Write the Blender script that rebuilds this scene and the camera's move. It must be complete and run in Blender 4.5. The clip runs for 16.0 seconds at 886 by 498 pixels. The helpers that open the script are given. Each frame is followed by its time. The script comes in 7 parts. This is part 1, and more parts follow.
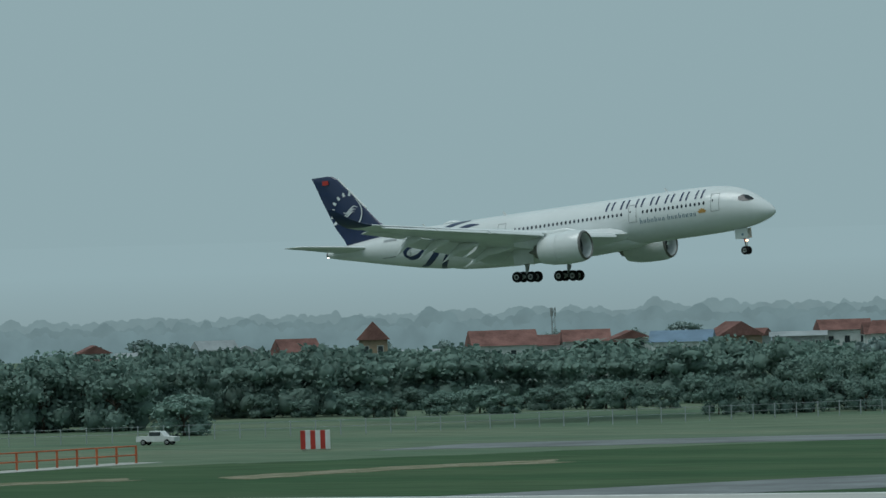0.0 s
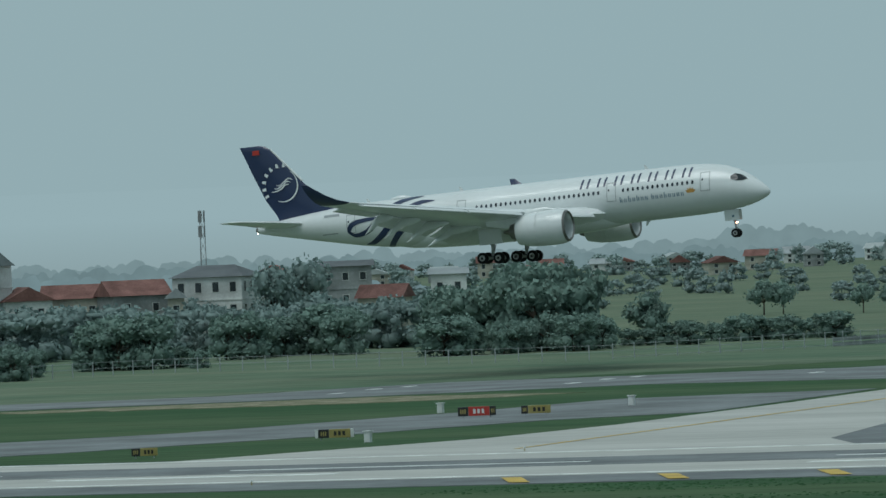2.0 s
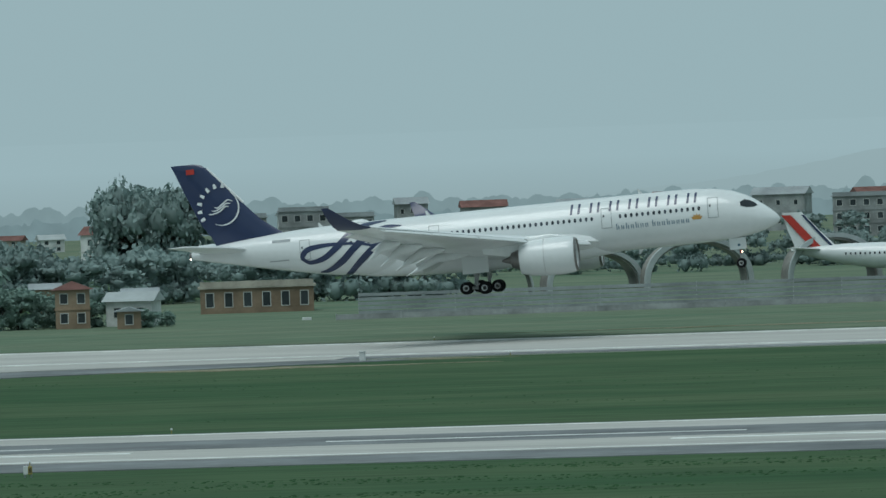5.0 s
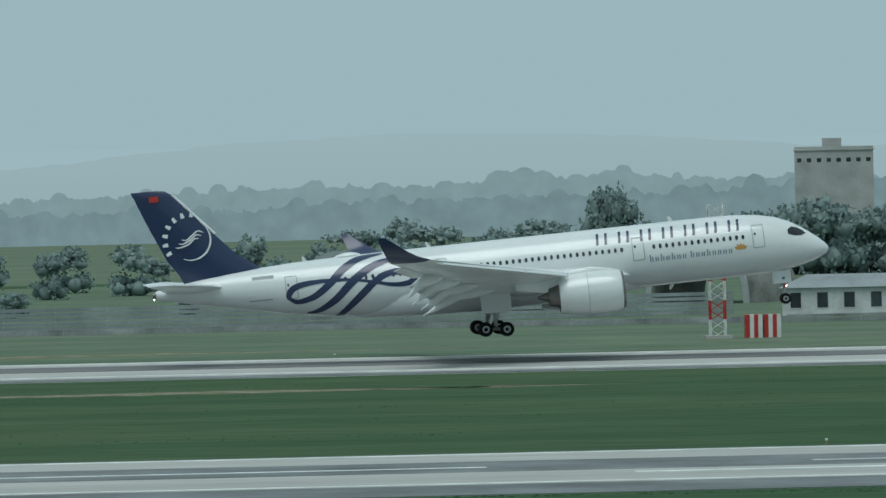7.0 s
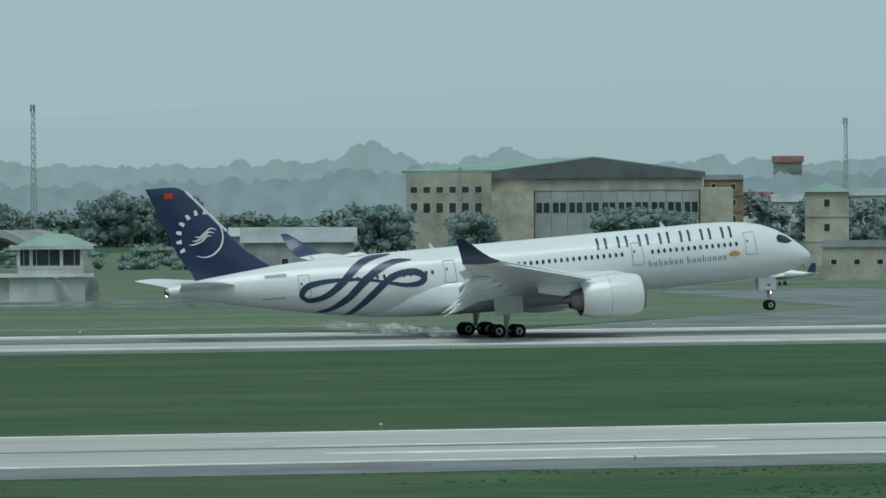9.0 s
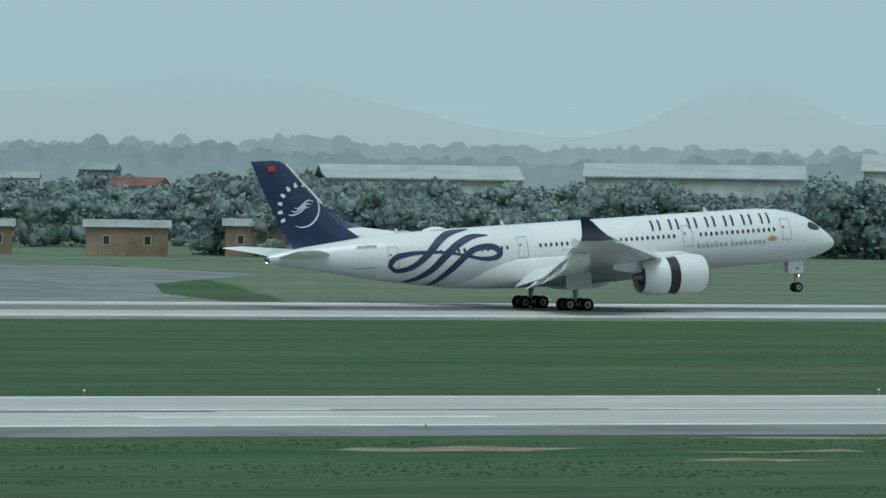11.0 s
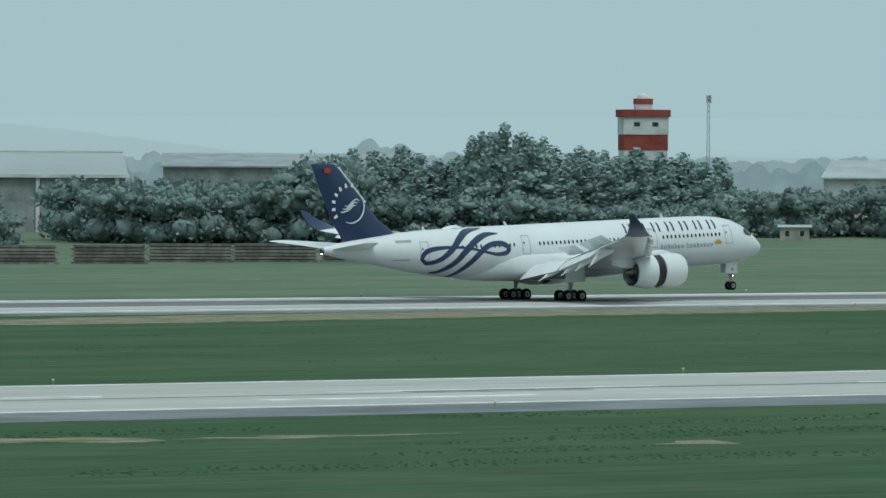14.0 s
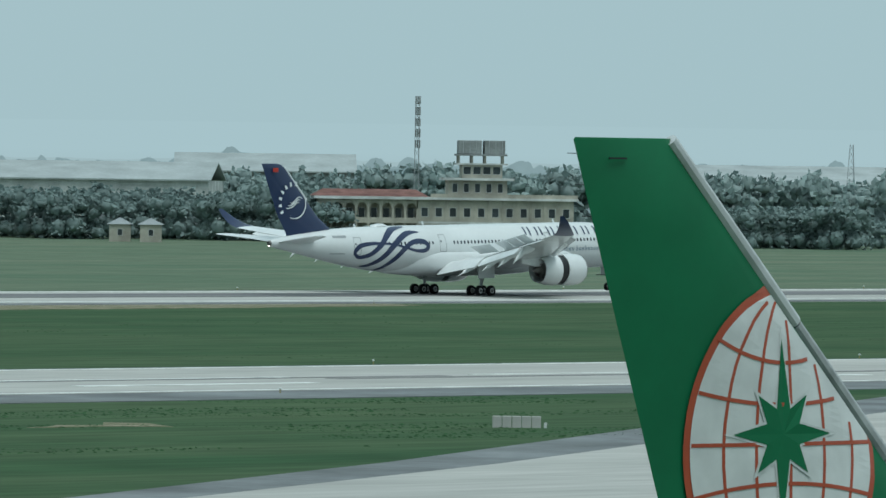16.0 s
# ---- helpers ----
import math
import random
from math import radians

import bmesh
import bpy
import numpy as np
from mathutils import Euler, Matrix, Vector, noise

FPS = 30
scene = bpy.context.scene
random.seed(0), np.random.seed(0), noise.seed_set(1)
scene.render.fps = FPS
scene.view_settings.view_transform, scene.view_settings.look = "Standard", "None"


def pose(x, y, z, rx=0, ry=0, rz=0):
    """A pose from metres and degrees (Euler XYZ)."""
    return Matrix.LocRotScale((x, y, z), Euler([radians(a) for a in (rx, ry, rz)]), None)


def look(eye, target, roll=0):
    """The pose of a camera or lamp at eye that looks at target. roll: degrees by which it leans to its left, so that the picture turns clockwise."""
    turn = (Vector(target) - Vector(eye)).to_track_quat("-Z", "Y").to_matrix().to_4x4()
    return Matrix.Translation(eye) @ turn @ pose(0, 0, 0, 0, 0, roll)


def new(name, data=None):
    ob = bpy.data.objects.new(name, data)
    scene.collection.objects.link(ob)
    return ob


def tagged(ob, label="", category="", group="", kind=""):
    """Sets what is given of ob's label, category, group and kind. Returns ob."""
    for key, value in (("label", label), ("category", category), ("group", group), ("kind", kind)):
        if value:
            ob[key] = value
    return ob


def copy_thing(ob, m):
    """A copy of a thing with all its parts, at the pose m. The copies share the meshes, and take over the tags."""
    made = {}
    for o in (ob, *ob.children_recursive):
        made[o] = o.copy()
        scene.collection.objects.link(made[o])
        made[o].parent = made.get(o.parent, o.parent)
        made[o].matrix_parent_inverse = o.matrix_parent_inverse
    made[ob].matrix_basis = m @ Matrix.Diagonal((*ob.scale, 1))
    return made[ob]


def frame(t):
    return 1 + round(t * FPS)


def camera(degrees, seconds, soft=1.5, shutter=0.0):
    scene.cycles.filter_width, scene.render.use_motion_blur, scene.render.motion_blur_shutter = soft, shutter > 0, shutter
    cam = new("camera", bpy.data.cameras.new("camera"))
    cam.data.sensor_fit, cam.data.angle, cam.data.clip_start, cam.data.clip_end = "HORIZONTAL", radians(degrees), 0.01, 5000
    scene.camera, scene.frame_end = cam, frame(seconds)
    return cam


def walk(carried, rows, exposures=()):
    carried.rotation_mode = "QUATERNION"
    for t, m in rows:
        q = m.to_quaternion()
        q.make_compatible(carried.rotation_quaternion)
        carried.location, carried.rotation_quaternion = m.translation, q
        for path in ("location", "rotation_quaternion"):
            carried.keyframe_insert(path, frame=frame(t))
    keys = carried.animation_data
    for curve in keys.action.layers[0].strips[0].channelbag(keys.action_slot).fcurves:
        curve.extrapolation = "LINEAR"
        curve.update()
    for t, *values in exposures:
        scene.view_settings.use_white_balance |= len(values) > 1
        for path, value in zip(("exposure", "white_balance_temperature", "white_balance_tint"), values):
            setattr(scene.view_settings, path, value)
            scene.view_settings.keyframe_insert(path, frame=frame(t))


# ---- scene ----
cam = camera(6.870, 16.0, 1.5)

# seconds, eye x, y, z, pan to the right, tilt, roll in degrees
CAM_ROWS = [
    (0.0, 0.00, 0.00, 19.90, -30.737, 0.1382, -1.621),
    (0.5, 0.00, 0.00, 19.90, -28.869, 0.0868, -1.840),
    (0.7, 0.00, 0.00, 19.90, -28.100, 0.0474, -1.888),
    (1.0, 0.00, 0.00, 19.90, -26.885, -0.0278, -1.899),
    (1.5, 0.00, 0.00, 19.90, -24.698, -0.1791, -2.136),
    (2.0, 0.00, 0.00, 19.90, -22.534, -0.3201, -2.326),
    (2.3, 0.00, 0.00, 19.90, -21.238, -0.3758, -2.433),
    (2.5, 0.00, 0.00, 19.90, -20.335, -0.4073, -2.389),
    (3.0, 0.00, 0.00, 19.90, -18.129, -0.4791, -2.134),
    (3.5, 0.00, 0.00, 19.90, -16.118, -0.5197, -2.144),
    (4.0, 0.00, 0.00, 19.90, -13.565, -0.5510, -2.251),
    (4.2, 0.00, 0.00, 19.90, -12.466, -0.5708, -2.338),
    (4.5, 0.00, 0.00, 19.90, -10.953, -0.6119, -2.202),
    (4.6, 0.00, 0.00, 19.90, -10.425, -0.6258, -2.153),
    (4.8, 0.00, 0.00, 19.90, -9.330, -0.6536, -2.049),
    (4.9, -1.07, 2.12, 19.84, -8.745, -0.6663, -1.997),
    (5.0, -2.84, 5.64, 19.74, -8.160, -0.6773, -1.947),
    (5.1, -4.62, 9.17, 19.64, -7.555, -0.6855, -1.899),
    (5.2, -6.40, 12.69, 19.54, -6.930, -0.6906, -1.851),
    (5.3, -8.18, 16.22, 19.44, -6.343, -0.6929, -1.803),
    (5.4, -9.96, 19.75, 19.34, -5.762, -0.6926, -1.754),
    (5.5, -11.73, 23.27, 19.24, -5.184, -0.6900, -1.706),
    (5.6, -13.51, 26.80, 19.14, -4.609, -0.6854, -1.659),
    (5.7, -15.29, 30.32, 19.04, -4.036, -0.6789, -1.612),
    (5.8, -17.07, 33.85, 18.94, -3.463, -0.6709, -1.567),
    (5.9, -18.84, 37.38, 18.84, -2.889, -0.6616, -1.522),
    (6.0, -20.62, 40.90, 18.74, -2.312, -0.6513, -1.479),
    (6.1, -22.40, 44.43, 18.64, -1.733, -0.6402, -1.438),
    (6.2, -24.18, 47.95, 18.54, -1.149, -0.6285, -1.399),
    (6.3, -25.95, 51.48, 18.44, -0.559, -0.6166, -1.361),
    (6.4, -27.73, 55.00, 18.34, 0.039, -0.6047, -1.326),
    (6.5, -29.51, 58.53, 18.24, 0.644, -0.5930, -1.293),
    (6.6, -31.29, 62.06, 18.14, 1.259, -0.5819, -1.263),
    (6.7, -33.06, 65.58, 18.04, 1.884, -0.5714, -1.236),
    (6.8, -34.84, 69.11, 17.94, 2.522, -0.5620, -1.212),
    (6.9, -36.62, 72.63, 17.84, 3.172, -0.5539, -1.191),
    (7.0, -38.40, 76.16, 17.74, 3.837, -0.5473, -1.174),
    (7.1, -40.18, 79.69, 17.64, 4.518, -0.5425, -1.161),
    (7.2, -41.95, 83.21, 17.54, 5.215, -0.5397, -1.151),
    (7.3, -43.73, 86.74, 17.44, 5.930, -0.5392, -1.146),
    (7.4, -45.51, 90.26, 17.34, 6.660, -0.5412, -1.145),
    (7.5, -47.29, 93.79, 17.24, 7.410, -0.5450, -1.148),
    (7.6, -48.33, 95.86, 17.18, 8.080, -0.5473, -1.152),
    (7.7, -48.33, 95.86, 17.18, 8.639, -0.5481, -1.159),
    (7.8, -48.33, 95.86, 17.18, 9.258, -0.5493, -1.164),
    (8.0, -48.33, 95.86, 17.18, 10.523, -0.5608, -1.165),
    (8.2, -48.33, 95.86, 17.18, 11.574, -0.5883, -1.146),
    (8.5, -48.33, 95.86, 17.18, 13.188, -0.6381, -0.950),
    (9.0, -48.33, 95.86, 17.18, 16.021, -0.6835, -0.396),
    (9.4, -48.33, 95.86, 17.18, 18.093, -0.7172, -0.024),
    (9.8, -48.33, 95.86, 17.18, 19.975, -0.7489, 0.288),
    (10.2, -48.33, 95.86, 17.18, 21.724, -0.7778, 0.536),
    (10.6, -48.33, 95.86, 17.18, 23.398, -0.8028, 0.717),
    (11.0, -48.33, 95.86, 17.18, 25.054, -0.8233, 0.830),
    (11.5, -48.33, 95.86, 17.18, 27.186, -0.8409, 0.869),
    (12.0, -48.33, 95.86, 17.18, 29.380, -0.8498, 0.797),
    (12.5, -48.33, 95.86, 17.18, 31.363, -0.8274, 0.645),
    (13.0, -48.33, 95.86, 17.18, 33.501, -0.8169, 0.425),
    (13.4, -48.33, 95.86, 17.18, 34.935, -0.7781, 0.320),
    (13.5, -48.33, 95.86, 17.18, 35.233, -0.7763, 0.317),
    (14.0, -48.33, 95.86, 17.18, 36.992, -0.7295, 0.265),
    (14.5, -48.33, 95.86, 17.18, 38.682, -0.7099, 0.238),
    (15.0, -48.33, 95.86, 17.18, 40.522, -0.6903, 0.247),
    (15.3, -48.33, 95.86, 17.18, 41.521, -0.6885, 0.442),
    (15.5, -48.33, 95.86, 17.18, 42.185, -0.6865, 0.474),
    (16.0, -48.33, 95.86, 17.18, 43.688, -0.6738, 0.780),
]
walk(cam, [(t, pose(x, y, z, 90 + tilt, 0, -pan) @ pose(0, 0, 0, 0, 0, roll)) for t, x, y, z, pan, tilt, roll in CAM_ROWS],
     exposures=[(0.0, -0.12), (3.0, 0.0), (5.0, 0.05), (8.0, 0.16), (11.5, 0.28), (16.0, 0.32)])

# seconds, x, y, height of the main wheels, pitch
PLANE_ROWS = [
    (0.0, -465.36, 808.53, 17.63, 5.46),
    (0.5, -432.07, 808.53, 16.61, 5.32),
    (0.7, -418.41, 808.53, 16.19, 5.31),
    (1.0, -397.23, 808.53, 15.53, 5.11),
    (1.5, -362.89, 808.53, 14.39, 4.61),
    (2.0, -326.89, 808.53, 13.06, 3.98),
    (2.3, -306.26, 808.53, 12.24, 3.81),
    (2.5, -292.35, 808.53, 11.70, 3.72),
    (3.0, -256.01, 808.53, 10.31, 3.50),
    (3.5, -221.50, 808.53, 8.99, 3.64),
    (4.0, -184.58, 808.53, 7.68, 3.51),
    (4.2, -170.18, 808.53, 7.15, 3.56),
    (4.5, -149.79, 808.53, 6.31, 3.59),
    (5.0, -113.65, 808.53, 5.15, 3.81),
    (5.5, -80.89, 805.95, 4.27, 4.06),
    (6.0, -49.42, 799.87, 3.59, 4.37),
    (6.5, -18.17, 792.79, 3.02, 4.65),
    (7.0, 13.88, 787.22, 2.49, 4.86),
    (7.4, 40.49, 785.51, 2.06, 4.93),
    (7.5, 47.56, 785.51, 1.92, 4.93),
    (8.0, 84.49, 785.51, 1.23, 4.91),
    (8.2, 97.76, 785.51, 0.97, 4.89),
    (8.5, 118.22, 785.51, 0.60, 4.90),
    (9.0, 154.51, 785.51, 0.00, 4.51),
    (9.5, 189.12, 785.51, 0.00, 4.25),
    (10.0, 222.07, 785.51, 0.00, 4.13),
    (10.5, 254.28, 785.51, 0.00, 4.06),
    (11.0, 286.68, 785.51, 0.00, 3.94),
    (11.5, 320.22, 785.51, 0.00, 3.67),
    (12.0, 354.88, 785.51, 0.00, 3.26),
    (12.5, 386.70, 785.51, 0.00, 2.93),
    (13.0, 420.53, 785.51, 0.00, 2.61),
    (13.4, 446.88, 785.51, 0.00, 2.36),
    (13.5, 452.43, 785.51, 0.00, 2.37),
    (14.0, 485.95, 785.51, 0.00, 2.14),
    (14.5, 516.60, 785.51, 0.00, 2.00),
    (15.0, 549.52, 785.51, 0.00, 1.62),
    (15.3, 567.65, 785.51, 0.00, 1.49),
    (15.5, 579.68, 785.51, 0.00, 1.40),
    (16.0, 612.19, 785.51, 0.00, 1.06),
]

# ---- world and light: a hazy overcast noon ----
world = bpy.data.worlds.new("overcast_sky")
scene.world = world
world.use_nodes = True
wn, wl = world.node_tree.nodes, world.node_tree.links
wn.clear()
sky = wn.new("ShaderNodeTexSky")
sky.sky_type = "NISHITA"
sky.sun_disc = False
sky.sun_elevation, sky.sun_rotation = radians(67), radians(197)
sky.air_density, sky.dust_density = 2.0, 8.0
veil = wn.new("ShaderNodeMix")
veil.data_type = "RGBA"
veil.inputs[0].default_value = 0.97
veil.inputs[7].default_value = (3.08, 4.4, 4.75, 1)
bg = wn.new("ShaderNodeBackground")
bg.inputs[1].default_value = 0.1
wo = wn.new("ShaderNodeOutputWorld")
wl.new(sky.outputs[0], veil.inputs[6])
wl.new(veil.outputs[2], bg.inputs[0])
wl.new(bg.outputs[0], wo.inputs[0])

sun_data = bpy.data.lights.new("sun", "SUN")
sun_data.energy, sun_data.angle, sun_data.color = 1.35, radians(40), (0.94, 1.0, 1.0)
sun = new("sun", sun_data)
sun.matrix_world = look((0, 0, 500), (62, 205, 0))

# ---- materials ----


def mat(name, color, rough=0.6, var=0.12, scale=1.5, metal=0.0, bump=0.0, fine=0.0, coat=0.0, color2=None, emit=0.0, rand=0.0, leaf=0.0, stretch=None, spec=0.5):
    """A surface with two scales of variation: broad patches and fine grain."""
    m = bpy.data.materials.new(name)
    m.use_nodes = True
    n, l = m.node_tree.nodes, m.node_tree.links
    b = n["Principled BSDF"]
    b.inputs["Roughness"].default_value = rough
    b.inputs["Metallic"].default_value = metal
    b.inputs["Coat Weight"].default_value = coat
    b.inputs["Specular IOR Level"].default_value = 0.03 if leaf else (spec if rough < 0.7 else min(spec, 0.08))
    co = n.new("ShaderNodeTexCoord")
    n1 = n.new("ShaderNodeTexNoise")
    n1.inputs["Scale"].default_value = 1.0 / max(scale, 1e-3)
    n1.inputs["Detail"].default_value = 6
    where = co.outputs["Object"]
    if stretch:
        mp = n.new("ShaderNodeMapping")
        mp.inputs["Scale"].default_value = stretch
        l.new(where, mp.inputs["Vector"])
        where = mp.outputs[0]
    l.new(where, n1.inputs["Vector"])
    ramp = n.new("ShaderNodeMapRange")
    ramp.inputs[1].default_value, ramp.inputs[2].default_value = 0.3, 0.7
    l.new(n1.outputs["Fac"], ramp.inputs[0])
    mix = n.new("ShaderNodeMix")
    mix.data_type = "RGBA"
    c2 = color2 or tuple(c * (1 - 2 * var) for c in color)
    c1 = color if color2 else tuple(min(1, c * (1 + var)) for c in color)
    mix.inputs[6].default_value = (*c1, 1)
    mix.inputs[7].default_value = (*c2, 1)
    l.new(ramp.outputs[0], mix.inputs[0])
    out = mix.outputs[2]
    if fine or rand:
        hsv = n.new("ShaderNodeHueSaturation")
        l.new(out, hsv.inputs["Color"])
        add = n.new("ShaderNodeMath")
        add.operation = "ADD"
        add.inputs[0].default_value = 1.0
        n2 = n.new("ShaderNodeTexNoise")
        n2.inputs["Scale"].default_value = 9.0 / max(scale, 1e-3)
        n2.inputs["Detail"].default_value = 3
        l.new(where, n2.inputs["Vector"])
        m2 = n.new("ShaderNodeMapRange")
        m2.inputs[1].default_value, m2.inputs[2].default_value = 0.25, 0.75
        m2.inputs[3].default_value, m2.inputs[4].default_value = -fine, fine
        l.new(n2.outputs["Fac"], m2.inputs[0])
        l.new(m2.outputs[0], add.inputs[1])
        val = add.outputs[0]
        if rand:
            info = n.new("ShaderNodeObjectInfo")
            m3 = n.new("ShaderNodeMapRange")
            m3.inputs[3].default_value, m3.inputs[4].default_value = -rand, rand
            l.new(info.outputs["Random"], m3.inputs[0])
            a2 = n.new("ShaderNodeMath")
            a2.operation = "ADD"
            l.new(val, a2.inputs[0])
            l.new(m3.outputs[0], a2.inputs[1])
            val = a2.outputs[0]
        l.new(val, hsv.inputs["Value"])
        out = hsv.outputs["Color"]
    if leaf:
        geo = n.new("ShaderNodeNewGeometry")
        h2 = n.new("ShaderNodeHueSaturation")
        m4 = n.new("ShaderNodeMapRange")
        m4.inputs[3].default_value, m4.inputs[4].default_value = 1 - leaf, 1 + leaf
        l.new(geo.outputs["Random Per Island"], m4.inputs[0])
        l.new(m4.outputs[0], h2.inputs["Value"])
        l.new(out, h2.inputs["Color"])
        out = h2.outputs["Color"]
        tr, both = n.new("ShaderNodeBsdfTranslucent"), n.new("ShaderNodeMixShader")
        both.inputs[0].default_value = 0.2
        l.new(out, tr.inputs[0])
        l.new(b.outputs[0], both.inputs[1])
        l.new(tr.outputs[0], both.inputs[2])
        l.new(both.outputs[0], n["Material Output"].inputs[0])
    l.new(out, b.inputs["Base Color"])
    if bump:
        bp = n.new("ShaderNodeBump")
        bp.inputs["Strength"].default_value = bump
        l.new(n1.outputs["Fac"], bp.inputs["Height"])
        l.new(bp.outputs[0], b.inputs["Normal"])
    if emit:
        b.inputs["Emission Color"].default_value = (*color, 1)
        b.inputs["Emission Strength"].default_value = emit
    return m


M = {}
M["paint_white"] = mat("white_aircraft_paint", (0.67, 0.7, 0.7), 0.25, 0.03, 6, coat=0.4, fine=0.02)
M["navy"] = mat("navy_paint", (0.016, 0.03, 0.085), 0.3, 0.06, 4, coat=0.3)
M["wing_grey"] = mat("light_grey_wing_paint", (0.72, 0.75, 0.75), 0.3, 0.06, 3, fine=0.03, coat=0.4)
M["cove_grey"] = mat("grey_wing_cove", (0.2, 0.22, 0.23), 0.6, 0.15, 1.5)
M["dark"] = mat("black_recess", (0.012, 0.013, 0.015), 0.5, 0.1, 1)
M["metal"] = mat("dull_titanium", (0.22, 0.21, 0.2), 0.35, 0.15, 0.8, metal=0.8)
M["rubber"] = mat("tyre_rubber", (0.014, 0.014, 0.015), 0.75, 0.2, 0.5)
M["rim"] = mat("wheel_alloy", (0.45, 0.46, 0.47), 0.4, 0.1, 0.3, metal=0.5)
M["strut"] = mat("gear_strut_paint", (0.35, 0.37, 0.37), 0.4, 0.15, 0.5)
M["glass"] = mat("dark_glazing", (0.02, 0.025, 0.03), 0.08, 0.1, 1)
M["window"] = mat("cabin_window", (0.05, 0.06, 0.075), 0.12, 0.1, 1, rand=0.5)
M["seam"] = mat("grey_seam", (0.3, 0.33, 0.34), 0.5, 0.1, 1)
M["red"] = mat("signal_red", (0.42, 0.03, 0.02), 0.5, 0.1, 1)
M["gold"] = mat("gold_emblem", (0.5, 0.27, 0.07), 0.45, 0.1, 1)
M["teal"] = mat("blue_grey_lettering", (0.1, 0.19, 0.26), 0.4, 0.05, 1)
M["lamp"] = mat("landing_light", (1.0, 0.75, 0.5), 0.2, emit=6)
M["navlamp"] = mat("tail_light", (1.0, 0.9, 0.8), 0.2, emit=6)


# ---- mesh helpers ----


def mesh_of(name, bm, material, smooth=False):
    me = bpy.data.meshes.new(name)
    bm.normal_update()
    bm.to_mesh(me)
    bm.free()
    mats = material if isinstance(material, (list, tuple)) else [material]
    for x in mats:
        me.materials.append(x)
    if smooth:
        me.shade_smooth()
        me.set_sharp_from_angle(angle=radians(35))
    return me


def part(name, bm, material, parent, label="", smooth=False, m=None):
    ob = new(name, mesh_of(name, bm, material, smooth))
    ob.parent = parent
    if m is not None:
        ob.matrix_basis = m
    return tagged(ob, label) if label else ob


def thing(name, bm, material, label, category, group="", kind="", smooth=False, m=None):
    ob = new(name, mesh_of(name, bm, material, smooth))
    if m is not None:
        ob.matrix_basis = m
    return tagged(ob, label, category, group, kind)


def base(name, label, category, m=None, group="", kind=""):
    ob = new(name)
    ob.empty_display_size = 0.5
    if m is not None:
        ob.matrix_basis = m
    return tagged(ob, label, category, group, kind)


def box(bm, x0, x1, y0, y1, z0, z1, mi=0, bev=0.0):
    vs = [bm.verts.new(p) for p in ((x0, y0, z0), (x1, y0, z0), (x1, y1, z0), (x0, y1, z0), (x0, y0, z1), (x1, y0, z1), (x1, y1, z1), (x0, y1, z1))]
    fs = []
    for q in ((0, 3, 2, 1), (4, 5, 6, 7), (0, 1, 5, 4), (1, 2, 6, 5), (2, 3, 7, 6), (3, 0, 4, 7)):
        f = bm.faces.new([vs[i] for i in q])
        f.material_index = mi
        fs.append(f)
    if bev:
        bmesh.ops.bevel(bm, geom=list({e for f in fs for e in f.edges}), offset=bev, segments=1, affect="EDGES")
    return bm


def loft(rings, close=True, cap=True):
    """Skin a list of rings of equal length."""
    bm = bmesh.new()
    vr = [[bm.verts.new(p) for p in r] for r in rings]
    n = len(rings[0])
    for a, b in zip(vr[:-1], vr[1:]):
        for i in range(n if close else n - 1):
            j = (i + 1) % n
            try:
                bm.faces.new((a[i], a[j], b[j], b[i]))
            except ValueError:
                pass
    if cap and close:
        bm.faces.new(list(reversed(vr[0])))
        bm.faces.new(vr[-1])
    bmesh.ops.recalc_face_normals(bm, faces=bm.faces)
    return bm


def revolve(profile, axis="X", n=24, center=(0, 0, 0), cap=True):
    """Turn (along, radius) pairs about an axis."""
    rings = []
    for a, r in profile:
        ring = []
        for i in range(n):
            q = 2 * math.pi * i / n
            c, s = r * math.cos(q), r * math.sin(q)
            p = (a, c, s) if axis == "X" else ((c, a, s) if axis == "Y" else (c, s, a))
            ring.append(tuple(p[k] + center[k] for k in range(3)))
        rings.append(ring)
    return loft(rings, cap=cap)


def tube(bm, p, q, r, r2=None, n=8):
    """A tapered rod from p to q added to bm."""
    p, q = Vector(p), Vector(q)
    d = (q - p).normalized()
    a = d.orthogonal().normalized()
    b = d.cross(a)
    r2 = r if r2 is None else r2
    v0 = [bm.verts.new(p + (a * math.cos(2 * math.pi * i / n) + b * math.sin(2 * math.pi * i / n)) * r) for i in range(n)]
    v1 = [bm.verts.new(q + (a * math.cos(2 * math.pi * i / n) + b * math.sin(2 * math.pi * i / n)) * r2) for i in range(n)]
    for i in range(n):
        j = (i + 1) % n
        bm.faces.new((v0[i], v0[j], v1[j], v1[i]))
    bm.faces.new(list(reversed(v0)))
    bm.faces.new(v1)
    return bm


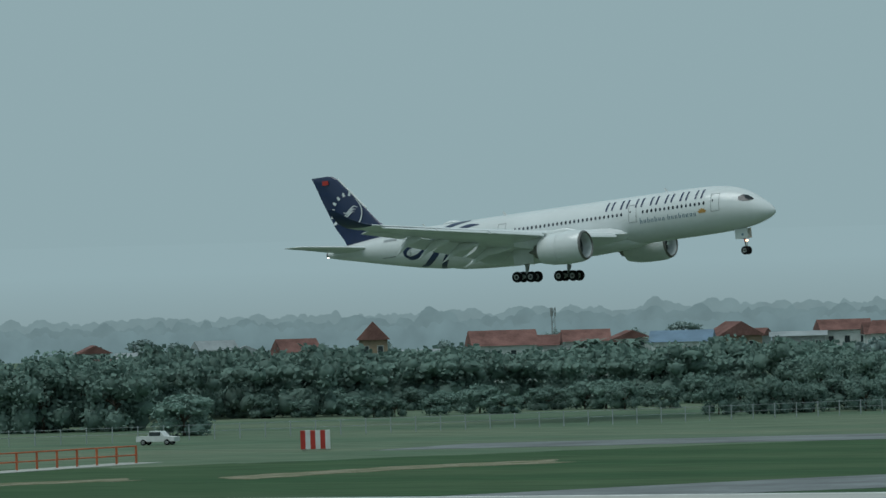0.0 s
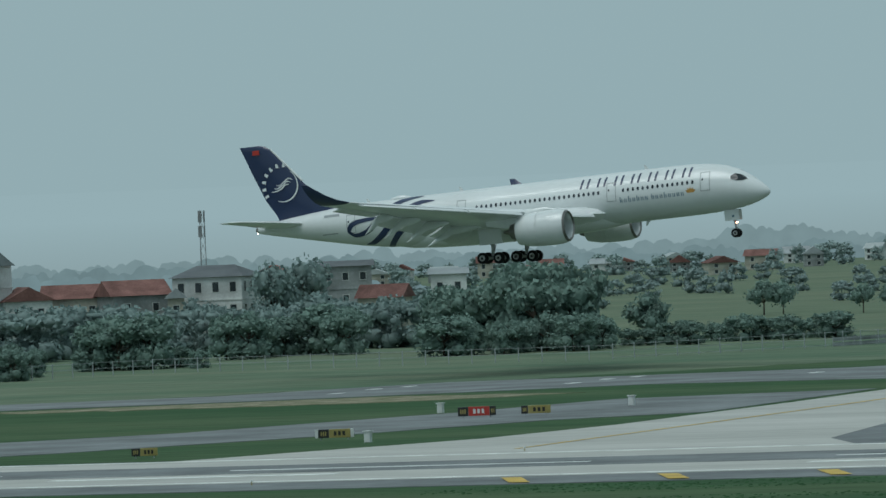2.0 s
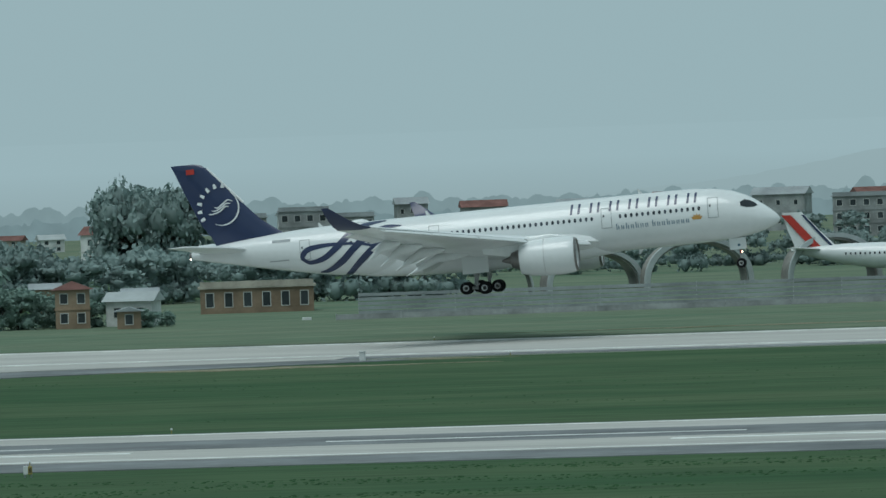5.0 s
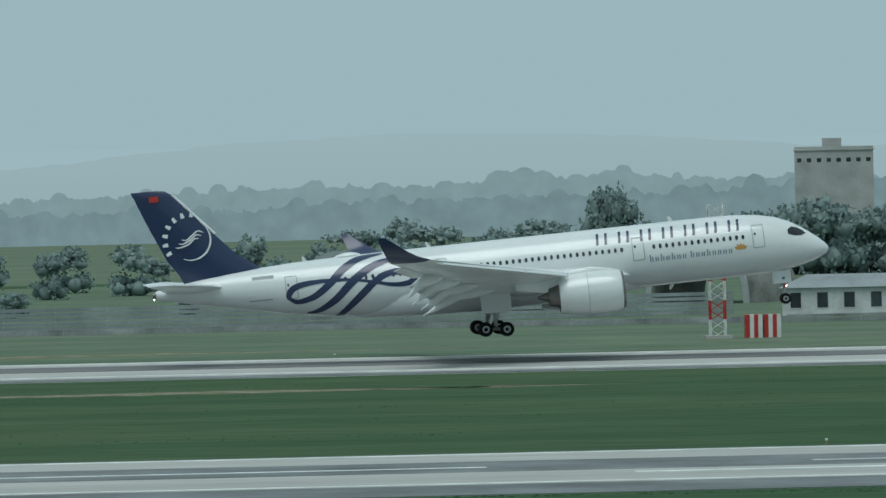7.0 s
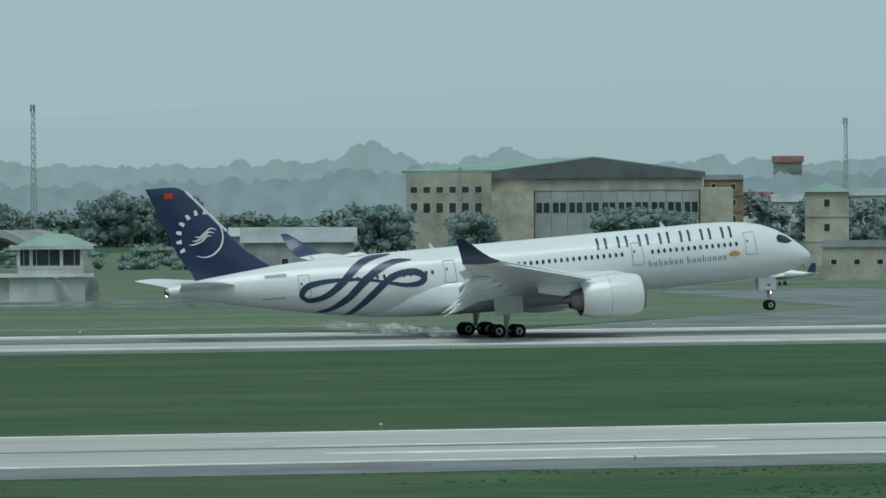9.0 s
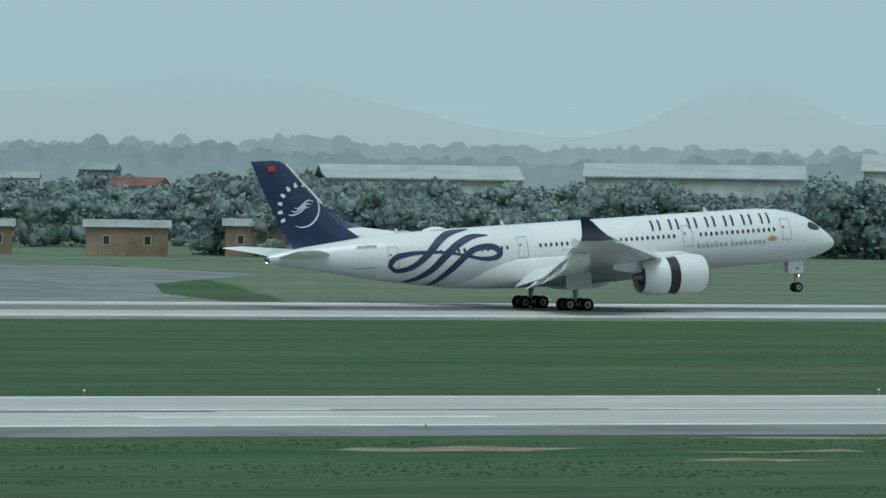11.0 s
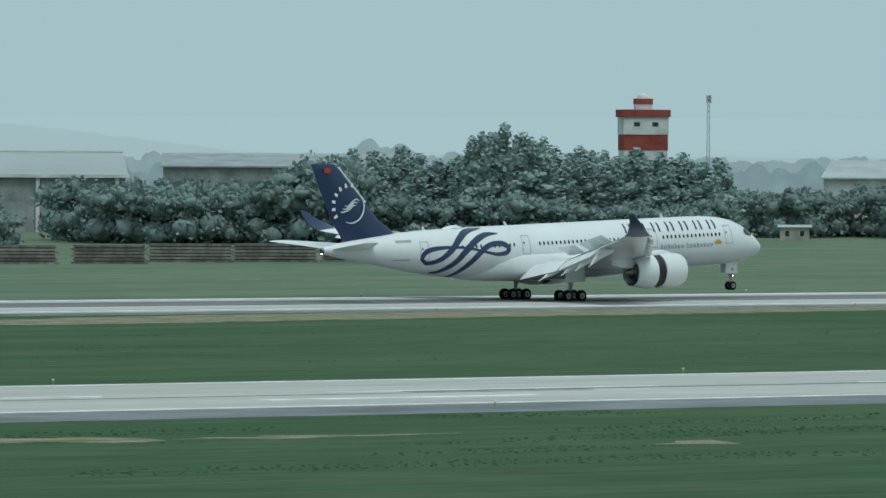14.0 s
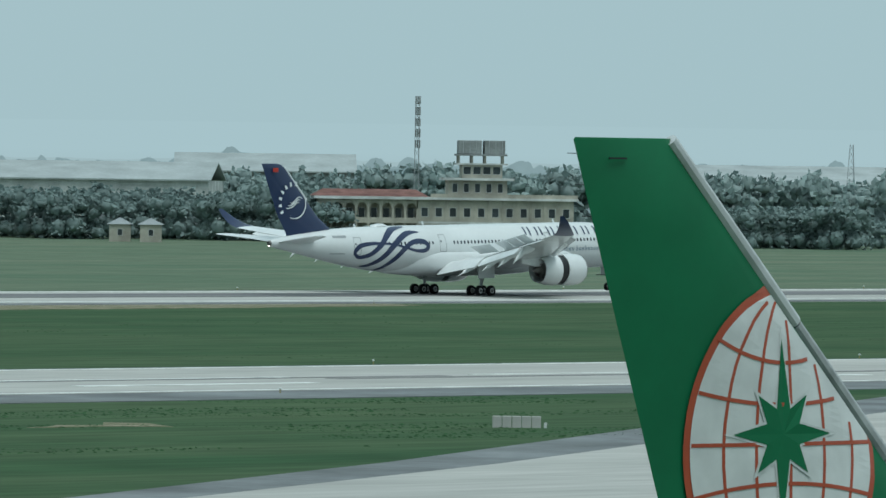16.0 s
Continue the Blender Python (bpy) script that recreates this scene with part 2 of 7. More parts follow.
# ---- the airliner ----
# own space: x forward, y to port, z up from the main wheels' contact; s counts metres aft of the nose
S0 = 33.4
FUS = [  # s, centre height, half width, half height
    (0.0, 4.95, 0.02, 0.02), (0.12, 4.96, 0.3, 0.3), (0.4, 5.02, 0.62, 0.58), (0.9, 5.13, 1.0, 0.95), (1.6, 5.28, 1.4, 1.36), (2.5, 5.48, 1.8, 1.82),
    (3.6, 5.7, 2.18, 2.25), (5.0, 5.9, 2.52, 2.62), (6.8, 6.03, 2.79, 2.87), (9.0, 6.1, 2.95, 3.0), (11.5, 6.12, 2.98, 3.03), (16.0, 6.12, 2.98, 3.03),
    (24.0, 6.12, 2.98, 3.03), (32.0, 6.12, 2.98, 3.03), (40.0, 6.12, 2.98, 3.03), (43.0, 6.14, 2.95, 3.01), (46.0, 6.2, 2.87, 2.93), (49.0, 6.32, 2.7, 2.77),
    (52.0, 6.52, 2.42, 2.5), (55.0, 6.74, 2.03, 2.12), (58.0, 6.92, 1.58, 1.68), (61.0, 7.08, 1.08, 1.2), (63.5, 7.18, 0.68, 0.78), (65.0, 7.23, 0.42, 0.48), (65.3, 7.24, 0.32, 0.36)]


def fus_at(s):
    for a, b in zip(FUS[:-1], FUS[1:]):
        if s <= b[0]:
            q = (s - a[0]) / (b[0] - a[0])
            return tuple(a[k] + q * (b[k] - a[k]) for k in (1, 2, 3))
    return FUS[-1][1:]


def skin(s, z, side=-1, off=0.015):
    """The point of the fuselage skin at station s and height z; side -1 is starboard."""
    zc, w, h = fus_at(s)
    q = max(-0.995, min(0.995, (z - zc) / h))
    c = math.sqrt(1 - q * q)
    nrm = Vector((0, side * c / w, q / h)).normalized()
    return Vector((S0 - s, side * w * c, zc + q * h)) + nrm * off


def decal_poly(bm, pts, side=-1, off=0.015, mi=0):
    vs = [bm.verts.new(skin(s, z, side, off)) for s, z in pts]
    f = bm.faces.new(vs)
    f.material_index = mi


def decal_rect(bm, s0, s1, z0, z1, side=-1, off=0.015, slant=0.0, n=4):
    """A rectangle that follows the skin; s0 < s1 aft."""
    for k in range(n):
        a, b = z0 + (z1 - z0) * k / n, z0 + (z1 - z0) * (k + 1) / n
        ka, kb = slant * k / n, slant * (k + 1) / n
        decal_poly(bm, [(s0 - ka, a), (s1 - ka, a), (s1 - kb, b), (s0 - kb, b)], side, off)


def bez(points, n=60):
    """A smooth curve through (s, z, width) points."""
    out = []
    P = [points[0]] + list(points) + [points[-1]]
    for i in range(1, len(P) - 2):
        for k in range(n // (len(points) - 1)):
            q = k / (n // (len(points) - 1))
            out.append(tuple(0.5 * (2 * P[i][j] + (P[i + 1][j] - P[i - 1][j]) * q + (2 * P[i - 1][j] - 5 * P[i][j] + 4 * P[i + 1][j] - P[i + 2][j]) * q * q
                                    + (3 * P[i][j] - P[i - 1][j] - 3 * P[i + 1][j] + P[i + 2][j]) * q ** 3) for j in range(3)))
    out.append(tuple(points[-1]))
    return out


def ribbon(bm, points, side=-1, off=0.02, place=None):
    """A band along a smooth curve on the skin."""
    c = bez(points)
    row = []
    for i, (s, z, w) in enumerate(c):
        a, b = c[max(0, i - 1)], c[min(len(c) - 1, i + 1)]
        d = Vector((b[0] - a[0], b[1] - a[1]))
        d = d.normalized() if d.length > 1e-6 else Vector((1, 0))
        nrm = Vector((-d.y, d.x)) * w / 2
        f = place or (lambda ss, zz: skin(ss, zz, side, off))
        row.append([bm.verts.new(f(s + nrm.x * q, z + nrm.y * q)) for q in (-1, -0.33, 0.33, 1)])
    for a, b in zip(row[:-1], row[1:]):
        for i in range(3):
            bm.faces.new((a[i], a[i + 1], b[i + 1], b[i]))
    return bm


AIRFOIL = [(1, 0), (0.85, 0.028), (0.6, 0.058), (0.35, 0.068), (0.15, 0.055), (0.04, 0.03), (0, 0), (0.04, -0.026), (0.15, -0.045), (0.35, -0.055), (0.6, -0.045), (0.85, -0.018)]


def wing_rings(sections, side):
    """Airfoil rings; a section is y, s of leading edge, s of trailing edge, z, thickness factor, incidence."""
    rings = []
    for y, sl, st, z, th, inc in sections:
        ch = st - sl
        ring = []
        for a, b in AIRFOIL:
            ds, dz = a * ch, b * ch * th
            q = radians(inc)
            ring.append((S0 - (sl + ds * math.cos(q) + dz * math.sin(q)), side * y, z - ds * math.sin(q) + dz * math.cos(q)))
        rings.append(ring)
    return rings


WING = [(2.3, 19.6, 36.6, 4.45, 1.2, 1), (5.5, 22.0, 36.9, 4.7, 1.1, 1), (10.6, 25.9, 37.4, 5.35, 0.95, 0.5), (16, 30.0, 39.3, 6.2, 0.85, 0), (22, 34.6, 41.4, 7.15, 0.8, 0),
        (27, 38.4, 43.2, 7.95, 0.8, 0), (29.6, 40.5, 44.2, 8.4, 0.8, 0)]
TIP = [(29.6, 40.5, 44.2, 8.4, 0.8, 0), (30.5, 41.6, 44.5, 8.8, 0.8, 0), (31.2, 42.7, 44.8, 9.45, 0.8, 0), (31.7, 43.7, 45.1, 10.2, 0.7, 0), (31.95, 44.6, 45.3, 10.85, 0.6, 0)]


def wing_at(y):
    for a, b in zip(WING[:-1], WING[1:]):
        if y <= b[0]:
            q = (y - a[0]) / (b[0] - a[0])
            return tuple(a[k] + q * (b[k] - a[k]) for k in range(1, 4))
    return WING[-1][1:4]


def wheel_part(parent, x, y, z, r, w):
    ty = part("wheel", revolve([(-w / 2, r * 0.55), (-w / 2, r * 0.88), (-w * 0.36, r * 0.98), (0, r), (w * 0.36, r * 0.98), (w / 2, r * 0.88), (w / 2, r * 0.55)], "Y", 28), M["rubber"], parent, "black rubber tyre on a pale alloy rim", True, pose(x, y, z))
    for sgn in (-1, 1):
        part("rim", revolve([(0, r * 0.5), (sgn * 0.03, r * 0.5), (sgn * 0.03, r * 0.3), (-sgn * 0.05, r * 0.28), (-sgn * 0.04, 0.03)], "Y", 20), M["rim"], ty, "pale alloy wheel rim", True, pose(0, sgn * w / 2, 0))
    return ty


def airliner():
    pl = base("airliner", "white twin-engined wide-body airliner with navy tail, landing with its wheels down", "aeroplane")
    rings = []
    for s, zc, w, h in FUS:
        rings.append([(S0 - s, w * math.cos(2 * math.pi * i / 48), zc + h * math.sin(2 * math.pi * i / 48)) for i in range(48)])
    part("fuselage", loft(rings), M["paint_white"], pl, "glossy white fuselage", True)
    # wing-to-body fairing
    rings = []
    for s, w, zb in ((17.5, 0.3, 2.5), (19.5, 1.7, 2.25), (22, 2.9, 2.0), (26, 3.3, 1.85), (33, 3.4, 1.85), (38, 3.3, 1.95), (42, 2.6, 2.15), (45.5, 1.2, 2.45), (47, 0.3, 2.75)):
        rings.append([(S0 - s, w * math.cos(q) * (1 if math.sin(q) < 0 else 1), (zb + 2.6) + 2.0 * math.copysign(abs(math.sin(q)) ** 0.7, math.sin(q))) for q in [2 * math.pi * i / 28 for i in range(28)]])
    part("belly_fairing", loft(rings), M["paint_white"], pl, "white wing root fairing", True)
    for side in (-1, 1):
        part("wing", loft(wing_rings(WING, side)), M["wing_grey"], pl, "pale grey swept wing", True)
        part("winglet", loft(wing_rings(TIP, side)), M["navy"], pl, "navy curved wing tip", True)
        # leading-edge slats
        for y0, y1 in ((4.2, 9.4), (12.0, 17.6), (17.8, 23.2), (23.4, 28.6)):
            sec = []
            for y in (y0, (y0 + y1) / 2, y1):
                sl, st, z = wing_at(y)
                ch = (st - sl) * 0.16 + 0.35
                sec.append((y, sl - 0.55, sl - 0.55 + ch, z - 0.42, 1.7, -18))
            part("slat", loft(wing_rings(sec, side)), M["paint_white"], pl, "", True)
        # drooped flaps
        for y0, y1, fc in ((3.1, 10.2, 0.26), (10.8, 15.6, 0.27), (15.8, 20.6, 0.27)):
            sec = []
            for y in (y0, y1):
                sl, st, z = wing_at(y)
                ch = (st - sl) * (fc - 0.1) + 0.6
                sec.append((y, st - 0.35, st - 0.35 + ch, z - 0.12, 1.3, 30))
            part("flap", loft(wing_rings(sec, side)), M["wing_grey"], pl, "pale lowered flap", True)
        sec = []
        for y in (21.0, 27.0):
            sl, st, z = wing_at(y)
            sec.append((y, st - 0.5, st + 0.7, z - 0.05, 1.3, 14))
        part("aileron", loft(wing_rings(sec, side)), M["wing_grey"], pl, "", True)
        # spoilers, hinged on the upper skin
        for y0, y1 in ((4.6, 9.6), (11.6, 14.8), (15.0, 18.2), (18.4, 21.6)):
            pts_ = []
            for y in (y0, y1):
                sl, st, z = wing_at(y)
                pts_.append(Vector((S0 - (sl + (st - sl) * 0.74), side * y, z + (st - sl) * 0.05)))
            hinge = (pts_[1] - pts_[0])
            L_, hinge = hinge.length, hinge.normalized()
            aft = Vector((-1, 0, -0.04))
            aft = (aft - hinge * aft.dot(hinge)).normalized()
            up = aft.cross(hinge)
            sgn = 1 if up.z > 0 else -1
            m = Matrix((aft, hinge, up * sgn)).transposed().to_4x4()
            if m.determinant() < 0:
                m = Matrix((aft, -hinge, up * sgn)).transposed().to_4x4()
            m.translation = (pts_[0] + pts_[1]) / 2
            SPOILERS.append((part("spoiler", box(bmesh.new(), 0, 1.75, -L_ / 2, L_ / 2, -0.03, 0.06, bev=0.02), M["wing_grey"], pl, "pale hinged spoiler panel", m=m), m))
        # flap track fairings
        for y, ln in ((8.4, 7.2), (13.2, 5.6), (17.2, 4.8), (20.9, 3.8)):
            sl, st, z = wing_at(y)
            rr = []
            for q in range(13):
                u = q / 12
                r = 0.42 * math.sin(math.pi * min(1, u * 1.05 + 0.02)) ** 0.7 + 0.015 if u < 0.95 else 0.03
                ss = st - ln * 0.55 + u * ln
                drop = 0.55 + 0.25 * u + max(0, u - 0.5) * 3.0
                rr.append([(S0 - ss, side * y + r * 0.65 * math.cos(2 * math.pi * i / 12), z - drop + r * 1.2 * math.sin(2 * math.pi * i / 12)) for i in range(12)])
            part("flap_fairing", loft(rr), M["wing_grey"], pl, "", True)
        engine(pl, side)
        # tailplane
        tp = [(0.5, 58.4, 64.3, 7.35, 1.0, 0), (4.5, 60.9, 65.1, 7.8, 1.0, 0), (8.8, 63.7, 66.1, 8.2, 1.0, 0), (9.35, 64.9, 66.3, 8.28, 0.6, 0)]
        part("tailplane", loft(wing_rings(tp, side)), M["wing_grey"], pl, "pale grey tailplane", True)
        main_gear(pl, side)
        cabin(pl, side)
    # fin
    rings = []
    for z, sl, st, th in ((7.9, 52.2, 62.4, 0.6), (8.85, 54.9, 62.8, 0.75), (10.5, 57.2, 63.9, 0.85), (14, 60.4, 65.4, 0.85), (16.6, 62.6, 66.4, 0.85), (17.15, 63.4, 66.65, 0.7), (17.3, 64.2, 66.7, 0.3)):
        ch = st - sl
        rings.append([(S0 - (sl + a * ch), b * ch * th, z) for a, b in AIRFOIL])
    part("fin", loft(rings), M["navy"], pl, "navy tail fin", True)
    bm = bmesh.new()
    tube(bm, (S0 - 59.02, 0, 12.6), (S0 - 62.75, 0, 16.75), 0.14, 0.12, 8)
    part("fin_leading_edge", bm, M["wing_grey"], pl, "bare metal fin edge", True)
    part("tail_cone", revolve([(0.0, 0.36), (-0.25, 0.3), (-0.3, 0.2), (-0.1, 0.18)], "X", 16, (S0 - 65.3, 0, 7.24)), M["metal"], pl, "grey exhaust cone", True)
    part("tail_light", revolve([(0, 0.1), (-0.08, 0.07), (-0.1, 0.01)], "X", 8, (S0 - 65.45, 0, 6.9)), M["navlamp"], pl, "lit white tail lamp", True)
    # satellite dome and aerials
    rr = [[(S0 - s, w * math.cos(2 * math.pi * i / 16), 8.85 + h * (0.5 + 0.5 * math.sin(2 * math.pi * i / 16))) for i in range(16)] for s, w, h in ((45.0, 0.05, 0.1), (45.4, 0.5, 0.42), (46.0, 0.7, 0.6), (46.8, 0.7, 0.6), (47.6, 0.5, 0.42), (48.1, 0.05, 0.1))]
    part("antenna_dome", loft(rr), M["paint_white"], pl, "white antenna dome", True)
    for s, z0, up in ((15.0, 9.1, 1), (38.6, 9.1, 1), (50.6, 8.95, 1), (15.5, 3.12, -1)):
        bm = bmesh.new()
        vs = [bm.verts.new(p) for p in ((S0 - s + 0.25, 0.02, z0), (S0 - s - 0.25, 0.02, z0), (S0 - s - 0.35, 0.02, z0 + 0.55 * up), (S0 - s - 0.15, 0.02, z0 + 0.55 * up))]
        f = bm.faces.new(vs)
        ex = bmesh.ops.extrude_face_region(bm, geom=[f])
        bmesh.ops.translate(bm, verts=[v for v in ex["geom"] if isinstance(v, bmesh.types.BMVert)], vec=(0, -0.05, 0))
        part("aerial", bm, M["paint_white"], pl)
    nose_gear(pl)
    livery(pl)
    return pl


def engine(pl, side):
    y, zc, s0 = side * 10.9, 3.35, 21.2
    cowl = part("nacelle", revolve([(-1.7, 1.47), (-0.8, 1.5), (-0.15, 1.54), (-0.02, 1.62), (-0.06, 1.73), (-0.3, 1.88), (-1.0, 2.02), (-2.0, 2.06), (-3.5, 2.03), (-3.5, 1.85), (-1.8, 1.6), (-1.7, 1.47)], "X", 40, (S0 - s0, y, zc), False), M["paint_white"], pl, "white engine nacelle", True)
    part("inlet_lip", revolve([(-0.16, 1.535), (-0.03, 1.6), (0.02, 1.66), (-0.04, 1.75), (-0.22, 1.86), (-0.2, 1.82), (-0.06, 1.66), (-0.16, 1.535)], "X", 40, (S0 - s0, y, zc), False), M["metal"], cowl, "grey inlet lip", True)
    part("fan", revolve([(0, 1.5), (0.02, 1.2), (0.05, 0.6), (0.3, 0.45), (0.75, 0.12), (0.85, 0.01)], "X", 32, (S0 - s0 - 1.4, y, zc)), M["dark"], cowl, "dark fan and spinner", True)
    part("cascade", revolve([(-3.3, 1.9), (-5.0, 1.84), (-5.0, 1.6), (-3.3, 1.6)], "X", 36, (S0 - s0, y, zc)), M["dark"], cowl, "black reverser cascade", True)
    REVERSERS.append(part("reverser_sleeve", revolve([(-3.53, 2.03), (-4.8, 1.94), (-6.1, 1.66), (-6.25, 1.62), (-6.1, 1.58), (-5.2, 1.7), (-4.6, 1.84), (-3.53, 1.94), (-3.53, 2.03)], "X", 40, (0, 0, 0), False), M["paint_white"], pl, "white sliding reverser cowl", True, pose(S0 - s0, y, zc)))
    part("core_nozzle", revolve([(-4.0, 1.35), (-6.0, 1.2), (-7.2, 0.86), (-7.25, 0.78), (-6.9, 0.6), (-8.3, 0.1)], "X", 28, (S0 - s0, y, zc)), M["metal"], pl, "dull metal core nozzle", True)
    rings = []
    for s, w, z0, z1 in ((22.6, 0.05, 5.2, 5.45), (24, 0.3, 5.1, 5.8), (26.5, 0.38, 3.9, 5.7), (29.0, 0.34, 3.8, 5.3), (31.5, 0.12, 4.3, 5.0)):
        rings.append([(S0 - s, y + w * a, z0 + (z1 - z0) * b) for a, b in ((-0.6, 0), (0.6, 0), (1, 0.3), (1, 0.8), (0.5, 1), (-0.5, 1), (-1, 0.8), (-1, 0.3))])
    part("pylon", loft(rings), M["wing_grey"], pl, "", True)


def main_gear(pl, side):
    y = side * 5.3
    bm = bmesh.new()
    tube(bm, (0.05, y, 1.0), (0.35, y * 0.98, 4.6), 0.2, 0.26, 12)
    tube(bm, (0.05, y, 1.0), (0.05, y, 2.1), 0.14, 0.14, 10)
    tube(bm, (0.1, y, 2.0), (0.9, y - side * 1.6, 4.2), 0.09, 0.09, 8)
    tube(bm, (0.1, y, 1.9), (-1.3, y, 4.4), 0.09, 0.09, 8)
    tube(bm, (0.3, y, 1.5), (0.55, y, 2.3), 0.06, 0.06, 6)
    leg = part("main_gear_leg", bm, M["strut"], pl, "grey landing gear leg", True)
    bm = bmesh.new()
    box(bm, -1.2, 1.7, y + side * 0.75, y + side * 0.82, 2.3, 4.6)
    part("gear_door", bm, M["paint_white"], leg, "white gear door")
    bm = bmesh.new()
    tube(bm, (-1.1, 0, 0), (1.1, 0, 0), 0.16, 0.16, 10)
    for x in (-1.02, 1.02):
        tube(bm, (x, -0.75, 0), (x, 0.75, 0), 0.1, 0.1, 8)
    bog = part("bogie", bm, M["strut"], pl, "grey bogie beam", True, pose(0.05, y, 0.7))
    for x in (-1.02, 1.02):
        for q in (-0.78, 0.78):
            WHEELS.append(wheel_part(bog, x, q, 0, 0.69, 0.5))
    BOGIES.append(bog)


def nose_gear(pl):
    x = S0 - 4.7
    bm = bmesh.new()
    tube(bm, (x, 0, 0.55), (x - 0.1, 0, 4.0), 0.11, 0.16, 10)
    tube(bm, (x, 0, 1.7), (x - 1.2, 0, 3.6), 0.06, 0.06, 8)
    tube(bm, (x, -0.45, 0.55), (x, 0.45, 0.55), 0.07, 0.07, 8)
    tube(bm, (x + 0.15, 0, 1.0), (x + 0.3, 0, 1.6), 0.04, 0.04, 6)
    leg = part("nose_gear_leg", bm, M["strut"], pl, "grey nose gear leg", True)
    for sgn in (-1, 1):
        bm = bmesh.new()
        box(bm, x - 1.1, x + 0.7, sgn * 0.5 - 0.02, sgn * 0.5 + 0.02, 2.05, 3.3)
        part("nose_gear_door", bm, M["paint_white"], leg, "white nose gear door")
        bm = bmesh.new()
        box(bm, x - 0.2, x + 0.1, sgn * 0.525 - 0.005, sgn * 0.525 + 0.005, 2.4, 2.65)
        part("number_bar", bm, M["teal"], leg)
        WHEELS.append(wheel_part(pl, x, sgn * 0.36, 0.53, 0.53, 0.36))
        part("landing_light", revolve([(0, 0.1), (0.06, 0.09), (0.07, 0.01)], "X", 10, (x + 0.16, sgn * 0.22, 1.75)), M["lamp"], leg, "lit warm landing light", True)
    bm = bmesh.new()
    box(bm, x - 0.02, x + 0.12, -0.3, 0.3, 1.62, 1.95)
    part("placard", bm, M["red"], leg, "red placard")


WINDOW_RUNS = ((8.5, 17.2, 0.62), (20.3, 36.4, 0.62), (39.6, 41.0, 0.62), (41.8, 51.0, 0.66))
DOORS = (7.0, 18.7, 37.8, 52.3)


def cabin(pl, side):
    first = None
    for s0, s1, step in WINDOW_RUNS:
        s = s0
        while s <= s1:
            zc = 6.92 + max(0, s - 42) * 0.006
            bm = bmesh.new()
            decal_poly(bm, [(s + 0.15 * math.cos(2 * math.pi * i / 12), zc + 0.23 * math.sin(2 * math.pi * i / 12)) for i in range(12)], side, 0.03)
            part("cabin_window", bm, M["window"], pl)
            s += step
    for s in DOORS:
        zc = 6.85 - max(0, s - 42) * 0.015
        bm = bmesh.new()
        w, h, t = 0.58, 1.1, 0.07
        decal_rect(bm, s - w, s - w + t, zc - h, zc + h, side, 0.03, n=6)
        decal_rect(bm, s + w - t, s + w, zc - h, zc + h, side, 0.03, n=6)
        decal_rect(bm, s - w, s + w, zc + h - t, zc + h, side, 0.032, n=1)
        decal_rect(bm, s - w, s + w, zc - h, zc - h + t, side, 0.032, n=1)
        dr = part("cabin_door", bm, M["seam"], pl, "white door outlined in grey")
        bm = bmesh.new()
        decal_poly(bm, [(s + 0.3 + 0.1 * math.cos(2 * math.pi * i / 10), zc + 0.25 + 0.14 * math.sin(2 * math.pi * i / 10)) for i in range(10)], side, 0.034)
        part("door_window", bm, M["window"], dr)
    # cockpit glazing
    bm = bmesh.new()
    pts = [(2.2, 6.62), (2.55, 6.95), (3.05, 7.25), (3.6, 7.4), (4.05, 7.15), (4.0, 6.75), (3.4, 6.55), (2.7, 6.5)]
    ctr = bm.verts.new(skin(3.2, 6.9, side, 0.06))
    ring = [bm.verts.new(skin(a, b, side, 0.05)) for a, b in pts]
    for i in range(len(ring)):
        bm.faces.new((ctr, ring[i], ring[(i + 1) % len(ring)]))
    part("cockpit_window", bm, M["glass"], pl, "black-rimmed cockpit glazing")


REVERSERS, WHEELS, BOGIES, SPOILERS = [], [], [], []


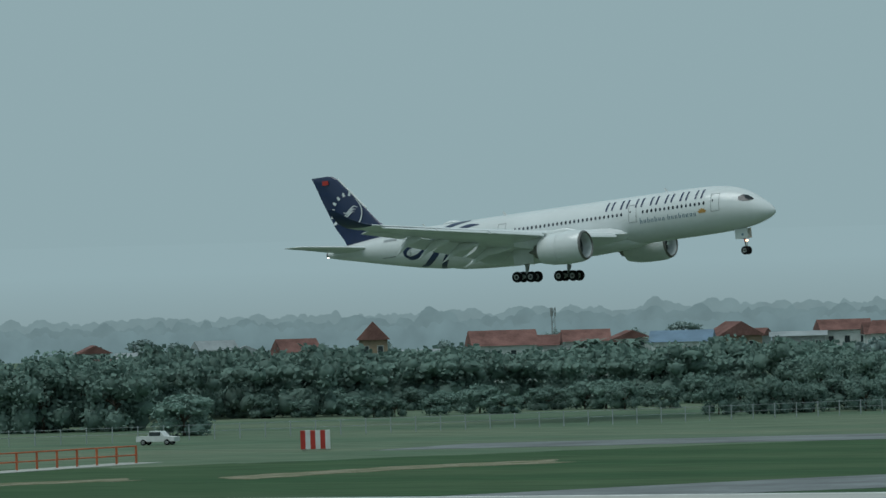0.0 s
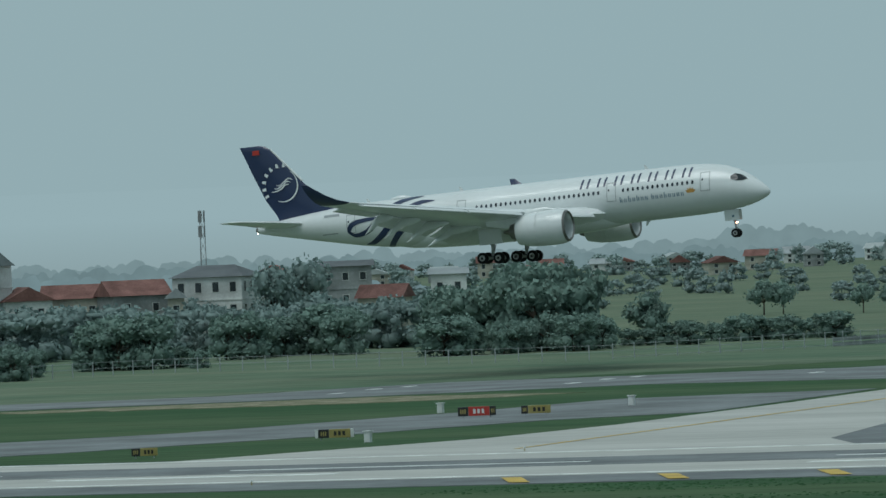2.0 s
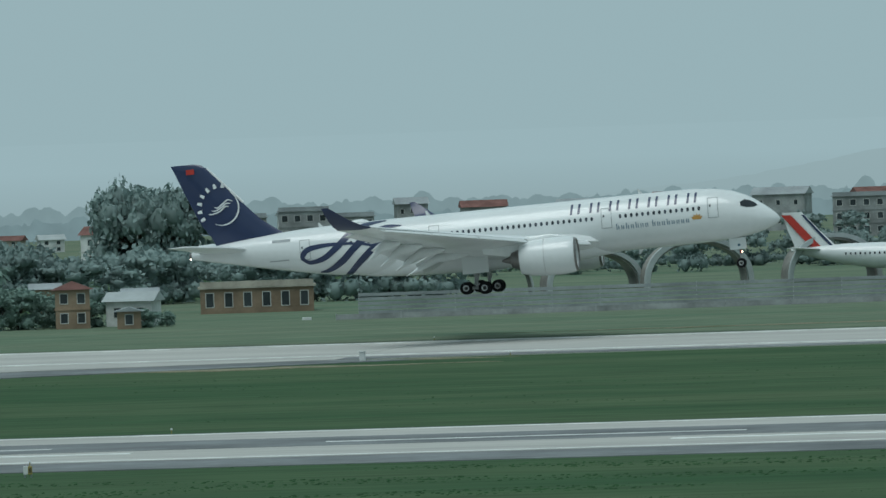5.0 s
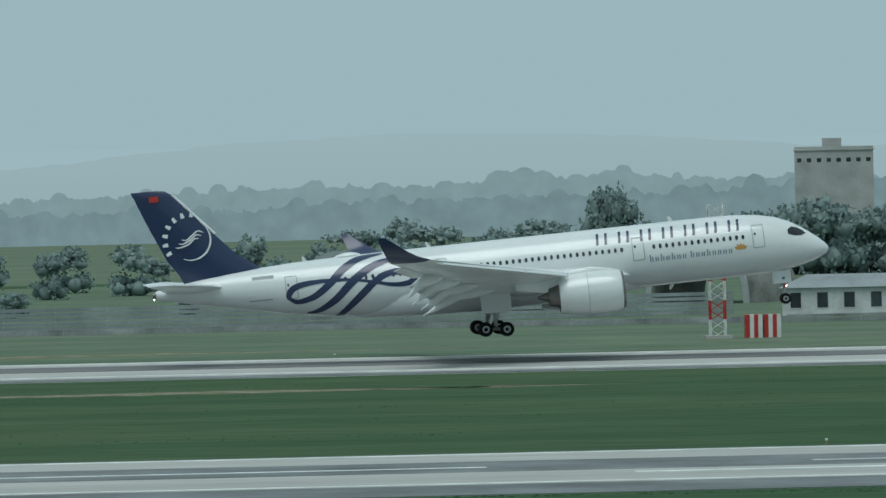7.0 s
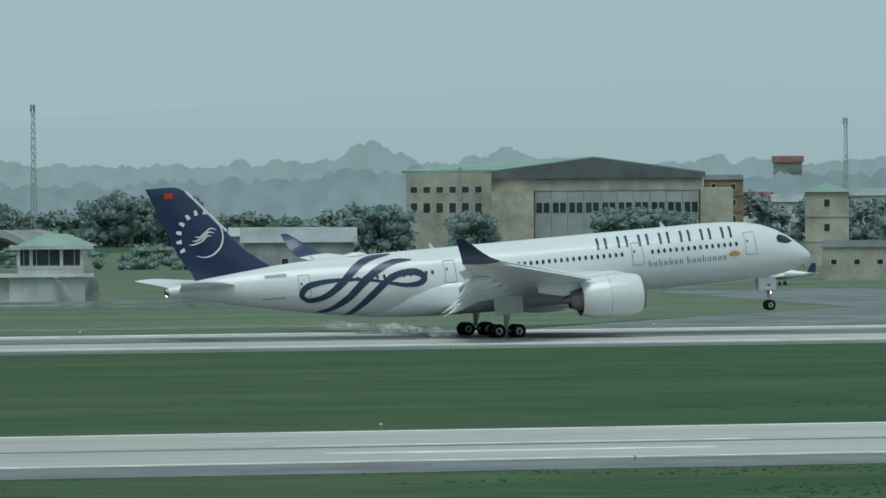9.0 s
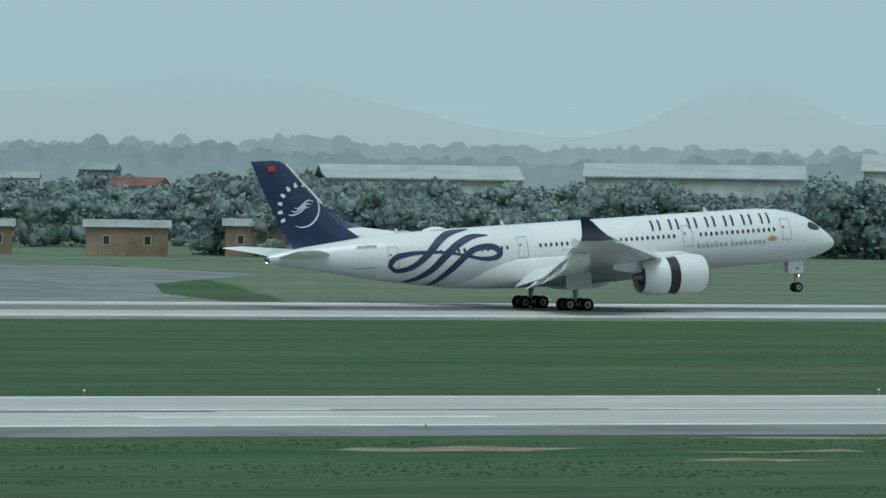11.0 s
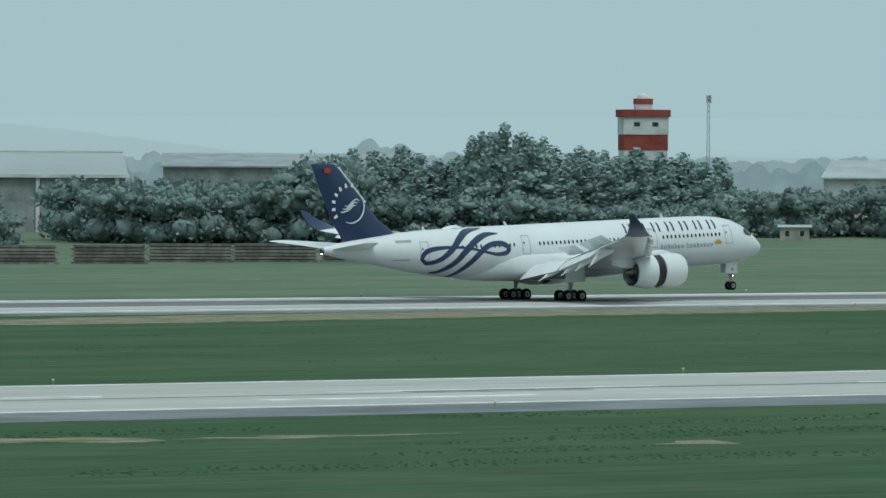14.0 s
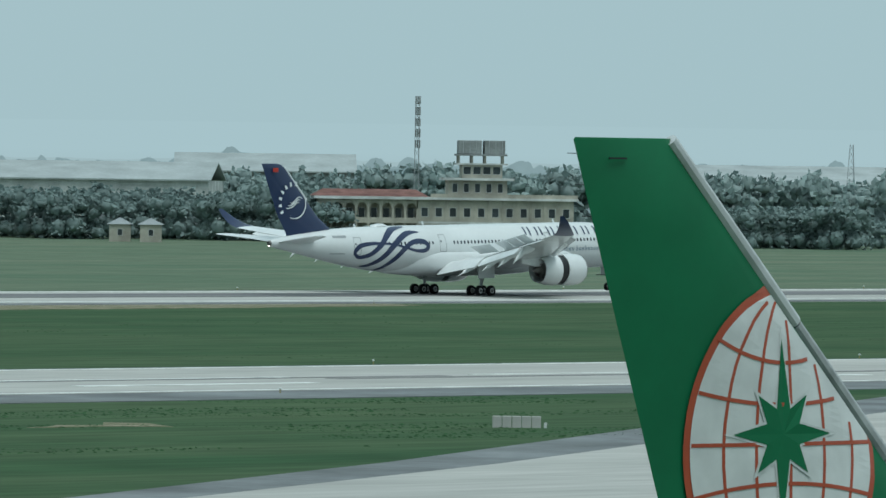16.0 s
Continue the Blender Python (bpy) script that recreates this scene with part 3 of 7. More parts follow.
def livery(pl):
    side = -1
    # title: plain slanted bars in the place of the lettering
    for i in range(7):
        for side in (-1, 1):
            s = 22.75 - i * 2.14
            for q in (-1.12, -0.3):
                bm = bmesh.new()
                decal_rect(bm, s + q, s + q + 0.25, 7.58, 8.66, side, 0.03, 0.14, 5)
                part("title_bar", bm, M["navy"], pl, "navy livery bar")
    for side in (-1, 1):
        for k in range(15):
            s0 = 17.7 - k * 0.53 - (0.25 if k > 6 else 0)
            for q, z1 in ((-0.13, 6.15 if k in (0, 2, 4, 7, 10) else 5.92), (-0.34, 5.92)):
                bm = bmesh.new()
                decal_rect(bm, s0 + q, s0 + q + 0.1, 5.5, z1, side, 0.03, 0, 3)
                part("title_bar", bm, M["teal"], pl, "blue-grey livery bar")
        for a in (-60, -30, 0, 30, 60):
            bm = bmesh.new()
            q = radians(a)
            c = (8.8, 5.75)
            tip = (c[0] + 0.75 * math.sin(q), c[1] + 0.85 * math.cos(q) * 0.8)
            n = (0.16 * math.cos(q), -0.16 * math.sin(q))
            mid = (c[0] + 0.4 * math.sin(q), c[1] + 0.4 * math.cos(q) * 0.8)
            decal_poly(bm, [c, (mid[0] + n[0], mid[1] + n[1]), tip, (mid[0] - n[0], mid[1] - n[1])], side, 0.03 + a * 0.0001)
            part("emblem_petal", bm, M["gold"], pl, "gold petal emblem")
        bands = [
            [(52.3, 5.3, 0.1), (52.65, 5.9, 0.55), (52.0, 6.65, 0.6), (50.2, 6.95, 0.45), (48.0, 6.95, 0.3), (46.0, 6.75, 0.28), (44.0, 6.3, 0.3), (42.4, 5.95, 0.4), (41.0, 6.0, 0.55), (40.45, 6.5, 0.6), (41.2, 7.1, 0.65), (42.8, 7.1, 0.6), (44.2, 6.5, 0.65), (45.8, 5.2, 0.7), (47.6, 3.75, 0.5), (48.6, 3.35, 0.15)],
            [(52.5, 5.6, 0.35), (51.8, 5.25, 0.45), (50.2, 5.6, 0.6), (48.6, 6.7, 0.7), (47.2, 7.9, 0.7), (45.6, 8.7, 0.5), (43.2, 9.0, 0.1)],
            [(51.0, 4.1, 0.1), (49.8, 4.25, 0.45), (48.2, 5.1, 0.7), (46.6, 6.5, 0.75), (45.0, 7.6, 0.7), (43.2, 8.25, 0.5), (41.4, 8.3, 0.1)]]
        for b in bands:
            part("livery_ribbon", ribbon(bmesh.new(), b, side, 0.035), M["navy"], pl, "navy livery ribbon")
        for s0, s1, z, h in ((53.9, 56.0, 7.75, 0.3), (54.2, 56.4, 5.7, 0.12)):
            bm = bmesh.new()
            decal_rect(bm, s0, s1, z, z + h, side, 0.03, 0, 2)
            part("marking_bar", bm, M["seam"], pl, "grey marking bar")
        # fin emblem: white ring with wavy bands, and a red square
        fin = lambda s, z: Vector((S0 - s, side * (0.5 - 0.024 * (z - 8)), z))
        cx, cz = 61.45, 12.25
        arc = [(cx - 1.95 * math.cos(radians(a)), cz + 1.95 * math.sin(radians(a)), 0.04 + 0.15 * math.sin(math.pi * k / 10)) for k, a in enumerate(range(-115, 62, 17))]
        part("fin_emblem", ribbon(bmesh.new(), arc, side, place=fin), M["paint_white"], pl, "white ring emblem")
        for k in range(3):
            o = 0.66 * (k - 1)
            w = [(cx + 1.15 - o * 0.5, cz - 0.25 + o * 0.55, 0.05), (cx + 0.7 - o * 0.5, cz - 0.32 + o * 0.5, 0.13), (cx + 0.0 - o * 0.3, cz + 0.0 + o * 0.6, 0.15), (cx - 0.6 - o * 0.3, cz + 0.42 + o * 0.55, 0.13), (cx - 1.1 - o * 0.4, cz + 0.3 + o * 0.4, 0.05)]
            part("fin_emblem", ribbon(bmesh.new(), w, side, place=fin), M["paint_white"], pl)
        for k in range(7):
            q = radians(-28 + k * 21)
            c = Vector((cx + 2.45 * math.cos(q), cz + 2.45 * math.sin(q)))
            bm = bmesh.new()
            t = Vector((-math.sin(q), math.cos(q)))
            r = Vector((math.cos(q), math.sin(q)))
            vs = [bm.verts.new(fin(*(c + t * a + r * b))) for a, b in ((-0.2, -0.26), (0.2, -0.26), (0.13, 0.26), (-0.13, 0.26))]
            bm.faces.new(vs)
            part("fin_bar", bm, M["paint_white"], pl)
        bm = bmesh.new()
        vs = [bm.verts.new(fin(a, b)) for a, b in ((64.1, 16.2), (65.0, 16.2), (65.0, 16.75), (64.1, 16.75))]
        bm.faces.new(vs)
        part("fin_flag", bm, M["red"], pl, "small red flag square")


# ---- ground, runways, taxiways ----
M["grass"] = mat("mown_airfield_grass", (0.031, 0.079, 0.035), 0.95, 0.25, 19, fine=0.26, color2=(0.07, 0.109, 0.056), bump=0.3, stretch=(0.22, 1.0, 1.0))
M["concrete"] = mat("pale_runway_concrete", (0.455, 0.455, 0.43), 0.8, 0.12, 12, fine=0.14, color2=(0.36, 0.36, 0.34), stretch=(0.15, 1.0, 1.0))
M["asphalt"] = mat("worn_grey_asphalt", (0.19, 0.206, 0.212), 0.8, 0.18, 10, fine=0.12)
M["rubbered"] = mat("rubber_stained_concrete", (0.125, 0.13, 0.136), 0.75, 0.2, 15, fine=0.2, color2=(0.21, 0.21, 0.21), stretch=(0.05, 1.0, 1.0))
M["line"] = mat("runway_paint", (0.74, 0.76, 0.74), 0.6, 0.15, 3)
M["yellow"] = mat("yellow_paint", (0.55, 0.36, 0.05), 0.6, 0.15, 3)
M["soil"] = mat("bare_sandy_soil", (0.3, 0.26, 0.2), 0.95, 0.2, 3, fine=0.4, color2=(0.1, 0.12, 0.06))
M["field"] = mat("pale_ripening_rice", (0.105, 0.15, 0.1), 0.95, 0.2, 40, fine=0.2, color2=(0.15, 0.178, 0.12), stretch=(0.3, 1.0, 1.0))
# Dry grass for the farther strips, with haze paled into its colour.
M["hazed_grass"] = mat("haze_paled_dry_turf", (0.085, 0.142, 0.092), 0.95, 0.25, 19, fine=0.3, color2=(0.15, 0.182, 0.125), bump=0.3, stretch=(0.22, 1.0, 1.0))
M["tussock"] = mat("rough_grass_tufts", (0.042, 0.098, 0.046), 0.95, 0.2, 4, leaf=0.15)


def slab(name, x0, x1, y0, y1, z, material, label, category="runway", parent=None):
    bm = bmesh.new()
    box(bm, x0, x1, y0, y1, -0.2, z)
    if parent:
        return part(name, bm, material, parent, label)
    return thing(name, bm, material, label, category, kind="structure")


def sheet(name, pts, z, material, label, category, parent=None, rough=0.0):
    """A flat slab with the outline pts; rough breaks the outline up."""
    bm = bmesh.new()
    out = []
    for i, p in enumerate(pts):
        q = pts[(i + 1) % len(pts)]
        n = max(1, int(math.dist(p, q) / 2.5)) if rough else 1
        for k in range(n):
            a = k / n
            x, y = p[0] + (q[0] - p[0]) * a, p[1] + (q[1] - p[1]) * a
            if rough:
                x += rough * noise.noise((x * 0.23, y * 0.23, 1.0)) * 0.5
                y += rough * noise.noise((x * 0.4, y * 0.31, 7.0))
            out.append((x, y))
    top = [bm.verts.new((x, y, z)) for x, y in out]
    low = [bm.verts.new((x, y, -0.1)) for x, y in out]
    f = bm.faces.new(top)
    for i in range(len(top)):
        j = (i + 1) % len(top)
        bm.faces.new((low[i], low[j], top[j], top[i]))
    bmesh.ops.recalc_face_normals(bm, faces=bm.faces)
    if f.normal.z < 0:
        f.normal_flip()
    if parent:
        return part(name, bm, material, parent, label)
    return thing(name, bm, material, label, category, kind="structure")


bm = bmesh.new()
bmesh.ops.create_grid(bm, x_segments=8, y_segments=8, size=2600)
thing("ground", bm, M["grass"], "wide green airfield grass with worn patches", "ground", kind="structure")

near_rw = slab("runway_near", -2400, 2400, 487.0, 549.3, 0.05, M["asphalt"], "near runway of pale concrete with grey shoulders")
slab("deck", -2400, 2400, 500, 546.5, 0.09, M["concrete"], "pale concrete deck", parent=near_rw)
far_rw = slab("runway_far", -252, 2400, 744, 812, 0.05, M["concrete"], "far runway of pale concrete, darkened by tyre rubber")
slab("rubber_band", -60, 2400, 778, 796, 0.09, M["rubbered"], "dark band of tyre rubber", parent=far_rw)
slab("shoulder", -120, 2400, 744.3, 751, 0.09, M["asphalt"], "grey asphalt shoulder", parent=far_rw)
for y, w in ((500.3, 0.9), (545.2, 0.9)):
    slab("edge_line", -2400, 2400, y, y + w, 0.13, M["line"], "white painted edge line", parent=near_rw)
for y, w in ((756.0, 1.4), (804.5, 1.4)):
    slab("edge_line", -240, 2400, y, y + w, 0.13, M["line"], "white painted edge line", parent=far_rw)
for k in range(-14, 26):
    slab("centre_dash", k * 50 + 14, k * 50 + 44, 523.6, 524.5, 0.13, M["line"], "white painted centre dash", parent=near_rw)
for k in range(-8, 26):
    slab("touchdown_stripe", k * 62 + 2, k * 62 + 26, 511.6, 513.2, 0.13, M["line"], "faded white painted stripe", parent=near_rw)
slab("worn_lane", -900, 20, 517.5, 533.5, 0.11, M["asphalt"], "worn dark lane", parent=near_rw)
for k in range(1, 26):
    slab("tyre_streak", k * 75 - 30, k * 75 + 60, 519 + (k * 7 % 5), 519.7 + (k * 7 % 5) + (k % 3) * 0.6, 0.11, M["rubbered"], "", parent=near_rw)
cross = sheet("taxiway_1", [(-264, 540), (-252, 548), (-239, 583), (-237, 610), (-239, 661), (-243, 724), (-249, 772), (-249, 800), (-120, 800), (-120, 744.5), (-165, 730), (-186, 706), (-210, 697), (-219, 682), (-215, 632), (-207, 597), (-200, 562), (-193, 548)], 0.075, M["concrete"], "pale concrete taxiway between the runways", "taxiway")
sheet("shoulder", [(-186, 698), (-187, 658), (-187, 607), (-191, 581), (-189, 562), (-176, 549), (-200, 549), (-201, 562), (-208, 597), (-216, 632), (-220, 682)], 0.06, M["asphalt"], "grey asphalt fillet", "taxiway", cross)
sheet("shoulder", [(-120, 743), (-165, 729), (-186, 704), (-205, 696), (-185, 692), (-150, 712), (-110, 737)], 0.06, M["asphalt"], "grey asphalt fillet", "taxiway", cross)
bm = bmesh.new()
for a, b in (((-225, 556), (-229, 640)), ((-229, 640), (-234, 724)), ((-234, 724), (-228, 770))):
    d = Vector((b[0] - a[0], b[1] - a[1])).normalized() * 0.25
    vs = [bm.verts.new(p) for p in ((a[0] - d.y, a[1] + d.x, 0.1), (a[0] + d.y, a[1] - d.x, 0.1), (b[0] + d.y, b[1] - d.x, 0.1), (b[0] - d.y, b[1] + d.x, 0.1))]
    bm.faces.new(vs)
part("centre_line", bm, M["yellow"], cross, "yellow taxi line")
for k in range(4):
    x_ = -202.6 + 12.2 * k
    bm = bmesh.new()
    vs = [bm.verts.new(q) for q in ((x_ + 4.4, 488.2, 0.11), (x_ + 6.0, 488.2, 0.11), (x_ + 1.6, 497.5, 0.11), (x_, 497.5, 0.11))]
    bm.faces.new(vs)
    part("shoulder_stripe", bm, M["yellow"], near_rw, "yellow painted shoulder stripe")
sheet("taxiway_2", [(-620, 470), (-420, 520), (-330, 545), (-313, 583), (-300, 604), (-285, 621), (-273, 660), (-268, 690), (-244, 700), (-240, 640), (-251, 630), (-260, 606), (-276, 576), (-300, 548), (-420, 500), (-620, 450)], 0.04, M["asphalt"], "grey asphalt taxiway beside the grass", "taxiway")
taxi_3 = sheet("taxiway_3", [(-420, 712), (-337, 745), (-322, 775), (-277, 786), (-255, 812), (-240, 790), (-244, 735), (-284, 742), (-320, 722), (-420, 690)], 0.045, M["asphalt"], "old grey asphalt taxiway", "taxiway")
for x_, y_ in ((-320.8, 739.5), (-322, 753), (-320.8, 760), (-298.3, 753), (-299.2, 766), (-298.4, 773.4), (-275, 767.5)):
    slab("dash", x_ - 0.45, x_ + 0.45, y_, y_ + 3, 0.075, M["line"], "worn white painted dash", parent=taxi_3)
sheet("track_1", [(-239, 812), (-243, 864), (-243, 905), (-238, 962), (-232, 962), (-229, 900), (-222, 864), (-212, 812)], 0.03, M["soil"], "pale dirt track beside the runway", "track", rough=1.0)
sheet("track_2", [(58, 744), (64, 744), (63, 715), (61, 690), (60, 690), (60, 715)], 0.03, M["soil"], "worn concrete service path in the grass", "path")
sheet("taxiway_4", [(165, 812), (178, 830), (202, 863), (232, 900), (243, 1017), (330, 1017), (330, 960), (290, 900), (270, 850), (262, 812)], 0.045, M["asphalt"], "dark asphalt taxiway leading off the far runway", "taxiway")
sheet("field_3", [(-1100, 560), (-420, 640), (-300, 800), (-240, 880), (-225, 984), (-332, 984), (-481, 1009), (-801, 1499), (-1300, 1499)], 0.015, M["hazed_grass"], "dry grass, paled for haze, at the end of the airfield", "field", rough=4.0)
sheet("field_4", [(-200, 816), (160, 816), (240, 905), (246, 1020), (335, 1020), (300, 900), (270, 816), (1500, 816), (1500, 1900), (-200, 1300)], 0.012, M["hazed_grass"], "dry grass, paled for haze, beyond the far runway", "field", rough=3.0)
sheet("field_1", [(-480, 1010), (-330, 985), (-250, 1010), (-300, 1300), (-560, 2300), (-1200, 2300), (-800, 1500)], 0.03, M["field"], "pale green ripening rice fields beyond the airfield fence", "field", rough=4.0)
sheet("field_2", [(-285, 1400), (120, 1400), (400, 2300), (-540, 2300)], 0.03, M["field"], "pale green ripening rice fields behind the woods", "field", rough=4.0)
apron = sheet("apron", [(120, 335), (170, 365), (196, 378), (240, 402), (291, 433), (420, 510), (470, 490), (470, 250), (120, 250)], 0.05, M["asphalt"], "apron with a grey asphalt edge", "apron")
sheet("deck", [(120, 325), (175, 360), (200, 374), (244, 397), (295, 427), (420, 500), (470, 480), (470, 252), (120, 252)], 0.09, M["concrete"], "pale stained concrete slabs", "apron", apron)
SOIL = [[(-379, 598), (-377, 623), (-367, 640), (-374, 650), (-383, 634), (-387, 608)], [(-420, 560), (-392, 600), (-398, 606), (-430, 566)], [(-348, 706), (-335, 712), (-308, 724), (-290, 720), (-282, 717), (-298, 703), (-320, 701), (-339, 701)],
        [(176, 463), (186, 470), (205, 462), (204, 457), (191, 461)], [(205, 459), (214, 461), (226, 458.5), (214, 457)], [(181, 481.6), (187, 482.6), (192, 481.4), (186, 480.5)], [(345, 722), (400, 738), (470, 744), (560, 746), (560, 735), (446, 721), (364, 708)],
        [(118, 470), (128, 473), (136, 471), (127, 468)], [(140, 466), (152, 468), (150, 464)], [(-60, 700), (-20, 704), (20, 700), (-20, 696)], [(148, 483), (156, 484.5), (164, 483), (158, 481.5)], [(134, 455), (139, 456.5), (144, 455), (139, 454)], [(-150, 604), (-139, 606), (-131, 604), (-140, 602.5)], [(-140, 720), (-120, 726), (-100, 722), (-125, 717)], [(225, 440), (233, 442), (231, 438)],
        [(-150, 738), (-110, 742), (-100, 737), (-140, 733)], [(-120, 838), (-40, 850), (20, 846), (-50, 838)], [(90, 838), (150, 846), (180, 840), (120, 834)], [(255, 452), (268, 455), (266, 450)], [(-175, 660), (-150, 664), (-140, 660)]]
for p in SOIL:
    sheet("bare_soil", p, 0.03, M["soil"], "patch of bare sandy soil in the grass", "soil", rough=3.5)


def tufts(name, x0, x1, y0, y1, n, size, label, least=0.02):
    """Rough grass as many small crossed blades."""
    rng = np.random.default_rng(int(x0 * 7 + y0) % 9999)
    v, f = [], []
    for _ in range(n):
        x, y = rng.uniform(x0, x1), rng.uniform(y0, y1)
        if noise.noise((x * 0.03, y * 0.11, 3.0)) < least:
            continue
        h, w, a = size * rng.uniform(0.4, 1.0), size * rng.uniform(1.0, 2.4), rng.uniform(-0.6, 0.6)
        c, s = math.cos(a) * w, math.sin(a) * w
        k = len(v)
        v += [(x - c, y - s, 0), (x + c, y + s, 0), (x + c * 0.6, y + s * 0.6 + 0.1, h), (x - c * 0.5, y - s * 0.5 + 0.1, h * 0.8)]
        f.append((k, k + 1, k + 2, k + 3))
    me = bpy.data.meshes.new(name)
    me.from_pydata(v, [], f)
    me.materials.append(M["tussock"])
    tagged(new(name, me), label, "grass", kind="stuff")


tufts("grass_tufts", -220, 330, 425, 486.5, 30000, 0.03, "rough dark grass tufts by the near runway")
tufts("grass_clumps", -200, 330, 420, 486, 26000, 0.085, "coarse dark grass clumps by the near runway", 0.12)
tufts("grass_clumps", -160, 620, 565, 740, 14000, 0.06, "coarse dark grass clumps between the runways", 0.24)

# ---- distance: hazy hills and far woods, and the haze that hides the rest ----


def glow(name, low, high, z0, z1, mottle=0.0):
    """Distance that glows: haze painted into its soft upward blend, with faint mottling."""
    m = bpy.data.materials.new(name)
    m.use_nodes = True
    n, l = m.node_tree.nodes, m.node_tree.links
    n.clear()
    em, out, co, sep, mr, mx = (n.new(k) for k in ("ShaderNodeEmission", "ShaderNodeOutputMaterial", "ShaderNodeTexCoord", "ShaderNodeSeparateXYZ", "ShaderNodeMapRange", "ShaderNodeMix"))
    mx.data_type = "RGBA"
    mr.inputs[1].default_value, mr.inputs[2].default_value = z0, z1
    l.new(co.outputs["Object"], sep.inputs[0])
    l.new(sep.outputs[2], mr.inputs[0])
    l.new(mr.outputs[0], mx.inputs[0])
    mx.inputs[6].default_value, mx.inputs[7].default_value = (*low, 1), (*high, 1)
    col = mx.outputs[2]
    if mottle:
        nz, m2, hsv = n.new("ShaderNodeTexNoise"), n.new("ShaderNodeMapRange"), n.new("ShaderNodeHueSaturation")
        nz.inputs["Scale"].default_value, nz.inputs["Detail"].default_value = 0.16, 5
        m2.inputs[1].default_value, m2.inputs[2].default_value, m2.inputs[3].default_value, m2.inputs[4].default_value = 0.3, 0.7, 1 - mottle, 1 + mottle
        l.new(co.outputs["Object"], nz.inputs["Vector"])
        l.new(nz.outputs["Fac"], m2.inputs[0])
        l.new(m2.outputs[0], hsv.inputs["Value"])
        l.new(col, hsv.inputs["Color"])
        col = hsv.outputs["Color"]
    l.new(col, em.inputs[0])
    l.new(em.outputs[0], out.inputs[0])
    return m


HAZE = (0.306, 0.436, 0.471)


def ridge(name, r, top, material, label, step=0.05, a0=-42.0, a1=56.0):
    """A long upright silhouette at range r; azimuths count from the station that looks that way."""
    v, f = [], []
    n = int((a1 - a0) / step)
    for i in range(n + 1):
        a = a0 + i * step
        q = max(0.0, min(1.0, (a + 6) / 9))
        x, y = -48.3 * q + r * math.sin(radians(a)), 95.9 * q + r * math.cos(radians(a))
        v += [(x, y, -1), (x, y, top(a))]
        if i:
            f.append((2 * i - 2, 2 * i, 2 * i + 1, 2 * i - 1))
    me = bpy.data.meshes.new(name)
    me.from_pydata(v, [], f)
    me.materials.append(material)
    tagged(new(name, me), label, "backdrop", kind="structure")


def bumps(a, terms):
    return sum(h * math.exp(-((a - c) / w) ** 2) for c, w, h in terms)


def crowns(a, size, seed):
    """An uneven outline of many rounded tree tops, with gaps."""
    out = 0.0
    for k in (1, 2, 3, 5):
        w = 0.085 * size / k
        i = math.floor(a / w)
        for j in (i - 1, i, i + 1):
            q = noise.noise((j * 7.31, seed + 0.37, k * 3.7))
            c, h = (j + 0.5 + 0.5 * q) * w, size * (1.3 + 3.2 * noise.noise((j * 3.17, seed + 9.21, k + 0.4))) / math.sqrt(k)
            d = (a - c) / (w * 0.72)
            if abs(d) < 1:
                out = max(out, h * math.sqrt(1 - d * d))
    return out + 0.3 * size * noise.noise((a * 45, seed + 0.5, 1.3))


FAR_HILLS = ((13.5, 4.0, 12), (18.5, 4, 24), (23.6, 1.5, 17), (27.4, 0.75, 22), (29.3, 0.8, 17), (32.7, 0.7, 15), (34.0, 1.0, 8), (4, 4, 16), (-4.5, 1.0, 10), (-6.2, 1.2, 3))


def hills(a):
    return 4 + 13 * max(0.0, min(1.0, (a + 8) / 9)) + bumps(a, FAR_HILLS) + 1.0 * noise.noise((a * 1.5, 0, 0)) + 0.6 * noise.noise((a * 6, 2, 0))


FAR_WOODS = ((-29.05, 0.22, 6.5), (-28.6, 0.25, 4), (-28.2, 0.2, 2), (-20.0, 0.7, 5), (-24, 2.0, 2), (4.7, 0.25, 4), (5.6, 0.4, 2), (8.5, 0.3, 8), (8.95, 0.25, 8), (10.3, 0.8, 3), (11.7, 0.5, 1.5), (15.5, 0.3, 6), (16.5, 0.2, 5), (24.0, 0.3, 3.5), (29.8, 0.4, 2), (36.5, 0.3, 4), (42.1, 0.2, 3.5))
MID_WOODS = ((-29.0, 0.35, 2), (8.0, 2.0, 3), (15.5, 0.5, 3), (22.5, 2.5, 4), (28, 1.5, 2), (42, 3, 3))


def far_woods(a):
    low = 0.0 if a < -26 else (min(7.0, (a + 26) * 0.6) if a < -4 else min(15.5, 7.0 + (a + 4) * 1.2))
    return max(3.0, low - 1.5 + bumps(a, FAR_WOODS)) + crowns(a, 1.5, 5)


def mid_woods(a):
    low = -0.5 if a < -24 else (min(4.0, (a + 24) * 0.5) if a < -4 else min(10.0, 4.0 + (a + 4) * 0.8))
    return max(2.2, low - 1.0 + bumps(a, MID_WOODS) + 1.5 * noise.noise((a * 1.1, 4.5, 0.3))) + crowns(a + 3.3, 1.7, 31)


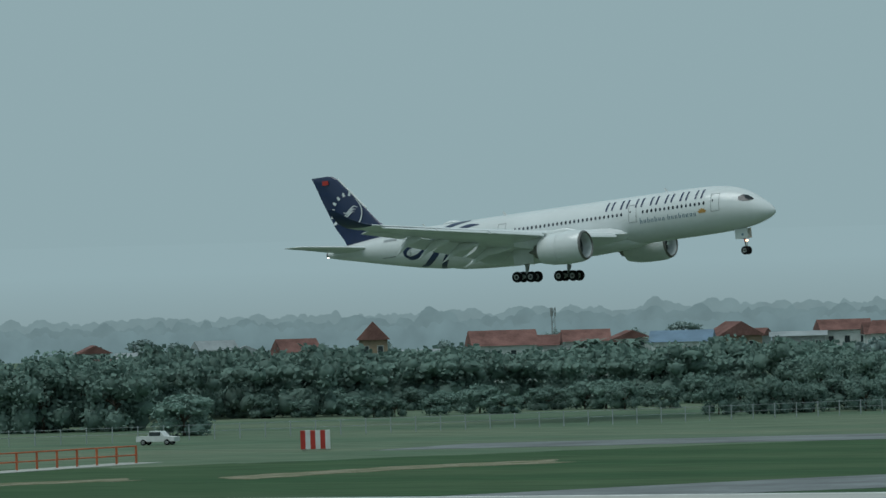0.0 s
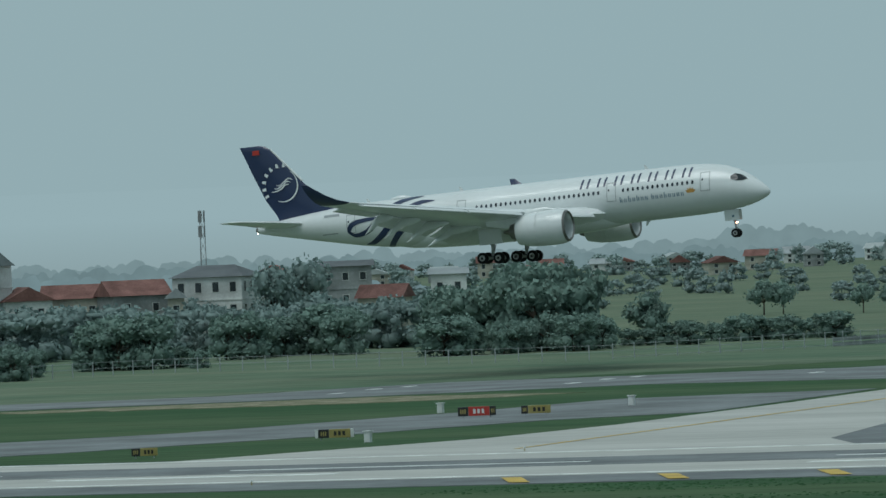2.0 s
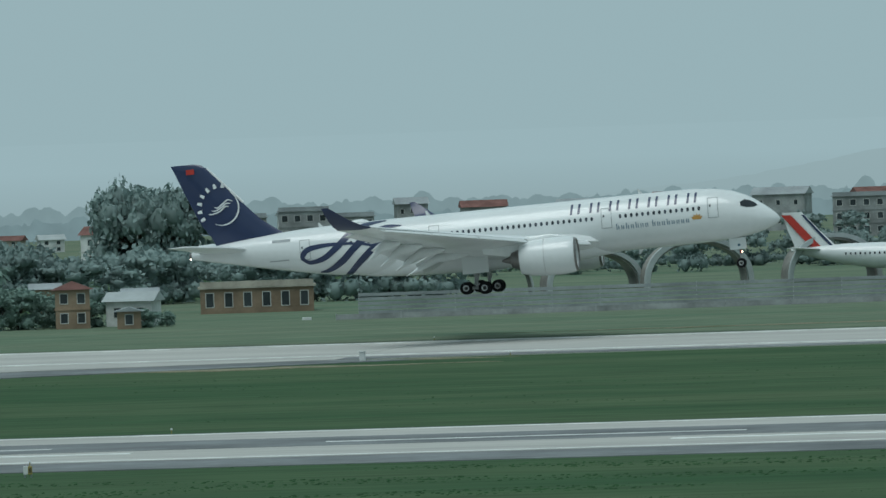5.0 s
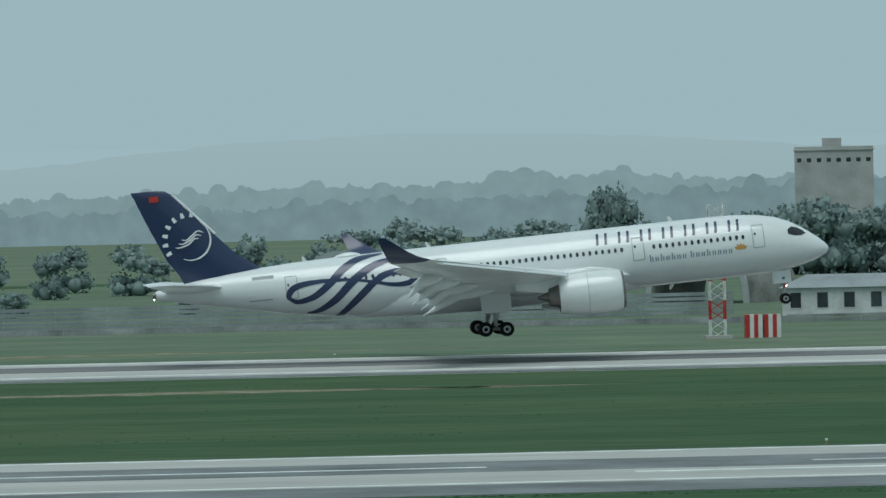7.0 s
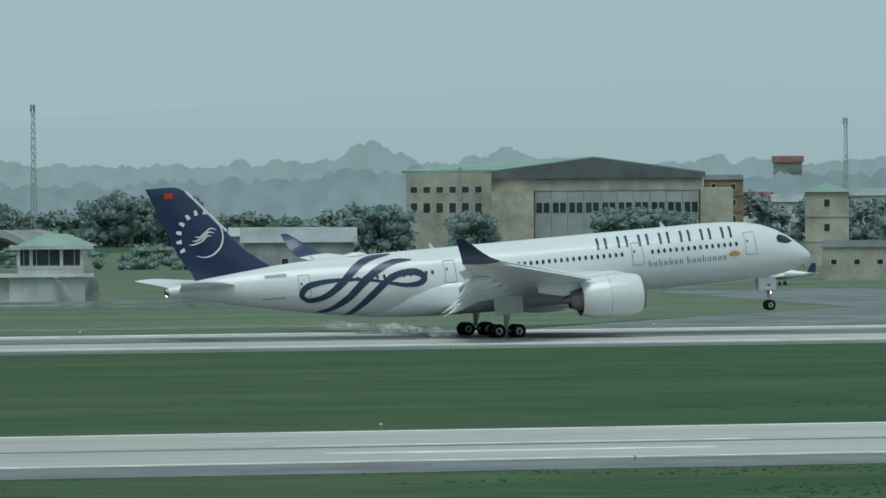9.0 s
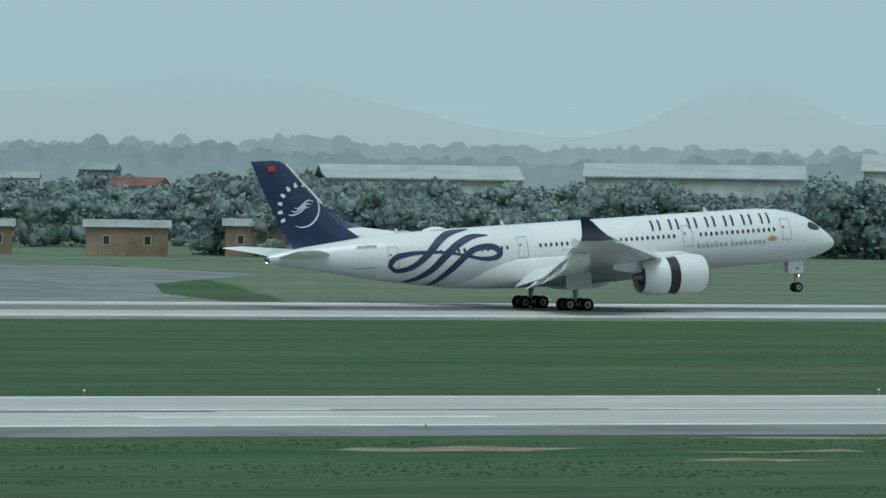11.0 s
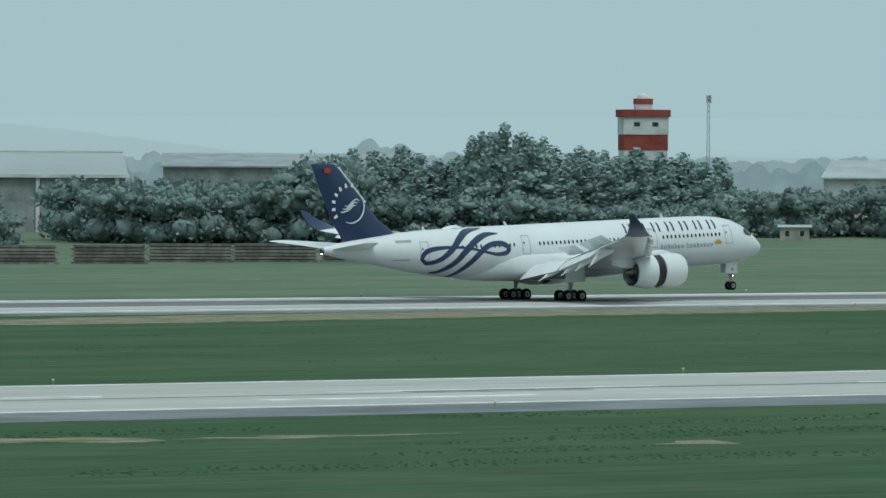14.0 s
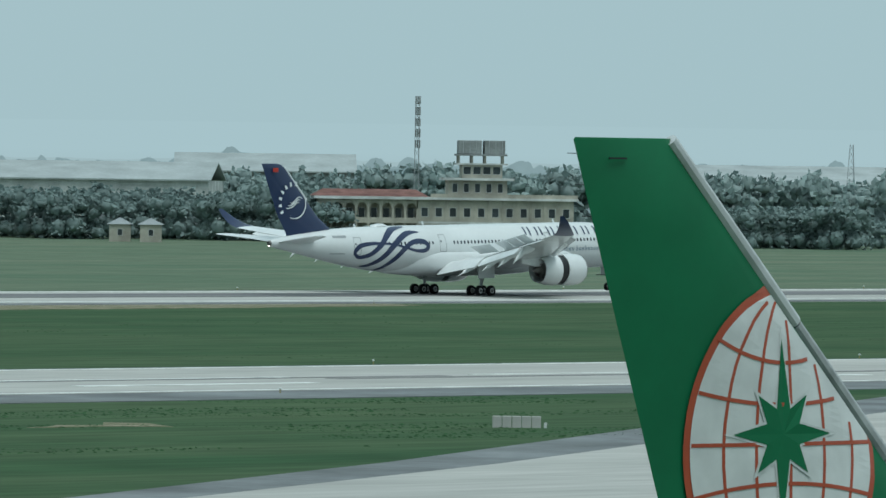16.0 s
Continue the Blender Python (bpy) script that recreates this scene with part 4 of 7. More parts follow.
# Upright glowing strips; the mist is in their colours, paler with range.
ridge("backdrop_haze", 2520, lambda a: 30.0, glow("painted_far_haze", (0.262, 0.366, 0.39), HAZE, 2, 20), "glowing strip painted as pale blue-grey haze at the horizon", 1.0)
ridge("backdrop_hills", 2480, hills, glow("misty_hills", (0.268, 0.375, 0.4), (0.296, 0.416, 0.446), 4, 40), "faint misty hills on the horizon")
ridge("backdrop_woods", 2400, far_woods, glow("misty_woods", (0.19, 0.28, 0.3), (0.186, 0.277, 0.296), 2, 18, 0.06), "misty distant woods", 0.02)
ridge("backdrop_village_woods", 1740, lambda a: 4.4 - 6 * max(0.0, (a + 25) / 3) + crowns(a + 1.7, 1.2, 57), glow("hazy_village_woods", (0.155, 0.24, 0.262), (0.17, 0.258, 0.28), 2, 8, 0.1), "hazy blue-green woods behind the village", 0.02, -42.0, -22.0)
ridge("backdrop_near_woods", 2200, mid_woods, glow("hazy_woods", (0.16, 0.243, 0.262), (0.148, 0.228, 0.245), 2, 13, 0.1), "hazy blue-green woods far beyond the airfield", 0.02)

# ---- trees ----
# Leaf colours raised, and paled further with range, to stand in for haze.
M["leaf"] = mat("haze_lifted_foliage", (0.184, 0.268, 0.232), 0.9, 0.12, 6, leaf=0.06, rand=0.14)
M["leaf_mid"] = mat("haze_paled_mid_foliage", (0.24, 0.318, 0.306), 0.9, 0.12, 7, leaf=0.05, rand=0.1)
M["leaf_far"] = mat("haze_paled_far_foliage", (0.275, 0.352, 0.342), 0.9, 0.12, 8, leaf=0.05, rand=0.1)
M["leaf_pine"] = mat("haze_lifted_needles", (0.285, 0.372, 0.355), 0.9, 0.12, 6, leaf=0.08, rand=0.08)
M["bark"] = mat("grey_brown_bark", (0.12, 0.1, 0.08), 0.9, 0.3, 1)


def ball_grid(n=3):
    """A unit ball of quads, made from a cube."""
    verts, keys, faces = [], {}, []
    for ax in range(3):
        for sg in (-1, 1):
            ids = {}
            for i in range(n + 1):
                for j in range(n + 1):
                    p = [0.0, 0.0, 0.0]
                    p[ax], p[(ax + 1) % 3], p[(ax + 2) % 3] = sg, sg * (2 * i / n - 1), 2 * j / n - 1
                    k = tuple(round(c, 3) for c in p)
                    if k not in keys:
                        keys[k] = len(verts)
                        verts.append(Vector(p).normalized()[:])
                    ids[i, j] = keys[k]
            faces += [(ids[i, j], ids[i + 1, j], ids[i + 1, j + 1], ids[i, j + 1]) for i in range(n) for j in range(n)]
    return np.array(verts), np.array(faces)


BALL = ball_grid(2)


def leafy(clumps, per, leaf, rng):
    """Vertices, quads and the count of clump faces: solid clumps (centre, radii) with leaf sprays standing on them."""
    v, f, k = [], [], 0
    bv, bf = BALL
    for c, r in clumps:
        lump = 1 + rng.normal(0, 0.15, len(bv))
        v.append(c + bv * r * lump[:, None] * 0.66)
        f.append(bf + k)
        k += len(bv)
    solid = sum(len(q) for q in f)
    for c, r in clumps:
        d = rng.normal(size=(per, 3))
        d[:, 2] += 0.25
        d /= np.linalg.norm(d, axis=1)[:, None]
        p = c + d * r * rng.uniform(0.64, 1.16, per)[:, None]
        nrm = d + rng.normal(0, 1.0, (per, 3))
        nrm /= np.linalg.norm(nrm, axis=1)[:, None]
        a = np.cross(nrm, rng.normal(size=(per, 3)))
        a /= np.linalg.norm(a, axis=1)[:, None]
        b = np.cross(nrm, a)
        s = rng.uniform(0.6, 1.25, per) * leaf
        a, b = a * s[:, None], b * (s * rng.uniform(0.5, 1, per))[:, None]
        v.append(np.stack([p - a - b * 0.4, p + b * 0.9 - a * 0.2, p + a + b * 0.3, p - b + a * 0.1], 1).reshape(-1, 3))
        f.append(np.arange(k, k + 4 * per).reshape(per, 4))
        k += 4 * per
    v = np.concatenate(v)
    v[:, 2] = np.maximum(v[:, 2], -0.01)
    return v, np.concatenate(f), solid


def leaf_mesh(name, v, f, solid, material):
    me = bpy.data.meshes.new(name)
    me.from_pydata(v.tolist(), [], f.tolist())
    flags = np.zeros(len(f), dtype=bool)
    flags[:solid] = True
    me.polygons.foreach_set("use_smooth", flags)
    me.materials.append(material)
    return me


def broadleaf(seed, lobes, spread, per, low=True, leaf=0.036):
    """A tree of height 1: trunk with limbs, and clumps of leaves; low closes the crown to the ground."""
    rng = np.random.default_rng(seed)
    bm = bmesh.new()
    tube(bm, (0, 0, -0.02), (0.01, 0, 0.36), 0.026, 0.018, 8)
    clumps = []
    for k in range(lobes):
        q = 2 * math.pi * k / lobes + rng.uniform(-0.5, 0.5)
        rad = spread * rng.uniform(0.4, 1.0) if k else 0.05
        c = np.array([rad * math.cos(q), rad * math.sin(q), rng.uniform(0.48 if low else 0.4, 0.74) if k else 0.78])
        tube(bm, (0.01, 0, 0.3), tuple(c), 0.013, 0.004, 5)
        r = np.array([rng.uniform(0.12, 0.24), rng.uniform(0.12, 0.24), rng.uniform(0.1, 0.19) + (0.0 if low else 0.04)])
        c[2] = min(c[2], 0.98 - r[2])
        clumps.append((c, r))
    if low:
        for k in range(5):
            q = 2 * math.pi * k / 5 + rng.uniform(-0.4, 0.4)
            clumps.append((np.array([spread * 0.75 * math.cos(q), spread * 0.75 * math.sin(q), rng.uniform(0.12, 0.34)]), np.array([0.2, 0.2, rng.uniform(0.16, 0.24)])))
    return bm, leafy(clumps, per, leaf, rng)


def conifer(seed, per):
    """A feathery pointed tree of height 1."""
    rng = np.random.default_rng(seed)
    bm = bmesh.new()
    tube(bm, (0, 0, -0.02), (0.0, 0, 0.93), 0.014, 0.002, 6)
    clumps = []
    for k in range(11):
        z = 0.1 + 0.082 * k
        w = 0.15 * (1 - z) ** 0.7 + 0.02
        q = k * 2.4 + rng.uniform(-0.5, 0.5)
        off = w * rng.uniform(0.15, 0.6)
        tube(bm, (0, 0, z), (off * math.cos(q), off * math.sin(q), z + 0.05), 0.005, 0.001, 4)
        clumps.append((np.array([off * math.cos(q), off * math.sin(q), z]), np.array([w * 0.9, w * 0.9, 0.11 * rng.uniform(0.8, 1.2)])))
    return bm, leafy(clumps, per, 0.022, rng)


def palm(seed, material):
    rng = np.random.default_rng(seed)
    bm = bmesh.new()
    tube(bm, (0, 0, -0.02), (0.03, 0, 0.7), 0.025, 0.016, 8)
    v, f = [], []
    for k in range(26):
        q, up = rng.uniform(0, 2 * math.pi), rng.uniform(-0.2, 1.0)
        p = np.array([0.03, 0, 0.7])
        d = np.array([math.cos(q), math.sin(q), up])
        d /= np.linalg.norm(d)
        prev = None
        for i in range(7):
            w = 0.045 * math.sin(math.pi * (i + 0.6) / 7.2)
            side = np.cross(d, (0, 0, 1.0))
            side /= np.linalg.norm(side) + 1e-6
            v += [tuple(p - side * w), tuple(p + side * w)]
            if i:
                f.append((len(v) - 4, len(v) - 3, len(v) - 1, len(v) - 2))
            p = p + d * 0.06
            d = d + np.array([0, 0, -0.24])
            d /= np.linalg.norm(d)
    me = bpy.data.meshes.new("crown")
    me.from_pydata(v, [], f)
    me.materials.append(material)
    return bm, me


def make_tree(name, made, label, material):
    bm, crown = made
    t = base(name, label, "tree", pose(0, -40, 0), "trees around the airfield")
    part("trunk", bm, M["bark"], t, "grey-brown trunk")
    c = new("crown", crown if not isinstance(crown, tuple) else leaf_mesh("crown", *crown, material))
    c.parent = t
    return t


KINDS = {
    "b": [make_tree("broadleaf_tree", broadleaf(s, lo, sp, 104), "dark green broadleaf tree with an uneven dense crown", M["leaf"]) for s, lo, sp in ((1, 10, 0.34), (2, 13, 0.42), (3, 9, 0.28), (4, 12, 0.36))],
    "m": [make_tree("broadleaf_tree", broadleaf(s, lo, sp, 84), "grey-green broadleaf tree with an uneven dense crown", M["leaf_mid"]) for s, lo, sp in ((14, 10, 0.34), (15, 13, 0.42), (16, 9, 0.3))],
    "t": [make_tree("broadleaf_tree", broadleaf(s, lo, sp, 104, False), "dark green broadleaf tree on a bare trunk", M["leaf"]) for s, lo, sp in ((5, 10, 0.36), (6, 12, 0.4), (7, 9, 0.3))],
    "f": [make_tree("broadleaf_tree", broadleaf(s, lo, sp, 50), "broadleaf tree far off, its green paled for haze", M["leaf_far"]) for s, lo, sp in ((11, 10, 0.34), (12, 12, 0.4), (13, 9, 0.3))],
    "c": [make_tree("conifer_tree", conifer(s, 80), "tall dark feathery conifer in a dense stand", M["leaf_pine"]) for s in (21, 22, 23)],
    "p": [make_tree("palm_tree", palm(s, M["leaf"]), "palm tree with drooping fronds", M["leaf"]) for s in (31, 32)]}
USED = set()
TREE_RNG = random.Random(5)


def plant(kind, x, y, h, wide=1.0):
    t = TREE_RNG.choice(KINDS[kind])
    m = pose(x, y, 0, 0, 0, TREE_RNG.uniform(0, 360))
    t = t if t.name not in USED else copy_thing(t, m)
    USED.add(t.name)
    t.matrix_basis = m
    t.scale = (h * wide, h * wide, h)


EYES = {1: (0.0, 0.0), 2: (-48.3, 95.9)}


def at(eye, az, r):
    e = EYES[eye]
    return e[0] + r * math.sin(radians(az)), e[1] + r * math.cos(radians(az))


# station, kind, azimuths, ranges, count, heights, breadth: in four stretches of the plan
BELTS_WEST = [
    (1, "b", -34.7, -33.2, 945, 985, 12, 9.5, 11.2, 1.0), (1, "b", -32.82, -32.78, 909, 911, 1, 5.7, 5.8, 1.25), (1, "b", -33.3, -31.4, 1000, 1060, 26, 8.5, 10.6, 1.0), (1, "b", -32.0, -27.6, 1045, 1100, 74, 7.4, 9.2, 1.1),
    (1, "b", -33.0, -28.6, 985, 1030, 30, 2.5, 4.5, 1.3), (1, "b", -28.65, -25.7, 940, 960, 24, 3.6, 5.6, 1.1), (1, "b", -28.1, -27.3, 1000, 1040, 8, 6.5, 7.6, 1.1), (1, "b", -27.6, -22.6, 1060, 1110, 70, 6.8, 8.8, 1.1),
    (1, "b", -26.9, -24.3, 975, 1000, 10, 2.6, 4.4, 1.2), (1, "b", -25.4, -24.8, 980, 990, 4, 7.2, 8.2, 1.1), (1, "b", -24.4, -23.2, 1020, 1050, 7, 5.5, 8.3, 1.1), (1, "b", -23.9, -23.55, 1135, 1140, 2, 12.5, 14, 0.8), (1, "t", -23.5, -23.35, 1300, 1310, 2, 10, 11, 0.9),
    (1, "b", -22.6, -21.9, 1010, 1025, 5, 9.5, 10.6, 1.0), (1, "b", -22.0, -21.5, 1000, 1010, 4, 12, 13.4, 0.9), (1, "b", -22.7, -21.2, 985, 995, 9, 4, 6.5, 1.2), (1, "t", -21.1, -20.85, 1015, 1020, 2, 7, 8, 1.1), (1, "b", -21.2, -19.4, 1000, 1020, 14, 2.4, 4.4, 1.3)]
BELTS_MIDDLE = [
    (1, "t", -20.15, -19.85, 1222, 1226, 2, 6.0, 6.7, 1.0), (1, "t", -19.35, -18.8, 1196, 1216, 3, 5.2, 6.3, 1.1), (1, "b", -19.0, -18.2, 1000, 1015, 5, 4.2, 6.2, 1.2), (1, "b", -18.5, -15.2, 1010, 1075, 44, 7.5, 10.2, 1.0), (1, "b", -16.1, -15.4, 1060, 1070, 4, 11, 13.4, 0.9),
    (1, "b", -15.3, -11.3, 1075, 1130, 46, 8.6, 11, 1.0), (1, "b", -14.5, -13.2, 1022, 1030, 8, 3, 5.2, 1.2), (1, "b", -15.9, -15.4, 1000, 1006, 3, 2.4, 3.6, 1.2), (1, "b", -12.4, -11.9, 1015, 1025, 4, 4, 6.5, 1.1), (1, "f", -23, -11.5, 1500, 1750, 40, 4, 7, 1.2), (1, "f", -23.5, -11.5, 1860, 2160, 80, 4, 7, 1.2), (1, "b", -12.2, -8.2, 1075, 1130, 30, 7, 9.5, 1.1), (1, "b", -10.8, -10.2, 1195, 1205, 4, 17, 19.7, 0.68),
    (1, "b", -9.9, -4, 1230, 1330, 40, 5, 8, 1.1), (1, "f", -11, -3, 1450, 1650, 30, 5, 9, 1.2), (1, "p", -12.0, -11.6, 1040, 1060, 2, 8, 9.5, 1.0), (1, "b", -11.8, -11.0, 950, 962, 5, 3, 6.2, 1.1), (1, "b", -10.7, -10.4, 940, 948, 2, 1.6, 3, 1.2), (1, "f", -33.5, -12, 1330, 1800, 90, 3.5, 6.5, 1.3),
    (1, "b", -4.2, 3.5, 1220, 1320, 24, 6, 10, 1.0), (1, "p", -29.7, -29.2, 1150, 1160, 5, 9, 10.5, 1.0), (1, "b", -2, 3, 1050, 1080, 5, 3, 5, 1.2)]
BELTS_SHELTERS = [
    (2, "f", 3.4, 15.4, 1500, 1700, 70, 6, 9.5, 1.2), (2, "f", 3.4, 10.4, 1250, 1320, 34, 4.5, 7.5, 1.2), (2, "b", 5.55, 5.75, 1250, 1255, 2, 15.5, 17.5, 0.5), (2, "b", 6.5, 7.9, 1240, 1260, 14, 11, 14.2, 0.8),
    (2, "b", 10.9, 12.6, 1240, 1290, 22, 10, 13.4, 0.85), (2, "p", 10.7, 10.9, 1018, 1022, 1, 9, 9.5, 1.2), (2, "p", 8.1, 8.6, 1000, 1020, 3, 9.5, 11, 1.0), (2, "b", 13.3, 14.1, 1500, 1530, 5, 10.5, 12.5, 0.9), (2, "b", 15.2, 15.8, 1362, 1370, 3, 9.6, 10.6, 1.1),
    (2, "b", 16.1, 16.35, 1330, 1350, 2, 8.5, 9, 1.1), (2, "b", 17.2, 17.9, 1330, 1350, 4, 9.0, 10.0, 1.1), (2, "b", 12.4, 14.8, 1160, 1230, 14, 2.5, 5, 1.2), (2, "f", 18, 24, 1500, 1700, 40, 8, 11.5, 1.1), (2, "b", 19.5, 23.2, 1150, 1250, 24, 8, 11, 1.0)]
BELTS_EAST = [
    (2, "b", 23.2, 25.8, 1088, 1130, 34, 7.5, 10.2, 1.1), (2, "b", 23.6, 25.0, 1120, 1140, 12, 11.5, 14.2, 1.0), (2, "b", 26.0, 30.6, 1165, 1230, 56, 8, 11, 1.1), (2, "b", 26.3, 26.8, 1150, 1160, 3, 11.5, 12.6, 1.0), (2, "b", 27.9, 28.7, 1150, 1160, 5, 12.5, 14.4, 0.95),
    (2, "t", 29.55, 29.66, 1180, 1182, 1, 12.2, 12.5, 0.6), (2, "f", 22, 31, 1380, 1520, 60, 8, 11.5, 1.1), (2, "b", 30.5, 33.6, 1300, 1370, 44, 6.5, 9.2, 1.1), (2, "b", 30.7, 32.0, 1290, 1300, 7, 10, 11.4, 1.0), (2, "b", 32.8, 33.4, 1360, 1370, 3, 12.2, 13.4, 1.1),
    (2, "b", 34.0, 36.0, 1400, 1470, 30, 11.5, 14.2, 1.0), (2, "b", 29.6, 33.4, 1190, 1210, 26, 2.5, 5, 1.4), (2, "b", 35.9, 36.4, 1400, 1410, 3, 16, 18.2, 0.8), (2, "c", 36.2, 39.2, 1430, 1520, 96, 13, 18.5, 1.9), (2, "c", 37.2, 37.8, 1425, 1440, 8, 19, 23.2, 1.4),
    (2, "b", 34.2, 39.1, 1415, 1425, 40, 7, 11, 1.1), (2, "b", 39.1, 43.0, 1550, 1600, 60, 9.5, 12.8, 1.05), (2, "f", 41.9, 47.6, 1780, 1840, 56, 14, 18.5, 0.9), (2, "b", 42.5, 45.4, 1440, 1480, 24, 3, 5, 1.4), (2, "b", 45.9, 46.9, 1540, 1565, 14, 9, 11.4, 1.1),
    (2, "b", 46.8, 48.5, 1570, 1590, 12, 6, 8, 1.1), (2, "p", 45.2, 45.5, 1500, 1510, 3, 10, 12, 1.2)]
BELTS = BELTS_WEST + BELTS_MIDDLE + BELTS_SHELTERS + BELTS_EAST
THIN = {"near": [], "far": []}
for s_, lo_, sp_ in ((41, 9, 0.34), (42, 11, 0.4), (43, 8, 0.3), (44, 10, 0.36)):
    for k_, per_, leaf_ in (("near", 38, 0.045), ("far", 22, 0.062)):
        bm_, made_ = broadleaf(s_, lo_, sp_, per_, True, leaf_)
        bm_.free()
        THIN[k_].append(made_)


def tree_belt(kind, spots):
    """Trees past counting: one leafy mass."""
    vs, solid, loose, k = [], [], [], 0
    for x, y, h, w in spots:
        c, f, n = TREE_RNG.choice(THIN["far" if kind == "f" else "near"])
        q = TREE_RNG.uniform(0, 6.28)
        r = np.array([[math.cos(q), -math.sin(q), 0], [math.sin(q), math.cos(q), 0], [0, 0, 1]])
        vs.append(c @ r.T * (h * w, h * w, h) + (x, y, 0))
        solid.append(f[:n] + k)
        loose.append(f[n:] + k)
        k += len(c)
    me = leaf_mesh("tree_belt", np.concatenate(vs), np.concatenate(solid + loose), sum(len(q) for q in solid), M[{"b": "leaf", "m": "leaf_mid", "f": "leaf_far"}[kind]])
    tagged(new("tree_belt", me), "dense belt of dark green trees" if kind in "bm" else "trees far off, their green paled for haze", "trees", kind="stuff")


for eye, kind, a0, a1, r0, r1, n, h0, h1, wide in BELTS:
    spots = []
    for i in range(n):
        az = a0 + (a1 - a0) * (i + TREE_RNG.uniform(0.1, 0.9)) / n
        spots.append((*at(eye, az, TREE_RNG.uniform(r0, r1)), TREE_RNG.uniform(h0, h1), wide * TREE_RNG.uniform(0.85, 1.2)))
    # Ranges past 1045 take the leaf colour with more haze paled into it.
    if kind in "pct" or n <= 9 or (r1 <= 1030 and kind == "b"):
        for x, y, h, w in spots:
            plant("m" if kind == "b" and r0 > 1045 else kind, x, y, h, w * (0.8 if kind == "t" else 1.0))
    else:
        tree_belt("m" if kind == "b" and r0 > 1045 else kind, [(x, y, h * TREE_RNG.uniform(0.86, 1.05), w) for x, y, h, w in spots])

# ---- buildings ----
M["wall_white"] = mat("weathered_white_render", (0.6, 0.62, 0.61), 0.85, 0.15, 4, fine=0.1, rand=0.12)
# wall_pale: grey with distance haze put into the colour, for the far block.
M["wall_pale"] = mat("haze_paled_grey_render", (0.4, 0.41, 0.4), 0.85, 0.1, 5, fine=0.06)
M["wall_cream"] = mat("faded_cream_render", (0.43, 0.41, 0.35), 0.85, 0.18, 4, fine=0.1, rand=0.1)
M["wall_ochre"] = mat("ochre_render", (0.28, 0.21, 0.15), 0.85, 0.18, 4, fine=0.1, rand=0.1)
M["wall_grey"] = mat("stained_grey_render", (0.3, 0.32, 0.32), 0.85, 0.2, 4, fine=0.12, rand=0.12)
# tile_red: the red is muted in the colour to stand in for haze.
M["tile_red"] = mat("haze_muted_roof_tiles", (0.19, 0.1, 0.088), 0.8, 0.2, 2.5, fine=0.2, rand=0.18)
M["roof_blue"] = mat("blue_sheet_roof", (0.14, 0.22, 0.31), 0.5, 0.12, 3, fine=0.08)
M["roof_grey"] = mat("grey_sheet_roof", (0.28, 0.31, 0.32), 0.55, 0.15, 5, fine=0.1)
M["roof_pale"] = mat("pale_sheet_roof", (0.36, 0.4, 0.4), 0.55, 0.12, 8, fine=0.08)
M["roof_sheet"] = mat("pale_ribbed_roof_sheet", (0.33, 0.37, 0.37), 0.5, 0.05, 20, fine=0.03)
M["roof_green"] = mat("pale_green_sheet_roof", (0.22, 0.33, 0.28), 0.55, 0.12, 6, fine=0.08)
M["roof_dark"] = mat("dark_slate_gable", (0.14, 0.155, 0.165), 0.7, 0.15, 5)
M["pane"] = mat("dark_window_pane", (0.035, 0.045, 0.05), 0.15, 0.2, 2, rand=0.3)
M["frame"] = mat("pale_window_frame", (0.5, 0.52, 0.5), 0.6, 0.1, 1)
M["wood"] = mat("grey_weathered_timber", (0.2, 0.19, 0.17), 0.9, 0.25, 1.5, fine=0.2, rand=0.25)
M["tower_red"] = mat("faded_red_render", (0.3, 0.075, 0.065), 0.85, 0.15, 3, fine=0.1)
M["brick"] = mat("red_brown_brick", (0.2, 0.12, 0.09), 0.9, 0.25, 1.5, fine=0.2)
M["steel"] = mat("galvanised_steel", (0.36, 0.39, 0.4), 0.55, 0.15, 1.5, metal=0.1)
M["shelter"] = mat("weathered_shelter_concrete", (0.27, 0.27, 0.25), 0.85, 0.22, 4, fine=0.15)


def gable(bm, w, d, z, rise, over=0.4, along="x", hip=0.0):
    """A pitched roof with real thickness, ridge along x or y."""
    if along == "x":
        x, y = w / 2 + over, d / 2 + over
        rings = [[(-x, -y, z), (-x, y, z), (-x + hip * x, 0, z + rise)], [(x, -y, z), (x, y, z), (x - hip * x, 0, z + rise)]]
    else:
        x, y = w / 2 + over, d / 2 + over
        rings = [[(-x, -y, z), (x, -y, z), (0, -y + hip * y, z + rise)], [(-x, y, z), (x, y, z), (0, y - hip * y, z + rise)]]
    vr = [[bm.verts.new(p) for p in r] for r in rings]
    a, b = vr
    bm.faces.new(a)
    bm.faces.new(b)
    for i in range(3):
        j = (i + 1) % 3
        bm.faces.new((a[i], a[j], b[j], b[i]))
    bmesh.ops.recalc_face_normals(bm, faces=bm.faces)
    return bm


